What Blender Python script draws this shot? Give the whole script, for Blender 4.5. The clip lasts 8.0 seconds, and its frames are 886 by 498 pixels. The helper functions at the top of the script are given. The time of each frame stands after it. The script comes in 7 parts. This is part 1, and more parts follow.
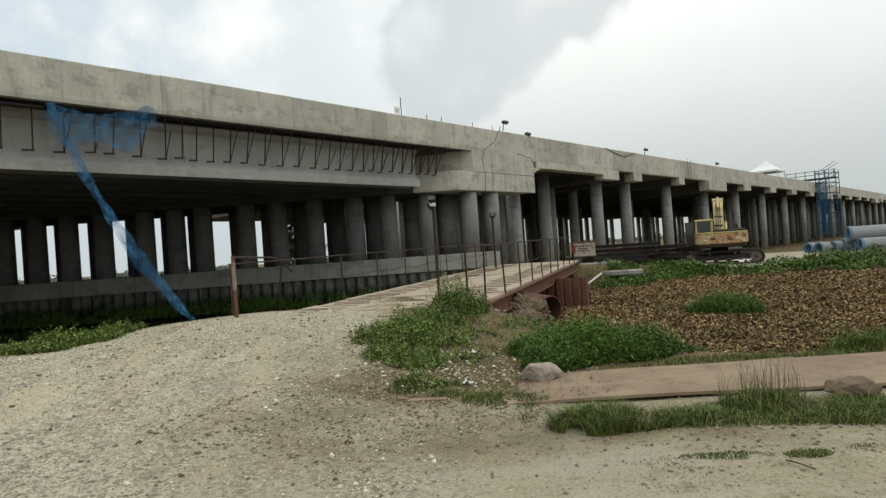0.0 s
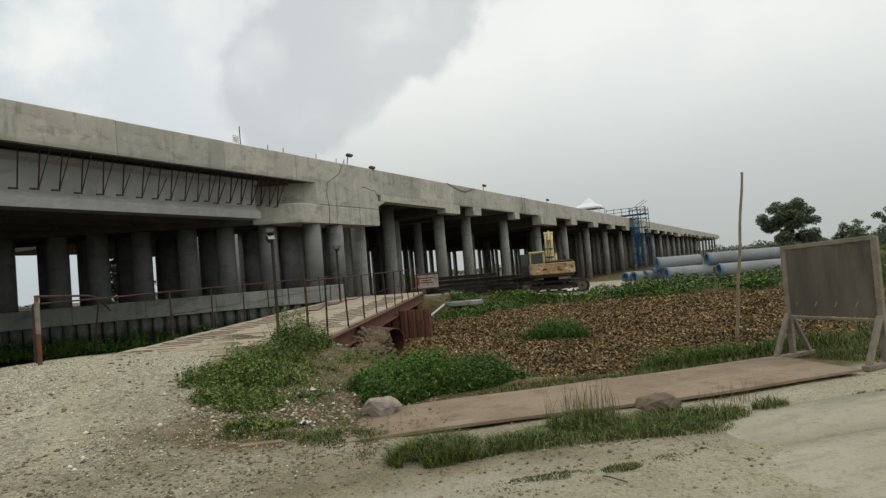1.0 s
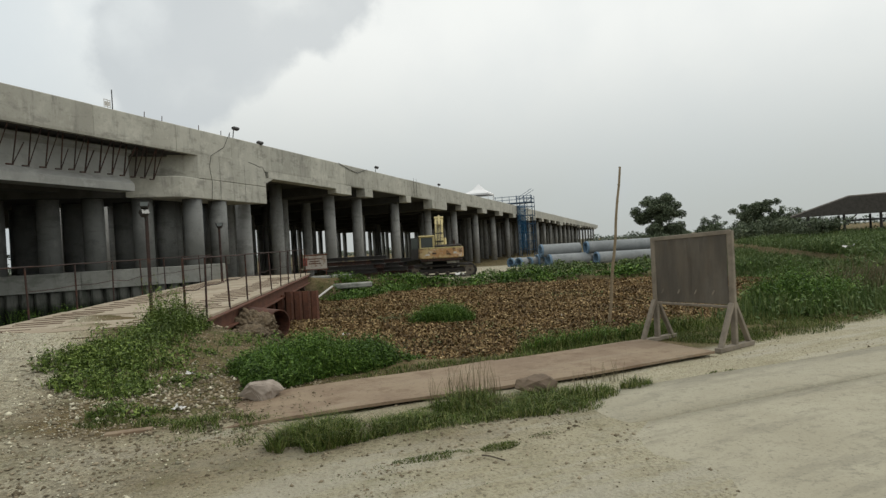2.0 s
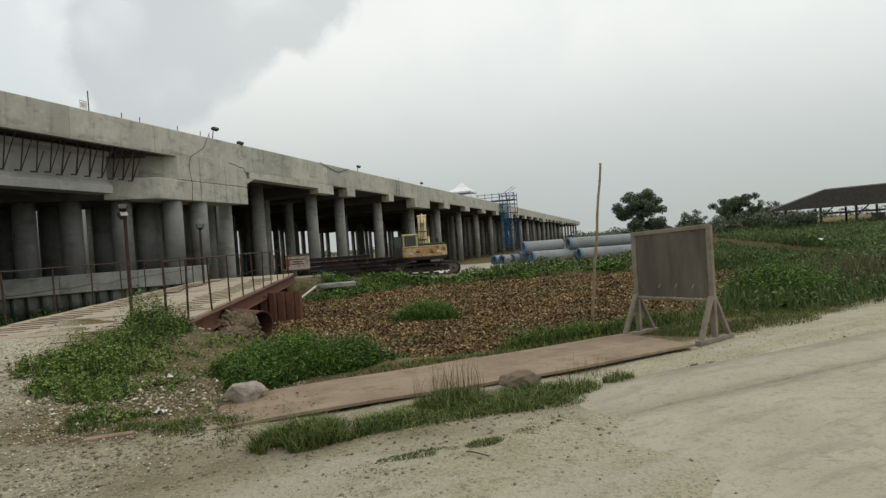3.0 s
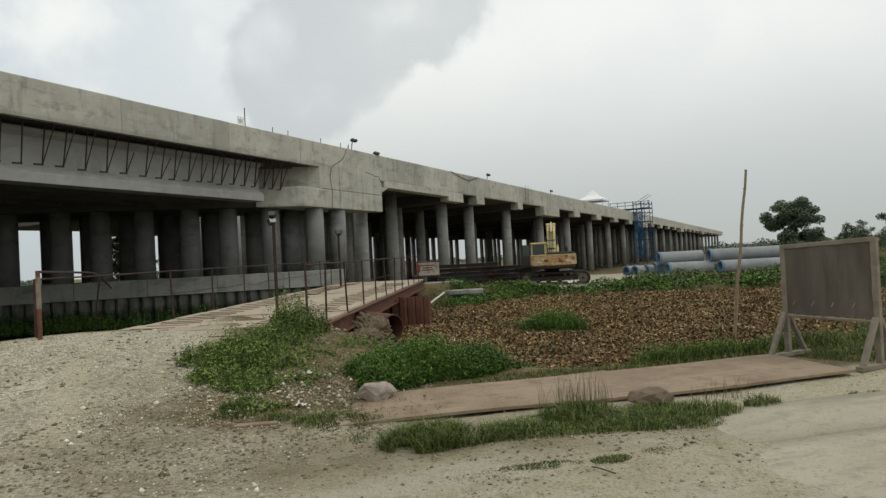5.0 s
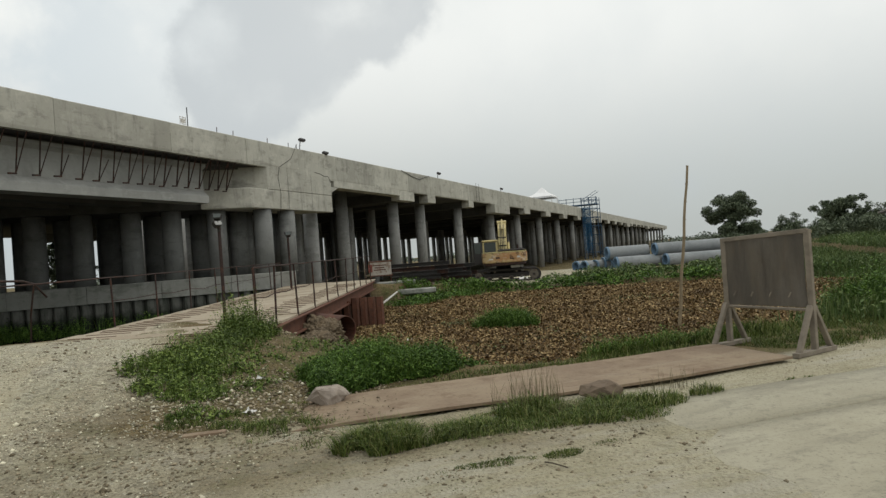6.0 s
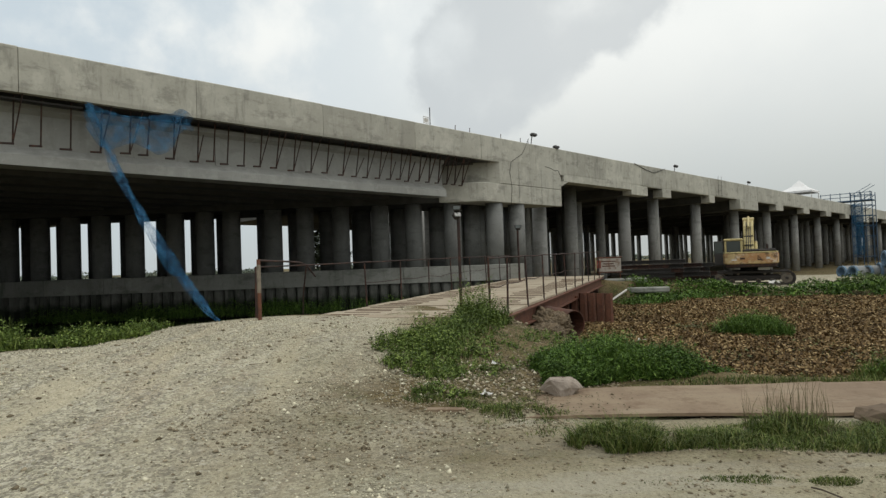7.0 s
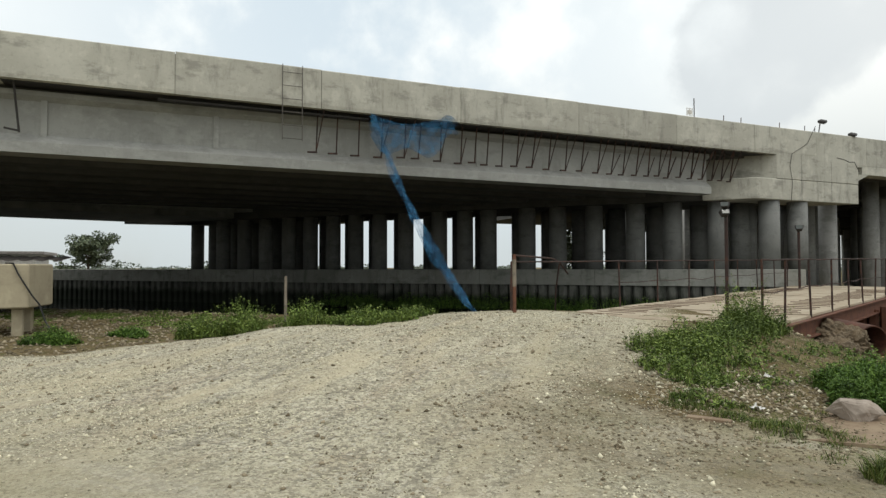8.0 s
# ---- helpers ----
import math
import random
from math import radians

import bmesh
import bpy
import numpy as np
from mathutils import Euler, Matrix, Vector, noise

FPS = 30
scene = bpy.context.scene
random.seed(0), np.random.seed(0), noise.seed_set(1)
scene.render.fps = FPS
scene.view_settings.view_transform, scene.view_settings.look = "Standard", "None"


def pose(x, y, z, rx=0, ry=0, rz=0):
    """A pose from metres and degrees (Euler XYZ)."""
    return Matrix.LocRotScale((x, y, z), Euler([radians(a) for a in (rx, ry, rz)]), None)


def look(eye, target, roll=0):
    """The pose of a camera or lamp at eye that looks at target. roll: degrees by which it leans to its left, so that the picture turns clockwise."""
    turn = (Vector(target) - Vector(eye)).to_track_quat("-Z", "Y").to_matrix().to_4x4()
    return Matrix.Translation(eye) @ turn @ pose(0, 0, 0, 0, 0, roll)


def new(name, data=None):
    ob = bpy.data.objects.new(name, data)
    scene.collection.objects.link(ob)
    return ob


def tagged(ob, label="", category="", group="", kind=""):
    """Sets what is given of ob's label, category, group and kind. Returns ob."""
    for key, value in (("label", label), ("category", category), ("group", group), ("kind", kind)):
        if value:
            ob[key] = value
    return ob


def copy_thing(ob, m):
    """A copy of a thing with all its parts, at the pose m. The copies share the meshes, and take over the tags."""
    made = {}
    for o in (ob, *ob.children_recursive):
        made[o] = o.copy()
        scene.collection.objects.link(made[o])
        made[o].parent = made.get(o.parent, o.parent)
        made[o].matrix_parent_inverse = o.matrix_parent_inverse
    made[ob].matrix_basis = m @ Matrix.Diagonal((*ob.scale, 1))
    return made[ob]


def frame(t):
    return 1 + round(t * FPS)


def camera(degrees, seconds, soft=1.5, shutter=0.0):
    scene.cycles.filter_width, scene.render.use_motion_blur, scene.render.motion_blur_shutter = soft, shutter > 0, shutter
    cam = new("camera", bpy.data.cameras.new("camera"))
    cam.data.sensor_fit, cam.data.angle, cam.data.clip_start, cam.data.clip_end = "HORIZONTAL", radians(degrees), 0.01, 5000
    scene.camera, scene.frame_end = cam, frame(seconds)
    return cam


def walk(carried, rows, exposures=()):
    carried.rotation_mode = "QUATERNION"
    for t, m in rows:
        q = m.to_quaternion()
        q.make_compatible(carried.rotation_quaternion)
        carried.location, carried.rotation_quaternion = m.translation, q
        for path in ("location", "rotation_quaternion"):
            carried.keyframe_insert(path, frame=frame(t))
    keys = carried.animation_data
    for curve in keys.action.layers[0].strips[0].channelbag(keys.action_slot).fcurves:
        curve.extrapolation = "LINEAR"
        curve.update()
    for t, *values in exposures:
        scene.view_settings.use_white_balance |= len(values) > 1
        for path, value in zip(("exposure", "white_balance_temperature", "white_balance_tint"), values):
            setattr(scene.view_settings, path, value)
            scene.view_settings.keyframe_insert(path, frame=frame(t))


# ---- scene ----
# camera and its walk
cam = camera(70.7, 8.0, soft=1.4)
PATH = [
    (0, pose(-0.057, -0.054, 1.606, 90.16, 4.06, 41.50)),
    (0.5, pose(-0.014, -0.013, 1.624, 90.53, 3.40, 35.30)),
    (1, pose(0.007, 0.017, 1.611, 92.05, 4.81, 27.48)),
    (1.5, pose(0.005, -0.004, 1.604, 89.86, 0.55, 27.86)),
    (2, pose(0.006, 0.056, 1.610, 89.75, 3.29, 17.41)),
    (2.2, pose(0.037, 0.046, 1.615, 89.08, 3.18, 16.87)),
    (3.3, pose(0.022, 0.054, 1.601, 89.71, 4.32, 15.75)),
    (3.5, pose(0.036, 0.058, 1.604, 89.90, 4.24, 16.85)),
    (4, pose(-0.005, 0.028, 1.609, 90.57, 2.78, 21.62)),
    (4.2, pose(-0.012, -0.002, 1.594, 90.89, 2.01, 25.44)),
    (5.3, pose(0.063, 0.027, 1.615, 90.96, 3.04, 27.69)),
    (5.5, pose(0.053, 0.039, 1.611, 91.11, 4.67, 23.99)),
    (6, pose(0.053, 0.053, 1.617, 90.57, 4.28, 23.28)),
    (6.5, pose(-0.011, -0.014, 1.605, 91.15, 3.16, 30.54)),
    (7, pose(-0.052, -0.038, 1.591, 91.24, 2.11, 43.73)),
    (7.5, pose(-0.061, -0.103, 1.561, 91.27, 1.75, 56.22)),
    (8, pose(-0.051, -0.106, 1.530, 91.66, 0.11, 66.42)),
]
walk(cam, PATH, [(0.0, -0.12), (0.5, -0.22), (1.0, -0.32), (1.5, -0.31), (2.0, -0.29), (6.0, -0.32), (6.5, -0.36), (7.0, -0.27), (7.5, -0.1), (8.0, 0.0)])

# ---------------------------------------------------------------- world and light
world = bpy.data.worlds.new("overcast_sky")
scene.world = world
world.use_nodes = True
wn, wl = world.node_tree.nodes, world.node_tree.links
wn.clear()
w_out = wn.new("ShaderNodeOutputWorld")
w_bg = wn.new("ShaderNodeBackground")
w_sky = wn.new("ShaderNodeTexSky")
w_sky.sky_type = "NISHITA"
w_sky.sun_disc = False
w_sky.sun_elevation = radians(63)
w_sky.sun_rotation = radians(80)
w_tc = wn.new("ShaderNodeTexCoord")


def wmath(op, a, b=None):
    n = wn.new("ShaderNodeMath")
    n.operation = op
    for k, v in enumerate((a, b)):
        if v is None:
            continue
        if isinstance(v, (int, float)):
            n.inputs[k].default_value = v
        else:
            wl.new(v, n.inputs[k])
    return n.outputs[0]


def wmix(fac, a, b):
    n = wn.new("ShaderNodeMix")
    n.data_type = "RGBA"
    for k, v in ((0, fac), (6, a), (7, b)):
        if isinstance(v, (int, float)):
            n.inputs[k].default_value = v
        elif isinstance(v, tuple):
            n.inputs[k].default_value = (*v, 1)
        else:
            wl.new(v, n.inputs[k])
    return n.outputs[2]


def wramp(v, lo, hi):
    n = wn.new("ShaderNodeMapRange")
    n.interpolation_type = "SMOOTHSTEP"
    wl.new(v, n.inputs[0])
    n.inputs[1].default_value, n.inputs[2].default_value = lo, hi
    return n.outputs[0]


w_sep = wn.new("ShaderNodeSeparateXYZ")
wl.new(w_tc.outputs["Generated"], w_sep.inputs[0])
w_noise = wn.new("ShaderNodeTexNoise")
w_noise.inputs["Scale"].default_value = 5.0
w_noise.inputs["Detail"].default_value = 10
w_noise.inputs["Roughness"].default_value = 0.55
wl.new(w_tc.outputs["Generated"], w_noise.inputs["Vector"])

w_fine = wn.new("ShaderNodeTexNoise")
w_fine.inputs["Scale"].default_value = 7.5
w_fine.inputs["Detail"].default_value = 6
wl.new(w_tc.outputs["Generated"], w_fine.inputs["Vector"])


def cloud_bank(direction, size):
    d = wn.new("ShaderNodeVectorMath")
    d.operation = "DISTANCE"
    wl.new(w_tc.outputs["Generated"], d.inputs[0])
    d.inputs[1].default_value = Vector(direction).normalized()
    return wramp(d.outputs["Value"], size, 0.0)


grey = wmath("MAXIMUM", cloud_bank((-0.605, 0.735, 0.285), 0.19), wmath("MAXIMUM", cloud_bank((-0.53, 0.78, 0.335), 0.2), cloud_bank((-0.45, 0.82, 0.385), 0.19)))
lump = wramp(wmath("ADD", wmath("MULTIPLY", grey, 0.75), wmath("MULTIPLY", w_noise.outputs["Fac"], 1.35)), 0.87, 1.06)
veil = wramp(w_noise.outputs["Fac"], 0.35, 0.7)
# bright overcast overhead, duller towards the horizon
height = wramp(w_sep.outputs["Z"], 0.0, 0.36)
cover = wmix(height, (0.60, 0.64, 0.62), (1.19, 1.21, 1.165))
cover = wmix(wmath("MULTIPLY", veil, 0.16), cover, (0.72, 0.79, 0.82))
blue = wmath("MULTIPLY", wmath("MULTIPLY", cloud_bank((-1.0, 0.25, 0.45), 0.8), wramp(w_noise.outputs["Fac"], 0.28, 0.52)), 0.95)
cover = wmix(blue, cover, (0.72, 0.83, 0.90))
cover = wmix(wmath("MULTIPLY", wmath("MULTIPLY", lump, wramp(w_fine.outputs["Fac"], 0.1, 0.55)), 0.64), cover, (0.67, 0.715, 0.735))
w_skys = wn.new("ShaderNodeMix")
w_skys.data_type, w_skys.blend_type = "RGBA", "MULTIPLY"
w_skys.inputs[0].default_value = 1
wl.new(w_sky.outputs[0], w_skys.inputs[6])
w_skys.inputs[7].default_value = (0.1, 0.1, 0.1, 1)
final = wmix(0.93, w_skys.outputs[2], cover)
wl.new(final, w_bg.inputs[0])
w_bg.inputs[1].default_value = 1.0
wl.new(w_bg.outputs[0], w_out.inputs[0])

sun_data = bpy.data.lights.new("sun", "SUN")
sun_data.energy, sun_data.angle, sun_data.color = 0.95, radians(28), (1.0, 0.96, 0.88)
sun = new("sun", sun_data)
sun.matrix_world = look((22, 14, 45), (0, 8, 0))

# ---------------------------------------------------------------- materials


class Mat:
    """A node material with small shorthands."""

    def __init__(self, name, rough=0.9, metal=0.0, spec=0.3):
        self.m = bpy.data.materials.new(name)
        self.m.use_nodes = True
        self.n, self.l = self.m.node_tree.nodes, self.m.node_tree.links
        self.b = self.n["Principled BSDF"]
        self.b.inputs["Roughness"].default_value = rough
        self.b.inputs["Metallic"].default_value = metal
        self.b.inputs["Specular IOR Level"].default_value = spec
        g = self.n.new("ShaderNodeNewGeometry")
        self.pos, self.island = g.outputs["Position"], g.outputs["Random Per Island"]
        self.rand = self.n.new("ShaderNodeObjectInfo").outputs["Random"]

    def scaled(self, sx, sy, sz):
        v = self.n.new("ShaderNodeVectorMath")
        v.operation = "MULTIPLY"
        self.l.new(self.pos, v.inputs[0])
        v.inputs[1].default_value = (sx, sy, sz)
        return v.outputs[0]

    def turned(self, deg, sx, sy):
        """World places turned about the upright and stretched."""
        r = self.n.new("ShaderNodeVectorRotate")
        r.rotation_type = "Z_AXIS"
        r.inputs["Angle"].default_value = radians(deg)
        self.l.new(self.pos, r.inputs["Vector"])
        v = self.n.new("ShaderNodeVectorMath")
        v.operation = "MULTIPLY"
        self.l.new(r.outputs[0], v.inputs[0])
        v.inputs[1].default_value = (sx, sy, 1)
        return v.outputs[0]

    def noise(self, scale, detail=4, rough=0.6, vec=None):
        t = self.n.new("ShaderNodeTexNoise")
        t.inputs["Scale"].default_value = scale
        t.inputs["Detail"].default_value = detail
        t.inputs["Roughness"].default_value = rough
        self.l.new(vec if vec is not None else self.pos, t.inputs["Vector"])
        return t.outputs["Fac"]

    def voronoi(self, scale, out="Color"):
        t = self.n.new("ShaderNodeTexVoronoi")
        t.inputs["Scale"].default_value = scale
        self.l.new(self.pos, t.inputs["Vector"])
        return t.outputs[out]

    def ramp(self, v, lo, hi, a=0.0, b=1.0):
        r = self.n.new("ShaderNodeMapRange")
        r.interpolation_type = "SMOOTHSTEP"
        self.l.new(v, r.inputs[0])
        for k, x in enumerate((lo, hi, a, b)):
            r.inputs[k + 1].default_value = x
        return r.outputs[0]

    def mul(self, a, b):
        m = self.n.new("ShaderNodeMath")
        m.operation = "MULTIPLY"
        for k, v in enumerate((a, b)):
            if isinstance(v, (int, float)):
                m.inputs[k].default_value = v
            else:
                self.l.new(v, m.inputs[k])
        return m.outputs[0]

    def mix(self, fac, a, b, blend="MIX"):
        x = self.n.new("ShaderNodeMix")
        x.data_type, x.blend_type = "RGBA", blend
        for k, v in ((0, fac), (6, a), (7, b)):
            if isinstance(v, (int, float)):
                x.inputs[k].default_value = v
            elif isinstance(v, tuple):
                x.inputs[k].default_value = (*v, 1)
            else:
                self.l.new(v, x.inputs[k])
        return x.outputs[2]

    def attr(self, name):
        a = self.n.new("ShaderNodeAttribute")
        a.attribute_name = name
        s = self.n.new("ShaderNodeSeparateColor")
        self.l.new(a.outputs["Color"], s.inputs[0])
        return s.outputs

    def color(self, c):
        if isinstance(c, tuple):
            self.b.inputs["Base Color"].default_value = (*c, 1)
        else:
            self.l.new(c, self.b.inputs["Base Color"])
        return self

    def bump(self, h, strength, dist=0.02):
        u = self.n.new("ShaderNodeBump")
        u.inputs["Strength"].default_value, u.inputs["Distance"].default_value = strength, dist
        self.l.new(h, u.inputs["Height"])
        self.l.new(u.outputs[0], self.b.inputs["Normal"])
        return self


def concrete(name, a, b, stain, streak=0.5):
    m = Mat(name, 0.92)
    c = m.mix(m.ramp(m.noise(0.55, 5), 0.3, 0.7), a, b)
    c = m.mix(m.mul(m.ramp(m.noise(2.2, 6, 0.7, m.scaled(1, 1, 0.22)), 0.5, 0.75), streak), c, stain)
    c = m.mix(m.mul(m.ramp(m.noise(9, 5, 0.7), 0.5, 0.8), 0.35), c, stain)
    c = m.mix(m.mul(m.ramp(m.noise(1.3, 6, 0.72), 0.52, 0.62), 0.3), c, tuple(min(0.75, x * 1.35) for x in a))
    c = m.mix(m.mul(m.ramp(m.noise(0.8, 5, 0.7, m.scaled(1, 1, 2.5)), 0.52, 0.66), streak * 0.7), c, stain)
    c = m.mix(m.mul(m.rand, 0.3), c, stain)
    return m.color(c).bump(m.noise(30, 4), 0.25, 0.01).m


def leafy(name, dark, mid, light, rough=0.6):
    m = Mat(name, rough, spec=0.25)
    c = m.mix(m.ramp(m.island, 0.0, 0.6), dark, mid)
    c = m.mix(m.ramp(m.island, 0.6, 1.0), c, light)
    c = m.mix(m.mul(m.ramp(m.noise(0.8, 3), 0.45, 0.7), 0.5), c, dark)
    m.color(c)
    m.b.inputs["Transmission Weight"].default_value = 0.0
    return m.m


def rusty(name, paint, rust, amount=0.5, metal=0.2, rough=0.75):
    m = Mat(name, rough, metal)
    f = m.ramp(m.noise(5, 6, 0.7), 0.62 - amount * 0.35, 0.72 - amount * 0.25)
    c = m.mix(f, paint, rust)
    c = m.mix(m.mul(m.ramp(m.noise(28, 4), 0.45, 0.75), 0.5), c, tuple(v * 0.45 for v in rust))
    return m.color(c).bump(m.noise(40, 4), 0.3, 0.006).m


def plain(name, col, rough=0.7, metal=0.0, vary=0.25):
    m = Mat(name, rough, metal)
    c = m.mix(m.mul(m.ramp(m.noise(6, 5, 0.65), 0.35, 0.75), vary * 2), col, tuple(v * 0.55 for v in col))
    return m.color(c).bump(m.noise(35, 3), 0.15, 0.005).m


M_CONC = concrete("cast_concrete", (0.52, 0.51, 0.445), (0.41, 0.40, 0.345), (0.13, 0.126, 0.11), 0.6)
M_GIRDER = concrete("girder_concrete", (0.37, 0.375, 0.355), (0.30, 0.305, 0.29), (0.18, 0.18, 0.168), 0.5)
# Column tone darkened for under-deck shade; form joints and ramp girder reuse it.
M_SHADECOL = concrete("shaded_column_concrete", (0.24, 0.245, 0.235), (0.18, 0.185, 0.178), (0.08, 0.082, 0.078), 0.6)
# Same concrete paled for the better lit piles beyond the canal.
M_LITCOL = concrete("lit_pile_concrete", (0.36, 0.36, 0.345), (0.28, 0.28, 0.27), (0.12, 0.12, 0.112), 0.6)
# Under-deck shade put into the colour; the patched crack reuses this dark tone.
M_SHADECONC = concrete("shade_toned_concrete", (0.10, 0.10, 0.095), (0.08, 0.08, 0.074), (0.045, 0.045, 0.042), 0.4)
M_WALL = concrete("wall_concrete", (0.345, 0.345, 0.315), (0.27, 0.27, 0.245), (0.075, 0.085, 0.066), 0.6)
al = Mat("algae_sheet_pile", 0.85)
al_sep = al.n.new("ShaderNodeSeparateXYZ")
al.l.new(al.pos, al_sep.inputs[0])
al_add = al.n.new("ShaderNodeMath")
al_add.operation = "MULTIPLY_ADD"
al.l.new(al.noise(1.4, 5, 0.7), al_add.inputs[0])
al_add.inputs[1].default_value = 0.9
al.l.new(al_sep.outputs["Z"], al_add.inputs[2])
al_c = al.mix(al.ramp(al.noise(2.2, 5, 0.7, al.scaled(1, 1, 0.3)), 0.4, 0.65), (0.16, 0.16, 0.143), (0.065, 0.07, 0.058))
al_c = al.mix(al.ramp(al_add.outputs[0], 0.3, 0.75, 1.0, 0.0), al_c, (0.022, 0.028, 0.018))
M_PILE = al.color(al_c).bump(al.noise(25, 4), 0.3, 0.01).m
M_PIPE = concrete("pipe_concrete", (0.31, 0.325, 0.33), (0.245, 0.26, 0.265), (0.13, 0.14, 0.145), 0.4)
M_PIPEEND = plain("pipe_end_blue", (0.14, 0.22, 0.31), 0.7)
M_RUST = rusty("rusty_steel", (0.115, 0.055, 0.038), (0.165, 0.072, 0.045), 0.6)
M_GRIP = plain("dusty_rusty_bar", (0.17, 0.115, 0.08), 0.85)
M_LADDER = plain("dull_galvanised_steel", (0.11, 0.10, 0.09), 0.6, 0.2)
M_RUSTPIPE = rusty("brown_rusty_pipe", (0.09, 0.045, 0.032), (0.14, 0.06, 0.04), 0.5)
M_RUSTDARK = rusty("dark_rusty_steel", (0.045, 0.03, 0.027), (0.09, 0.045, 0.032), 0.4)
M_DARK = plain("dark_steel", (0.05, 0.047, 0.045), 0.6, 0.3)
dk = Mat("dusty_deck_plate", 0.92)
dk_c = dk.mix(dk.ramp(dk.noise(0.9, 6, 0.7), 0.35, 0.65), (0.43, 0.375, 0.285), (0.36, 0.30, 0.22))
dk_c = dk.mix(dk.mul(dk.ramp(dk.noise(6, 6, 0.75), 0.5, 0.68), 0.4), dk_c, (0.24, 0.18, 0.125))
dk_c = dk.mix(dk.mul(dk.rand, 0.25), dk_c, (0.27, 0.215, 0.16))
M_DECK = dk.color(dk_c).bump(dk.noise(30, 5), 0.3, 0.008).m
pl = Mat("muddy_road_plate", 0.85)
pl_c = pl.mix(pl.ramp(pl.noise(0.9, 6, 0.7), 0.38, 0.62), (0.22, 0.16, 0.108), (0.28, 0.215, 0.145))
pl_c = pl.mix(pl.mul(pl.ramp(pl.noise(4, 6, 0.75), 0.48, 0.66), 0.6), pl_c, (0.15, 0.095, 0.06))
pl_c = pl.mix(pl.mul(pl.ramp(pl.noise(1.6, 6, 0.7, pl.turned(-38, 0.4, 2.5)), 0.52, 0.66), 0.5), pl_c, (0.31, 0.255, 0.185))
pl_c = pl.mix(pl.mul(pl.ramp(pl.noise(22, 5, 0.8), 0.56, 0.66), 0.5), pl_c, (0.1, 0.075, 0.05))
M_PLATE = pl.color(pl_c).bump(pl.noise(18, 5), 0.35, 0.01).m
M_WOOD = plain("weathered_wood", (0.25, 0.215, 0.17), 0.85, vary=0.4)
M_BAMBOO = plain("dry_bamboo", (0.30, 0.235, 0.15), 0.7)
bo = Mat("dull_sheet_metal", 0.8)
bo_c = bo.mix(bo.ramp(bo.noise(2.2, 6, 0.7, bo.scaled(1, 1, 0.16)), 0.38, 0.62), (0.225, 0.20, 0.165), (0.165, 0.15, 0.128))
bo_c = bo.mix(bo.mul(bo.ramp(bo.noise(5, 6, 0.7, bo.scaled(1, 1, 0.3)), 0.5, 0.68), 0.5), bo_c, (0.20, 0.155, 0.115))
bo_c = bo.mix(bo.mul(bo.ramp(bo.noise(1.1, 5), 0.45, 0.65), 0.45), bo_c, (0.27, 0.25, 0.22))
M_BOARD = bo.color(bo_c).bump(bo.noise(8, 4), 0.2, 0.01).m
M_YELLOW = rusty("worn_yellow_paint", (0.50, 0.42, 0.20), (0.24, 0.18, 0.10), 0.3, 0.0, 0.6)
og = Mat("scraped_orange_paint", 0.7)
og_c = og.mix(og.ramp(og.noise(1.1, 6, 0.7), 0.42, 0.6), (0.50, 0.38, 0.20), (0.40, 0.22, 0.10))
og_c = og.mix(og.mul(og.ramp(og.noise(1.9, 7, 0.75), 0.52, 0.58), 0.85), og_c, (0.10, 0.055, 0.03))
og_c = og.mix(og.mul(og.ramp(og.noise(1.7, 6, 0.75, og.scaled(1.1, 1, 1.3)), 0.55, 0.6), 0.8), og_c, (0.55, 0.47, 0.37))
M_ORANGE = og.color(og_c).m
M_GLASS = Mat("cab_glass", 0.1, spec=0.6).color((0.045, 0.055, 0.05)).m
M_RUBBER = plain("dark_track_steel", (0.045, 0.04, 0.037), 0.8)
M_WHEEL = rusty("dusty_wheel_steel", (0.14, 0.125, 0.105), (0.10, 0.07, 0.05), 0.4, 0.1)
M_WHITE = plain("dirty_white_paint", (0.62, 0.60, 0.56), 0.7)
M_NOTICE = rusty("stained_white_board", (0.52, 0.48, 0.43), (0.33, 0.25, 0.2), 0.3, 0.0, 0.7)
M_TENT = plain("white_tarpaulin", (0.8, 0.8, 0.8), 0.6, vary=0.05)
M_TAN = concrete("tan_render", (0.46, 0.41, 0.29), (0.40, 0.35, 0.25), (0.22, 0.19, 0.14), 0.4)
M_ROOF = plain("dark_roof_sheet", (0.3, 0.27, 0.24), 0.8)
# Shade inside the open gable, put into the colour of a sheet.
M_GABLESHADE = plain("gable_shade_sheet", (0.075, 0.068, 0.06), 0.85, vary=0.4)
M_SHEET = plain("weathered_roof_sheet", (0.3, 0.28, 0.26), 0.7, vary=0.4)
M_BLUE = plain("blue_scaffold_net", (0.05, 0.10, 0.17), 0.7)
M_ROCK = concrete("grey_rock", (0.40, 0.345, 0.29), (0.30, 0.255, 0.215), (0.14, 0.115, 0.095), 0.5)
M_ROCKB = concrete("brown_rock", (0.20, 0.15, 0.105), (0.15, 0.11, 0.08), (0.07, 0.055, 0.04), 0.4)
M_BARK = plain("bark", (0.10, 0.08, 0.06), 0.9)
M_CABLE = plain("black_cable", (0.02, 0.02, 0.02), 0.5)
M_LITTER = plain("pale_litter", (0.66, 0.65, 0.62), 0.7)
M_GRASS = leafy("fresh_grass", (0.028, 0.048, 0.009), (0.11, 0.155, 0.03), (0.23, 0.235, 0.085))
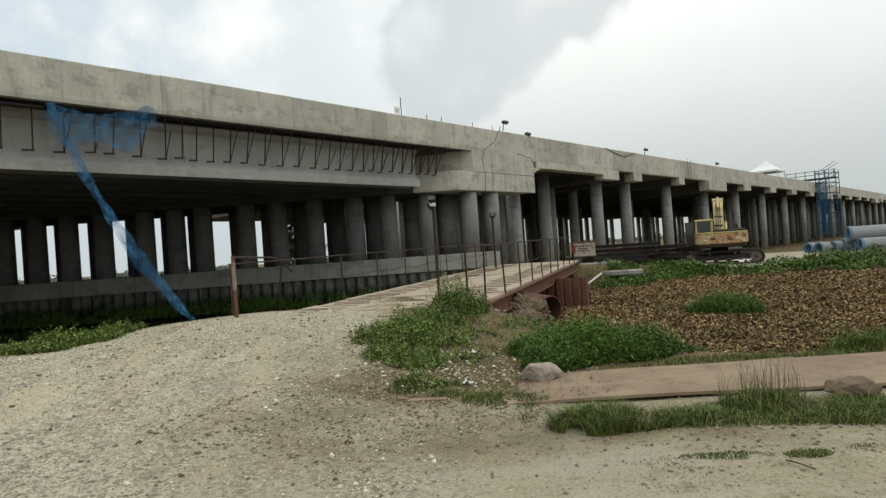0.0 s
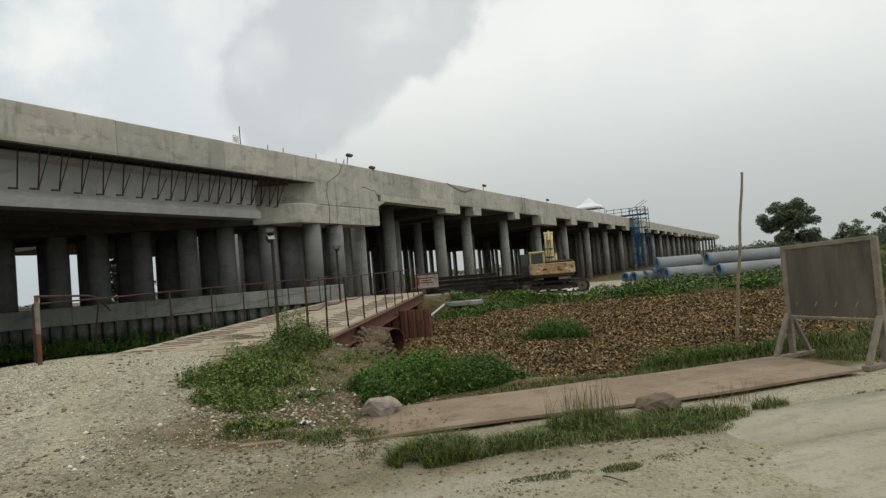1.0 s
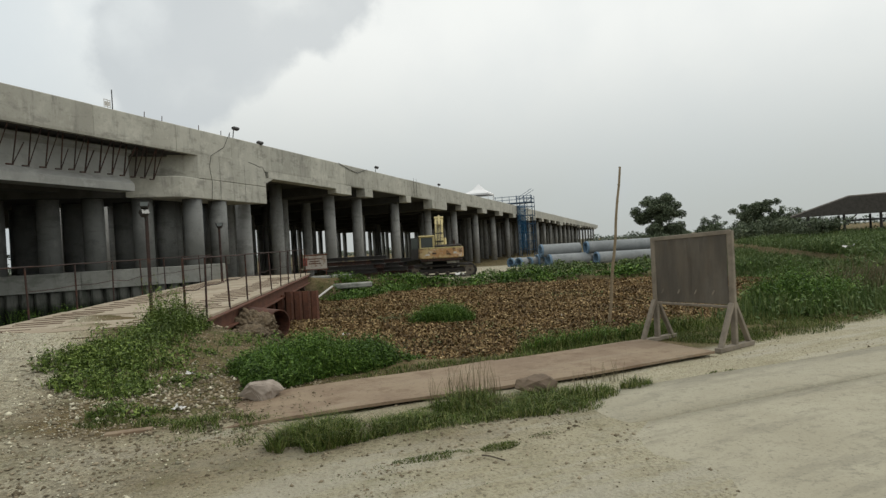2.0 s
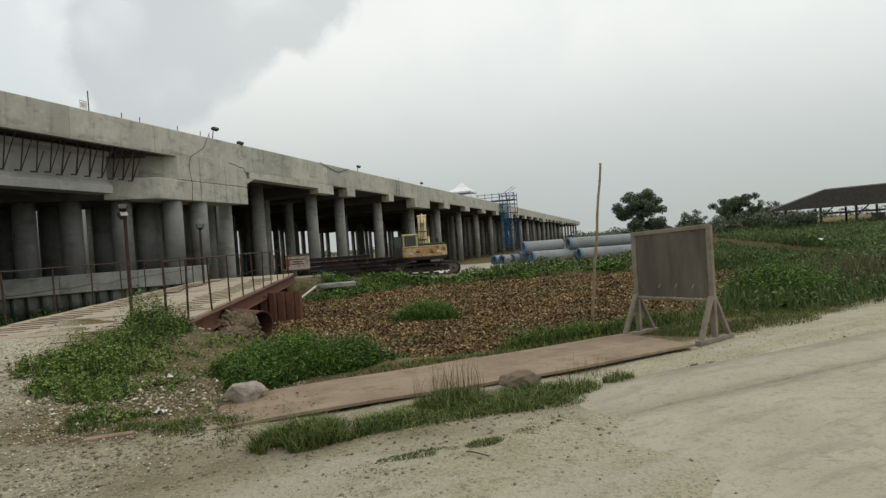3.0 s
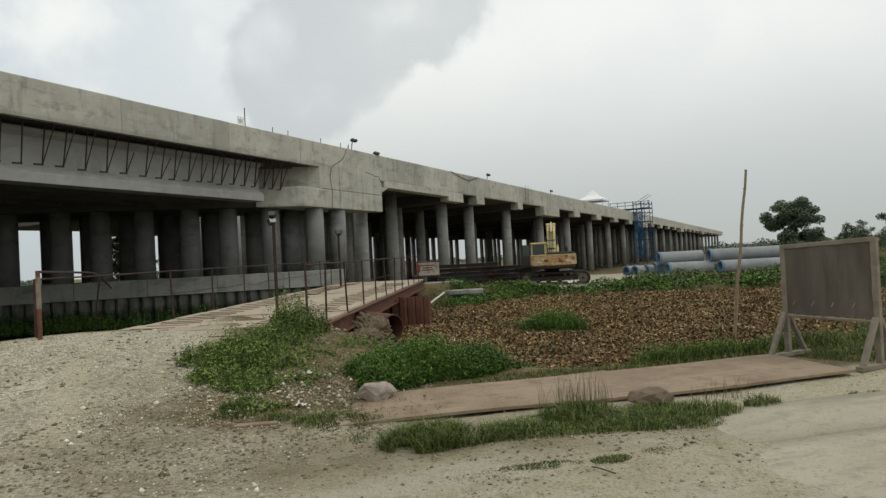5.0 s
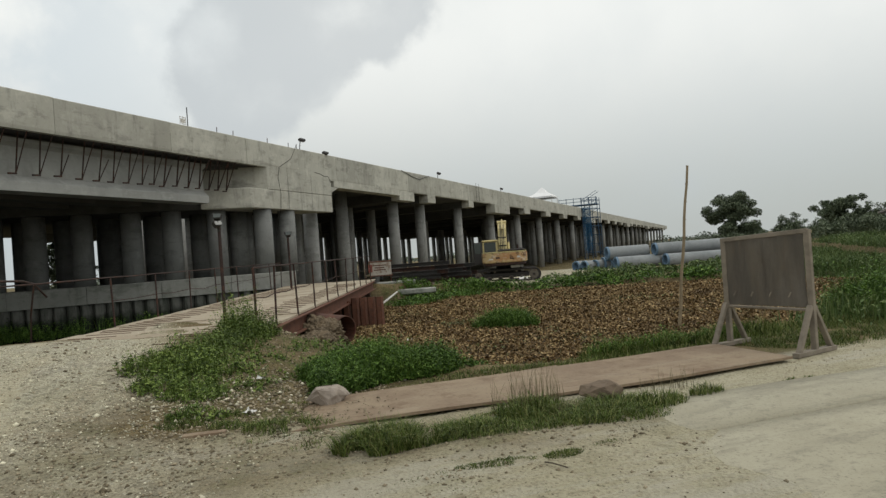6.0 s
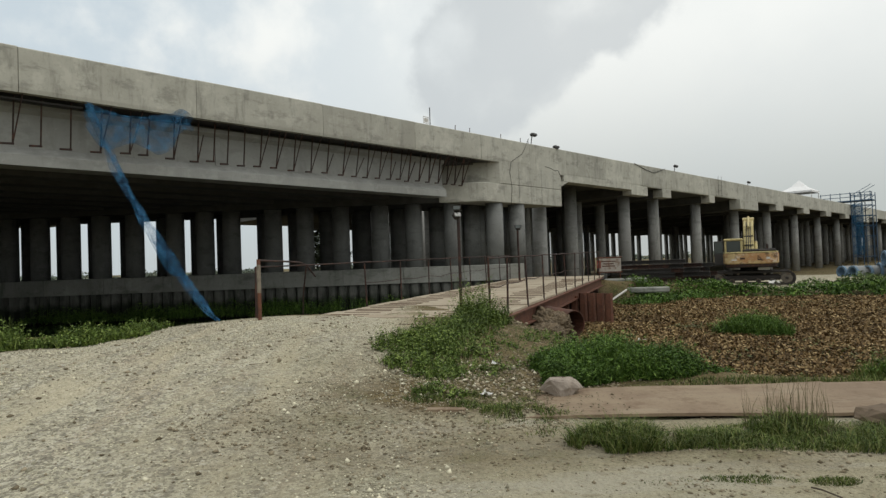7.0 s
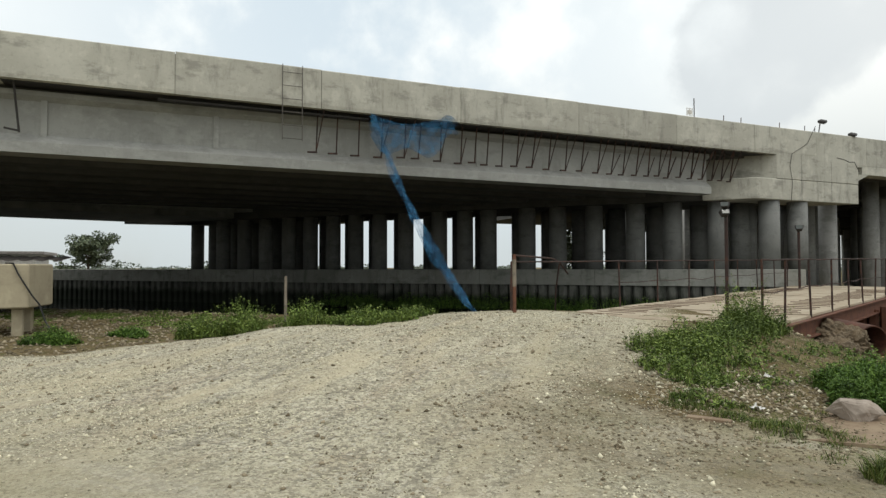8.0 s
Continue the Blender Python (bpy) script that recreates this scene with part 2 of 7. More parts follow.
M_DRYGRASS = leafy("dry_grass", (0.10, 0.085, 0.045), (0.17, 0.145, 0.08), (0.24, 0.2, 0.12))
M_VINE = leafy("creeper_leaf", (0.022, 0.05, 0.008), (0.085, 0.165, 0.024), (0.17, 0.27, 0.05))
M_WEED = leafy("bank_weed_leaf", (0.03, 0.052, 0.009), (0.125, 0.19, 0.034), (0.23, 0.295, 0.075))
M_FIELD = leafy("field_leaf", (0.05, 0.085, 0.025), (0.095, 0.145, 0.04), (0.16, 0.195, 0.07))
# Leaf tones lifted part of the way towards distance haze.
M_TREE = leafy("tree_leaf", (0.075, 0.098, 0.06), (0.115, 0.145, 0.085), (0.165, 0.195, 0.115))
# Distance haze is mixed into these paler leaf tones.
M_HAZE = leafy("haze_tinted_leaf", (0.10, 0.13, 0.10), (0.14, 0.17, 0.135), (0.18, 0.2, 0.165))
M_HYA = leafy("withered_hyacinth", (0.055, 0.034, 0.014), (0.195, 0.122, 0.05), (0.42, 0.31, 0.155), 0.75)
M_HYAG = leafy("green_hyacinth", (0.07, 0.085, 0.03), (0.13, 0.14, 0.05), (0.2, 0.18, 0.08))
M_STONE = Mat("crushed_stone", 0.95)
M_STONE = M_STONE.color(M_STONE.mix(M_STONE.island, (0.21, 0.195, 0.14), (0.75, 0.70, 0.53))).m
M_SOILSTONE = Mat("soil_rubble", 0.95)
M_SOILSTONE = M_SOILSTONE.color(M_SOILSTONE.mix(M_SOILSTONE.island, (0.11, 0.088, 0.055), (0.36, 0.305, 0.21))).m

net = Mat("blue_net", 0.6)
net.color(net.mix(net.ramp(net.noise(6, 3), 0.35, 0.7), (0.012, 0.082, 0.19), (0.025, 0.15, 0.29)))
net_tr = net.n.new("ShaderNodeBsdfTransparent")
net_mx = net.n.new("ShaderNodeMixShader")
net.l.new(net.ramp(net.noise(3, 4, 0.7), 0.3, 0.75, 0.16, 0.66), net_mx.inputs[0])
net.l.new(net_tr.outputs[0], net_mx.inputs[1])
net.l.new(net.b.outputs[0], net_mx.inputs[2])
net.l.new(net_mx.outputs[0], net.n["Material Output"].inputs[0])
M_NET = net.m

gm = Mat("ground_cover", 0.97, spec=0.15)
cov = gm.attr("cover")
dirt = gm.mix(gm.ramp(gm.noise(0.5, 6), 0.35, 0.65), (0.42, 0.38, 0.262), (0.48, 0.44, 0.318))
dirt = gm.mix(gm.mul(gm.ramp(gm.noise(1.7, 6, 0.7), 0.48, 0.7), 0.4), dirt, (0.27, 0.245, 0.15))
dirt = gm.mix(gm.mul(gm.ramp(gm.noise(26, 5, 0.8), 0.5, 0.64), 0.65), dirt, (0.125, 0.108, 0.07))
dirt = gm.mix(gm.mul(gm.ramp(gm.noise(0.9, 6, 0.7), 0.52, 0.68), 0.4), dirt, (0.25, 0.245, 0.145))
grav = gm.mix(gm.ramp(gm.noise(1.1, 5), 0.35, 0.65), (0.54, 0.50, 0.37), (0.63, 0.59, 0.45))
grav = gm.mix(gm.mul(gm.ramp(gm.noise(1.0, 6, 0.7, gm.turned(52, 0.35, 1.6)), 0.48, 0.62), 0.7), grav, (0.47, 0.40, 0.29))
grav = gm.mix(gm.mul(gm.ramp(gm.noise(2.6, 6, 0.75, gm.turned(40, 0.45, 1.5)), 0.53, 0.64), 0.6), grav, (0.27, 0.255, 0.21))
gcell = gm.n.new("ShaderNodeRGBToBW")
gm.l.new(gm.voronoi(26), gcell.inputs[0])
grav = gm.mix(gm.ramp(gcell.outputs[0], 0.15, 0.55, 0.7, 0.0), grav, (0.19, 0.175, 0.14))
grav = gm.mix(gm.ramp(gcell.outputs[0], 0.65, 0.95, 0.0, 0.45), grav, (0.7, 0.675, 0.6))
gcell2 = gm.n.new("ShaderNodeRGBToBW")
gm.l.new(gm.voronoi(62), gcell2.inputs[0])
grav = gm.mix(gm.ramp(gcell2.outputs[0], 0.12, 0.42, 0.75, 0.0), grav, (0.15, 0.138, 0.11))
grav = gm.mix(gm.mul(gm.ramp(gm.noise(9, 6, 0.8), 0.52, 0.62), 0.6), grav, (0.2, 0.18, 0.14))
dusty = gm.mul(gm.ramp(gm.noise(0.55, 5, 0.65, gm.turned(48, 0.3, 1.3)), 0.47, 0.6), 0.75)
grav = gm.mix(dusty, grav, gm.mix(gm.ramp(gm.noise(12, 6, 0.8), 0.4, 0.65), (0.58, 0.515, 0.37), (0.47, 0.42, 0.29)))
soil = gm.mix(gm.ramp(gm.noise(3, 6, 0.7), 0.35, 0.65), (0.135, 0.10, 0.05), (0.22, 0.175, 0.095))
soil = gm.mix(gm.mul(gm.ramp(gm.noise(1.2, 5), 0.45, 0.65), 0.6), soil, (0.09, 0.10, 0.035))
soil = gm.mix(gm.mul(gm.ramp(gm.noise(17, 6, 0.8), 0.5, 0.62), 0.75), soil, (0.045, 0.034, 0.019))
rut = gm.noise(0.8, 6, 0.7, gm.turned(-42, 0.4, 2.2))
dirt = gm.mix(gm.mul(gm.ramp(rut, 0.46, 0.6), 0.6), dirt, (0.485, 0.455, 0.37))
dirt = gm.mix(gm.mul(gm.ramp(gm.noise(5.5, 6, 0.75), 0.54, 0.66), 0.4), dirt, (0.21, 0.18, 0.115))
gcol = gm.mix(cov[0], dirt, grav)
gcol = gm.mix(cov[1], gcol, soil)
gcol = gm.mix(cov[2], gcol, (0.045, 0.04, 0.03))
gh = gm.mix(0.5, gm.noise(14, 8, 0.8), gm.voronoi(30, "Distance"))
gm.color(gcol).bump(gh, 0.9, 0.06)
M_GROUND = gm.m

wm = Mat("canal_water", 0.08, spec=0.5)
wm.color((0.012, 0.016, 0.012)).bump(wm.noise(1.5, 3), 0.06, 0.05)
M_WATER = wm.m

# ---------------------------------------------------------------- building helpers


def mesh_ob(name, verts, faces, material, parent=None, smooth=False):
    me = bpy.data.meshes.new(name)
    me.from_pydata([tuple(v) for v in verts], [], faces)
    me.materials.append(material)
    if smooth:
        me.polygons.foreach_set("use_smooth", [True] * len(me.polygons))
    ob = new(name, me)
    ob.parent = parent
    return ob


def part(name, bm, material, parent=None, label="", smooth=False):
    """Links a bmesh as one mesh object under a thing or a part."""
    me = bpy.data.meshes.new(name)
    bm.normal_update()
    bm.to_mesh(me)
    bm.free()
    me.materials.append(material)
    if smooth:
        me.polygons.foreach_set("use_smooth", [True] * len(me.polygons))
    ob = new(name, me)
    ob.parent = parent
    return tagged(ob, label) if label else ob


def thing(name, label, category, x=0, y=0, z=0, group="", kind="", rz=0):
    ob = new(name)
    ob.empty_display_size = 0.2
    ob.matrix_world = pose(x, y, z, 0, 0, rz)
    return tagged(ob, label, category, group, kind)


def add_box(bm, x0, x1, y0, y1, z0, z1, bevel=0.0, m=None):
    r = bmesh.ops.create_cube(bm, size=1)
    vs = r["verts"]
    for v in vs:
        v.co = Vector(((x0 + x1) / 2 + v.co.x * (x1 - x0), (y0 + y1) / 2 + v.co.y * (y1 - y0), (z0 + z1) / 2 + v.co.z * (z1 - z0)))
    if bevel:
        es = list({e for v in vs for e in v.link_edges})
        out = bmesh.ops.bevel(bm, geom=es, offset=bevel, segments=1, affect="EDGES", clamp_overlap=True)
        vs = list({v for f in out["faces"] for v in f.verts} | {v for v in vs if v.is_valid})
    if m is not None:
        bmesh.ops.transform(bm, matrix=m, verts=[v for v in vs if v.is_valid])
    return bm


def box(x0, x1, y0, y1, z0, z1, bevel=0.0, m=None):
    return add_box(bmesh.new(), x0, x1, y0, y1, z0, z1, bevel, m)


def prism(outline, z0, z1, bevel=0.0):
    """An upright block over a plan outline."""
    bm = bmesh.new()
    f = bm.faces.new([bm.verts.new((x, y, z0)) for x, y in outline])
    r = bmesh.ops.extrude_face_region(bm, geom=[f])
    for v in r["geom"]:
        if isinstance(v, bmesh.types.BMVert):
            v.co.z = z1
    bmesh.ops.recalc_face_normals(bm, faces=bm.faces[:])
    if bevel:
        bmesh.ops.bevel(bm, geom=bm.edges[:], offset=bevel, segments=1, affect="EDGES")
    return bm


def profile(points, y0, y1, m=None):
    """A long body with the cross-section points (x, z), from y0 to y1."""
    bm = bmesh.new()
    f = bm.faces.new([bm.verts.new((x, y0, z)) for x, z in points])
    r = bmesh.ops.extrude_face_region(bm, geom=[f])
    for v in r["geom"]:
        if isinstance(v, bmesh.types.BMVert):
            v.co.y = y1
    bmesh.ops.recalc_face_normals(bm, faces=bm.faces[:])
    if m is not None:
        bm.transform(m)
    return bm


def add_rod(bm, a, b, r, r2=None, sides=8):
    a, b = Vector(a), Vector(b)
    d = b - a
    m = Matrix.Translation((a + b) / 2) @ d.to_track_quat("Z", "Y").to_matrix().to_4x4()
    bmesh.ops.create_cone(bm, cap_ends=True, segments=sides, radius1=r, radius2=r if r2 is None else r2, depth=d.length, matrix=m)
    return bm


def rod(a, b, r, r2=None, sides=8):
    return add_rod(bmesh.new(), a, b, r, r2, sides)


def add_path(bm, pts, r, sides=6):
    for a, b in zip(pts, pts[1:]):
        add_rod(bm, a, b, r, sides=sides)
    return bm


def tube(a, b, r_out, r_in, sides=28):
    """A hollow pipe from a to b."""
    a, b = Vector(a), Vector(b)
    q = (b - a).to_track_quat("Z", "Y").to_matrix().to_4x4()
    n = (b - a).length
    bm = bmesh.new()
    rings = []
    for r, z in ((r_out, 0), (r_out, n), (r_in, n), (r_in, 0)):
        rings.append([bm.verts.new((r * math.cos(k * 2 * math.pi / sides), r * math.sin(k * 2 * math.pi / sides), z)) for k in range(sides)])
    for i in range(4):
        p, o = rings[i], rings[(i + 1) % 4]
        for k in range(sides):
            bm.faces.new((p[k], p[(k + 1) % sides], o[(k + 1) % sides], o[k]))
    bmesh.ops.recalc_face_normals(bm, faces=bm.faces[:])
    bm.transform(Matrix.Translation(a) @ q)
    return bm


# ---------------------------------------------------------------- the lie of the land
def step(a, b, v):
    t = np.clip((np.asarray(v, float) - a) / (b - a), 0, 1)
    return t * t * (3 - 2 * t)


SKEW = Vector((-0.733, -0.680, 0))
ACROSS = Vector((0.680, -0.733, 0))
WALL0 = Vector((-20.7, 23.0, 0))
wall_a, wall_b = WALL0 - SKEW * 3.0, WALL0 + SKEW * 95
back_a, back_b = WALL0 - SKEW * 2.0 - ACROSS * 1.4, wall_b - ACROSS * 2.6
CANAL = [(-60, -46), (-28, -3.5), (-21, 4.0), (-16.8, 7.6), (-13.5, 11.8), (-10.5, 12.7), (-8.6, 11.6), (-6.5, 9.9), (-4.6, 8.9), (-3.2, 8.85), (-1.7, 9.75), (-0.3, 11.1), (1.0, 12.7), (2.5, 16), (4.6, 20), (7.5, 24), (6.2, 31), (0.8, 34.6), (-8.2, 32.9), (-12.4, 31.0), (-14.2, 27), (wall_a.x + 0.3, wall_a.y), (back_a.x, back_a.y), (back_b.x, back_b.y)]


def canal_depth(x, y):
    """Signed distance from the canal's edge, positive inside."""
    x, y = np.asarray(x, float), np.asarray(y, float)
    best = np.full(x.shape, 1e9)
    inside = np.zeros(x.shape, bool)
    n = len(CANAL)
    for k in range(n):
        (ax, ay), (bx, by) = CANAL[k], CANAL[(k + 1) % n]
        dx, dy = bx - ax, by - ay
        t = np.clip(((x - ax) * dx + (y - ay) * dy) / (dx * dx + dy * dy), 0, 1)
        best = np.minimum(best, np.hypot(x - ax - t * dx, y - ay - t * dy))
        cross = ((ay > y) != (by > y)) & (x < (bx - ax) * (y - ay) / ((by - ay) if by != ay else 1e-9) + ax)
        inside ^= cross
    return np.where(inside, best, -best)


def wavy(x, y, s, seed):
    r = np.random.default_rng(seed)
    out = 0
    for k in range(7):
        a = r.uniform(0, 6.283)
        f = s * (1.0 + 0.55 * k)
        out = out + np.sin(f * (x * math.cos(a) + y * math.sin(a)) + r.uniform(0, 6.283)) / (1 + 0.6 * k)
    return out / 2.2


def gravel_cover(x, y):
    u, v = -0.79 * x + 0.61 * y, 0.61 * x + 0.79 * y
    wob = 0.25 * wavy(x, y, 1.1, 5)
    return (1 - 0.25 * step(-3.2, -0.6, v)) * step(1.6, 4.4, u + 0.25 * v + wob) * (1 - step(0.2, 1.2, v - 0.10 * (u - 6) - 0.2 + wob)) * step(-13, -10, v) * (1 - step(0.15, 0.5, u - (12.9 + 0.45 * v) + 0.4 * wob) * (1 - step(-0.5, 1.0, v)))


def ground_z(x, y):
    x, y = np.asarray(x, float), np.asarray(y, float)
    u, v = -0.79 * x + 0.61 * y, 0.61 * x + 0.79 * y
    z = 0.66 * step(4.5 + 1.9 * step(-0.5, 1.5, v), 11.5, u) * step(-10.5, -3.0, v) * (1 - 0.27 * step(-1.6, 1.2, v)) * (1 - 0.45 * step(2.0, 3.6, v)) * (1 - step(0.3, 2.8, u - (12.9 + 0.45 * v)) * (1 - step(-0.5, 1.5, v)))
    z = z + 0.03 * step(0.3, 1.4, v) * step(6.3, 8.2, u) * (1 - step(4.5, 6.0, v))
    z = z - 0.16 * np.exp(-(((x + 11.3) / 1.5) ** 2 + ((y - 3.4) / 1.5) ** 2))
    # soil washed over the end of the road plate
    sp, wp = (x + 3.5) * 0.8 + (y - 5.3) * 0.6, (x + 3.4) * -0.55 + (y - 5.28) * 0.835
    z = z + 0.05 * (1 - step(-0.75, 0.05, sp + 0.3 * wavy(x, y, 3.0, 21))) * step(-1.75, -1.1, sp) * step(-0.12, 0.1, wp) * (1 - step(1.3, 2.3, wp))
    far = canal_side(x, y)
    side = step(-60, -12, -np.abs(x + 20))
    zf = -0.45 + (0.5 * (1 - step(33, 42, y)) * (1 - step(-14, -10, x)) + 0.5 * (1 - step(26.5, 30.5, y))) * side
    zf = zf - 0.8 * step(50, 82, y) * (1 - step(-16, -6, x))
    z = np.where(far > 0, zf, z)
    field = step(3, 9, x - 0.15 * y + 2.0) * step(13, 24, y + 0.35 * x)
    z = z + np.where(far > 0, 0.0, 0.12 * field) + 0.25 * step(6, 25, x) * step(30, 60, y)
    ra_, rb_ = (x + 0.4) * 0.787 + (y - 5.48) * 0.617, (x + 0.4) * 0.617 - (y - 5.48) * 0.787
    z = z - 0.05 * step(-0.6, 1.8, ra_ + 0.25 * rb_ + 0.45 * wavy(x, y, 1.1, 91)) * step(-1.1, -0.9, rb_) * (1 - step(7.0, 7.4, rb_)) * (1 - step(30, 31, ra_))
    rough = 0.035 * wavy(x, y, 1.3, 1) + 0.008 * wavy(x, y, 4.5, 2) + 0.004 * wavy(x, y, 10.5, 4)
    gw_ = gravel_cover(x, y)
    rough = rough + gw_ * (0.012 * wavy(0.69 * x + 0.72 * y, 3.2 * (0.72 * x - 0.69 * y), 1.0, 81) + 0.010 * wavy(x, y, 6.5, 82) + 0.006 * wavy(x, y, 13, 83))
    road = 1 - 0.8 * step(-3.2, 0.6, x + 0.35 * y - 3.0) * (y < 14)
    z = z + rough * road * (np.hypot(x, y) < 150)
    d = canal_depth(x, y)
    wallside = (x < -19.2) & (far_line(x, y) > -2.0)
    slope = np.where(wallside, step(-0.05, 0.15, d), step(-0.75, 0.9, d))
    return z * (1 - slope) - 1.9 * slope


def far_line(x, y):
    """Metres beyond the front of the canal wall."""
    return -((x - WALL0.x) * ACROSS.x + (y - WALL0.y) * ACROSS.y)


def canal_side(x, y):
    """Above zero on the far bank."""
    left = far_line(x, y)
    right = y - 24.5
    return np.where(x < -17, left, np.where(x < 8, right, -1.0))


def axis(lo, hi, dense_lo, dense_hi, stepsize, grow=1.13):
    pts = list(np.arange(dense_lo, dense_hi + 1e-6, stepsize))
    s, p = stepsize, dense_hi
    while p < hi:
        s = min(s * grow, 400)
        p += s
        pts.append(p)
    s, p, low = stepsize, dense_lo, []
    while p > lo:
        s = min(s * grow, 400)
        p -= s
        low.append(p)
    return np.array(low[::-1] + pts)


gx, gy = axis(-2500, 2500, -20, 6, 0.11, 1.09), axis(-2500, 2500, -6, 17, 0.11, 1.09)
GX, GY = np.meshgrid(gx, gy)
GZ = ground_z(GX, GY)
nx, ny = len(gx), len(gy)
gidx = np.arange(nx * ny).reshape(ny, nx)
quads = np.stack([gidx[:-1, :-1], gidx[:-1, 1:], gidx[1:, 1:], gidx[1:, :-1]], -1).reshape(-1, 4)
gme = bpy.data.meshes.new("ground")
gme.vertices.add(nx * ny)
gme.vertices.foreach_set("co", np.stack([GX, GY, GZ], -1).astype(np.float32).ravel())
gme.loops.add(len(quads) * 4)
gme.loops.foreach_set("vertex_index", quads.ravel().astype(np.int32))
gme.polygons.add(len(quads))
gme.polygons.foreach_set("loop_start", np.arange(0, len(quads) * 4, 4, dtype=np.int32))
gme.polygons.foreach_set("use_smooth", np.ones(len(quads), bool))
gme.update()
gme.materials.append(M_GROUND)
D_ = canal_depth(GX, GY)
cov_r = gravel_cover(GX, GY)
u_, v_ = -0.79 * GX + 0.61 * GY, 0.61 * GX + 0.79 * GY
bank = step(-1.9, -0.9, D_ + 0.4 * wavy(GX, GY, 1.2, 8))
rightbank = step(-0.1, 1.0, v_ - 0.10 * (u_ - 6) + 0.25 * wavy(GX, GY, 1.3, 9)) * step(6.0, 7.0, u_) * (1 - step(5, 7, v_))
strip = np.exp(-(((GX * -0.64 + GY * 0.77 - 5.0) / 0.42) ** 2)) * step(-4.2, -3.4, GX) * (1 - step(-0.6, 0.2, GX))
wild = step(-0.1, 0.35, (GX - 1.35) * -0.745 + (GY - 9.55) * 0.667 + 0.12 * wavy(GX, GY, 2.0, 77)) * step(-1.3, -0.5, GX - 0.0)
lee = step(0.1, 0.5, u_ - (12.9 + 0.45 * v_) + 0.15 * wavy(GX, GY, 1.5, 19)) * (v_ < 1) * (v_ > -30)
# Darker soil tone beside the ramp, painted in for lens fall-off.
shoulder = 0.3 * np.exp(-(((v_ + 0.1) / 0.9) ** 2)) * step(3.5, 5.5, u_) * (1 - step(9, 11, u_)) * (0.75 + 0.5 * wavy(GX, GY, 3.0, 12))
wp_ = (GX + 3.4) * -0.55 + (GY - 5.28) * 0.835
verge = 0.5 * np.exp(-(((wp_ + 0.55) / 0.95) ** 2)) * step(-6.5, -5.0, GX) * (1 - step(-1.6, 0.2, GX)) * np.clip(0.85 + 0.5 * wavy(GX, GY, 2.4, 33), 0, 1)
washed = 0.75 * step(0.0, 0.5, wp_) * (1 - step(-0.2, 0.6, (GX + 3.5) * 0.8 + (GY - 5.3) * 0.6)) * step(-6.6, -5.2, GX) * np.clip(0.8 + 0.4 * wavy(GX, GY, 3.4, 35), 0, 1)
cov_g = np.clip(verge + washed + shoulder + bank + rightbank + 0.4 * strip * (0.6 + 0.6 * wavy(GX, GY, 4.0, 15)) + wild + lee + (canal_side(GX, GY) > 0) * 0.9, 0, 1)
cov_g = np.maximum(cov_g, step(40, 70, np.hypot(GX, GY)))
yard = step(-19, -16, GX) * (1 - step(-8, -5, GX)) * step(34, 37, GY) * (1 - step(58, 66, GY))
cov_r, cov_g = np.maximum(cov_r, 0.85 * yard), cov_g * (1 - 0.85 * yard)
cov_b = step(-0.35, 0.3, D_)
att = gme.color_attributes.new("cover", "FLOAT_COLOR", "POINT")
att.data.foreach_set("color", np.stack([cov_r, cov_g, cov_b, np.ones_like(cov_r)], -1).astype(np.float32).ravel())
ground = tagged(new("ground", gme), "pale gravel and dusty earth ground with canal bank", "ground", kind="structure")

# old concrete road: two lanes of slabs that sink under the dust towards the ramp
rd = Mat("worn_road_concrete", 0.93, spec=0.2)
rd_c = rd.mix(rd.ramp(rd.noise(0.7, 6, 0.7), 0.35, 0.65), (0.355, 0.325, 0.24), (0.415, 0.385, 0.29))
rd_c = rd.mix(rd.mul(rd.ramp(rd.noise(1.3, 6, 0.75, rd.turned(-42, 0.5, 2.0)), 0.5, 0.62), 0.6), rd_c, (0.27, 0.25, 0.19))
rd_c = rd.mix(rd.mul(rd.ramp(rd.noise(7, 6, 0.8), 0.53, 0.63), 0.6), rd_c, (0.23, 0.215, 0.165))
rd_c = rd.mix(rd.mul(rd.ramp(rd.noise(34, 5, 0.8), 0.54, 0.64), 0.6), rd_c, (0.16, 0.15, 0.115))
rd_c = rd.mix(rd.mul(rd.rand, 0.25), rd_c, (0.30, 0.285, 0.23))
M_ROAD = rd.color(rd_c).bump(rd.noise(40, 6, 0.75), 0.5, 0.012).m
R_DIR, R_OUT = Vector((0.787, 0.617, 0)), Vector((0.617, -0.787, 0))
R0 = Vector((-0.4, 5.48, 0))
road = thing("road", "dusty old concrete road slabs with dirt-filled joints", "road", 0, 0, 0, kind="structure")


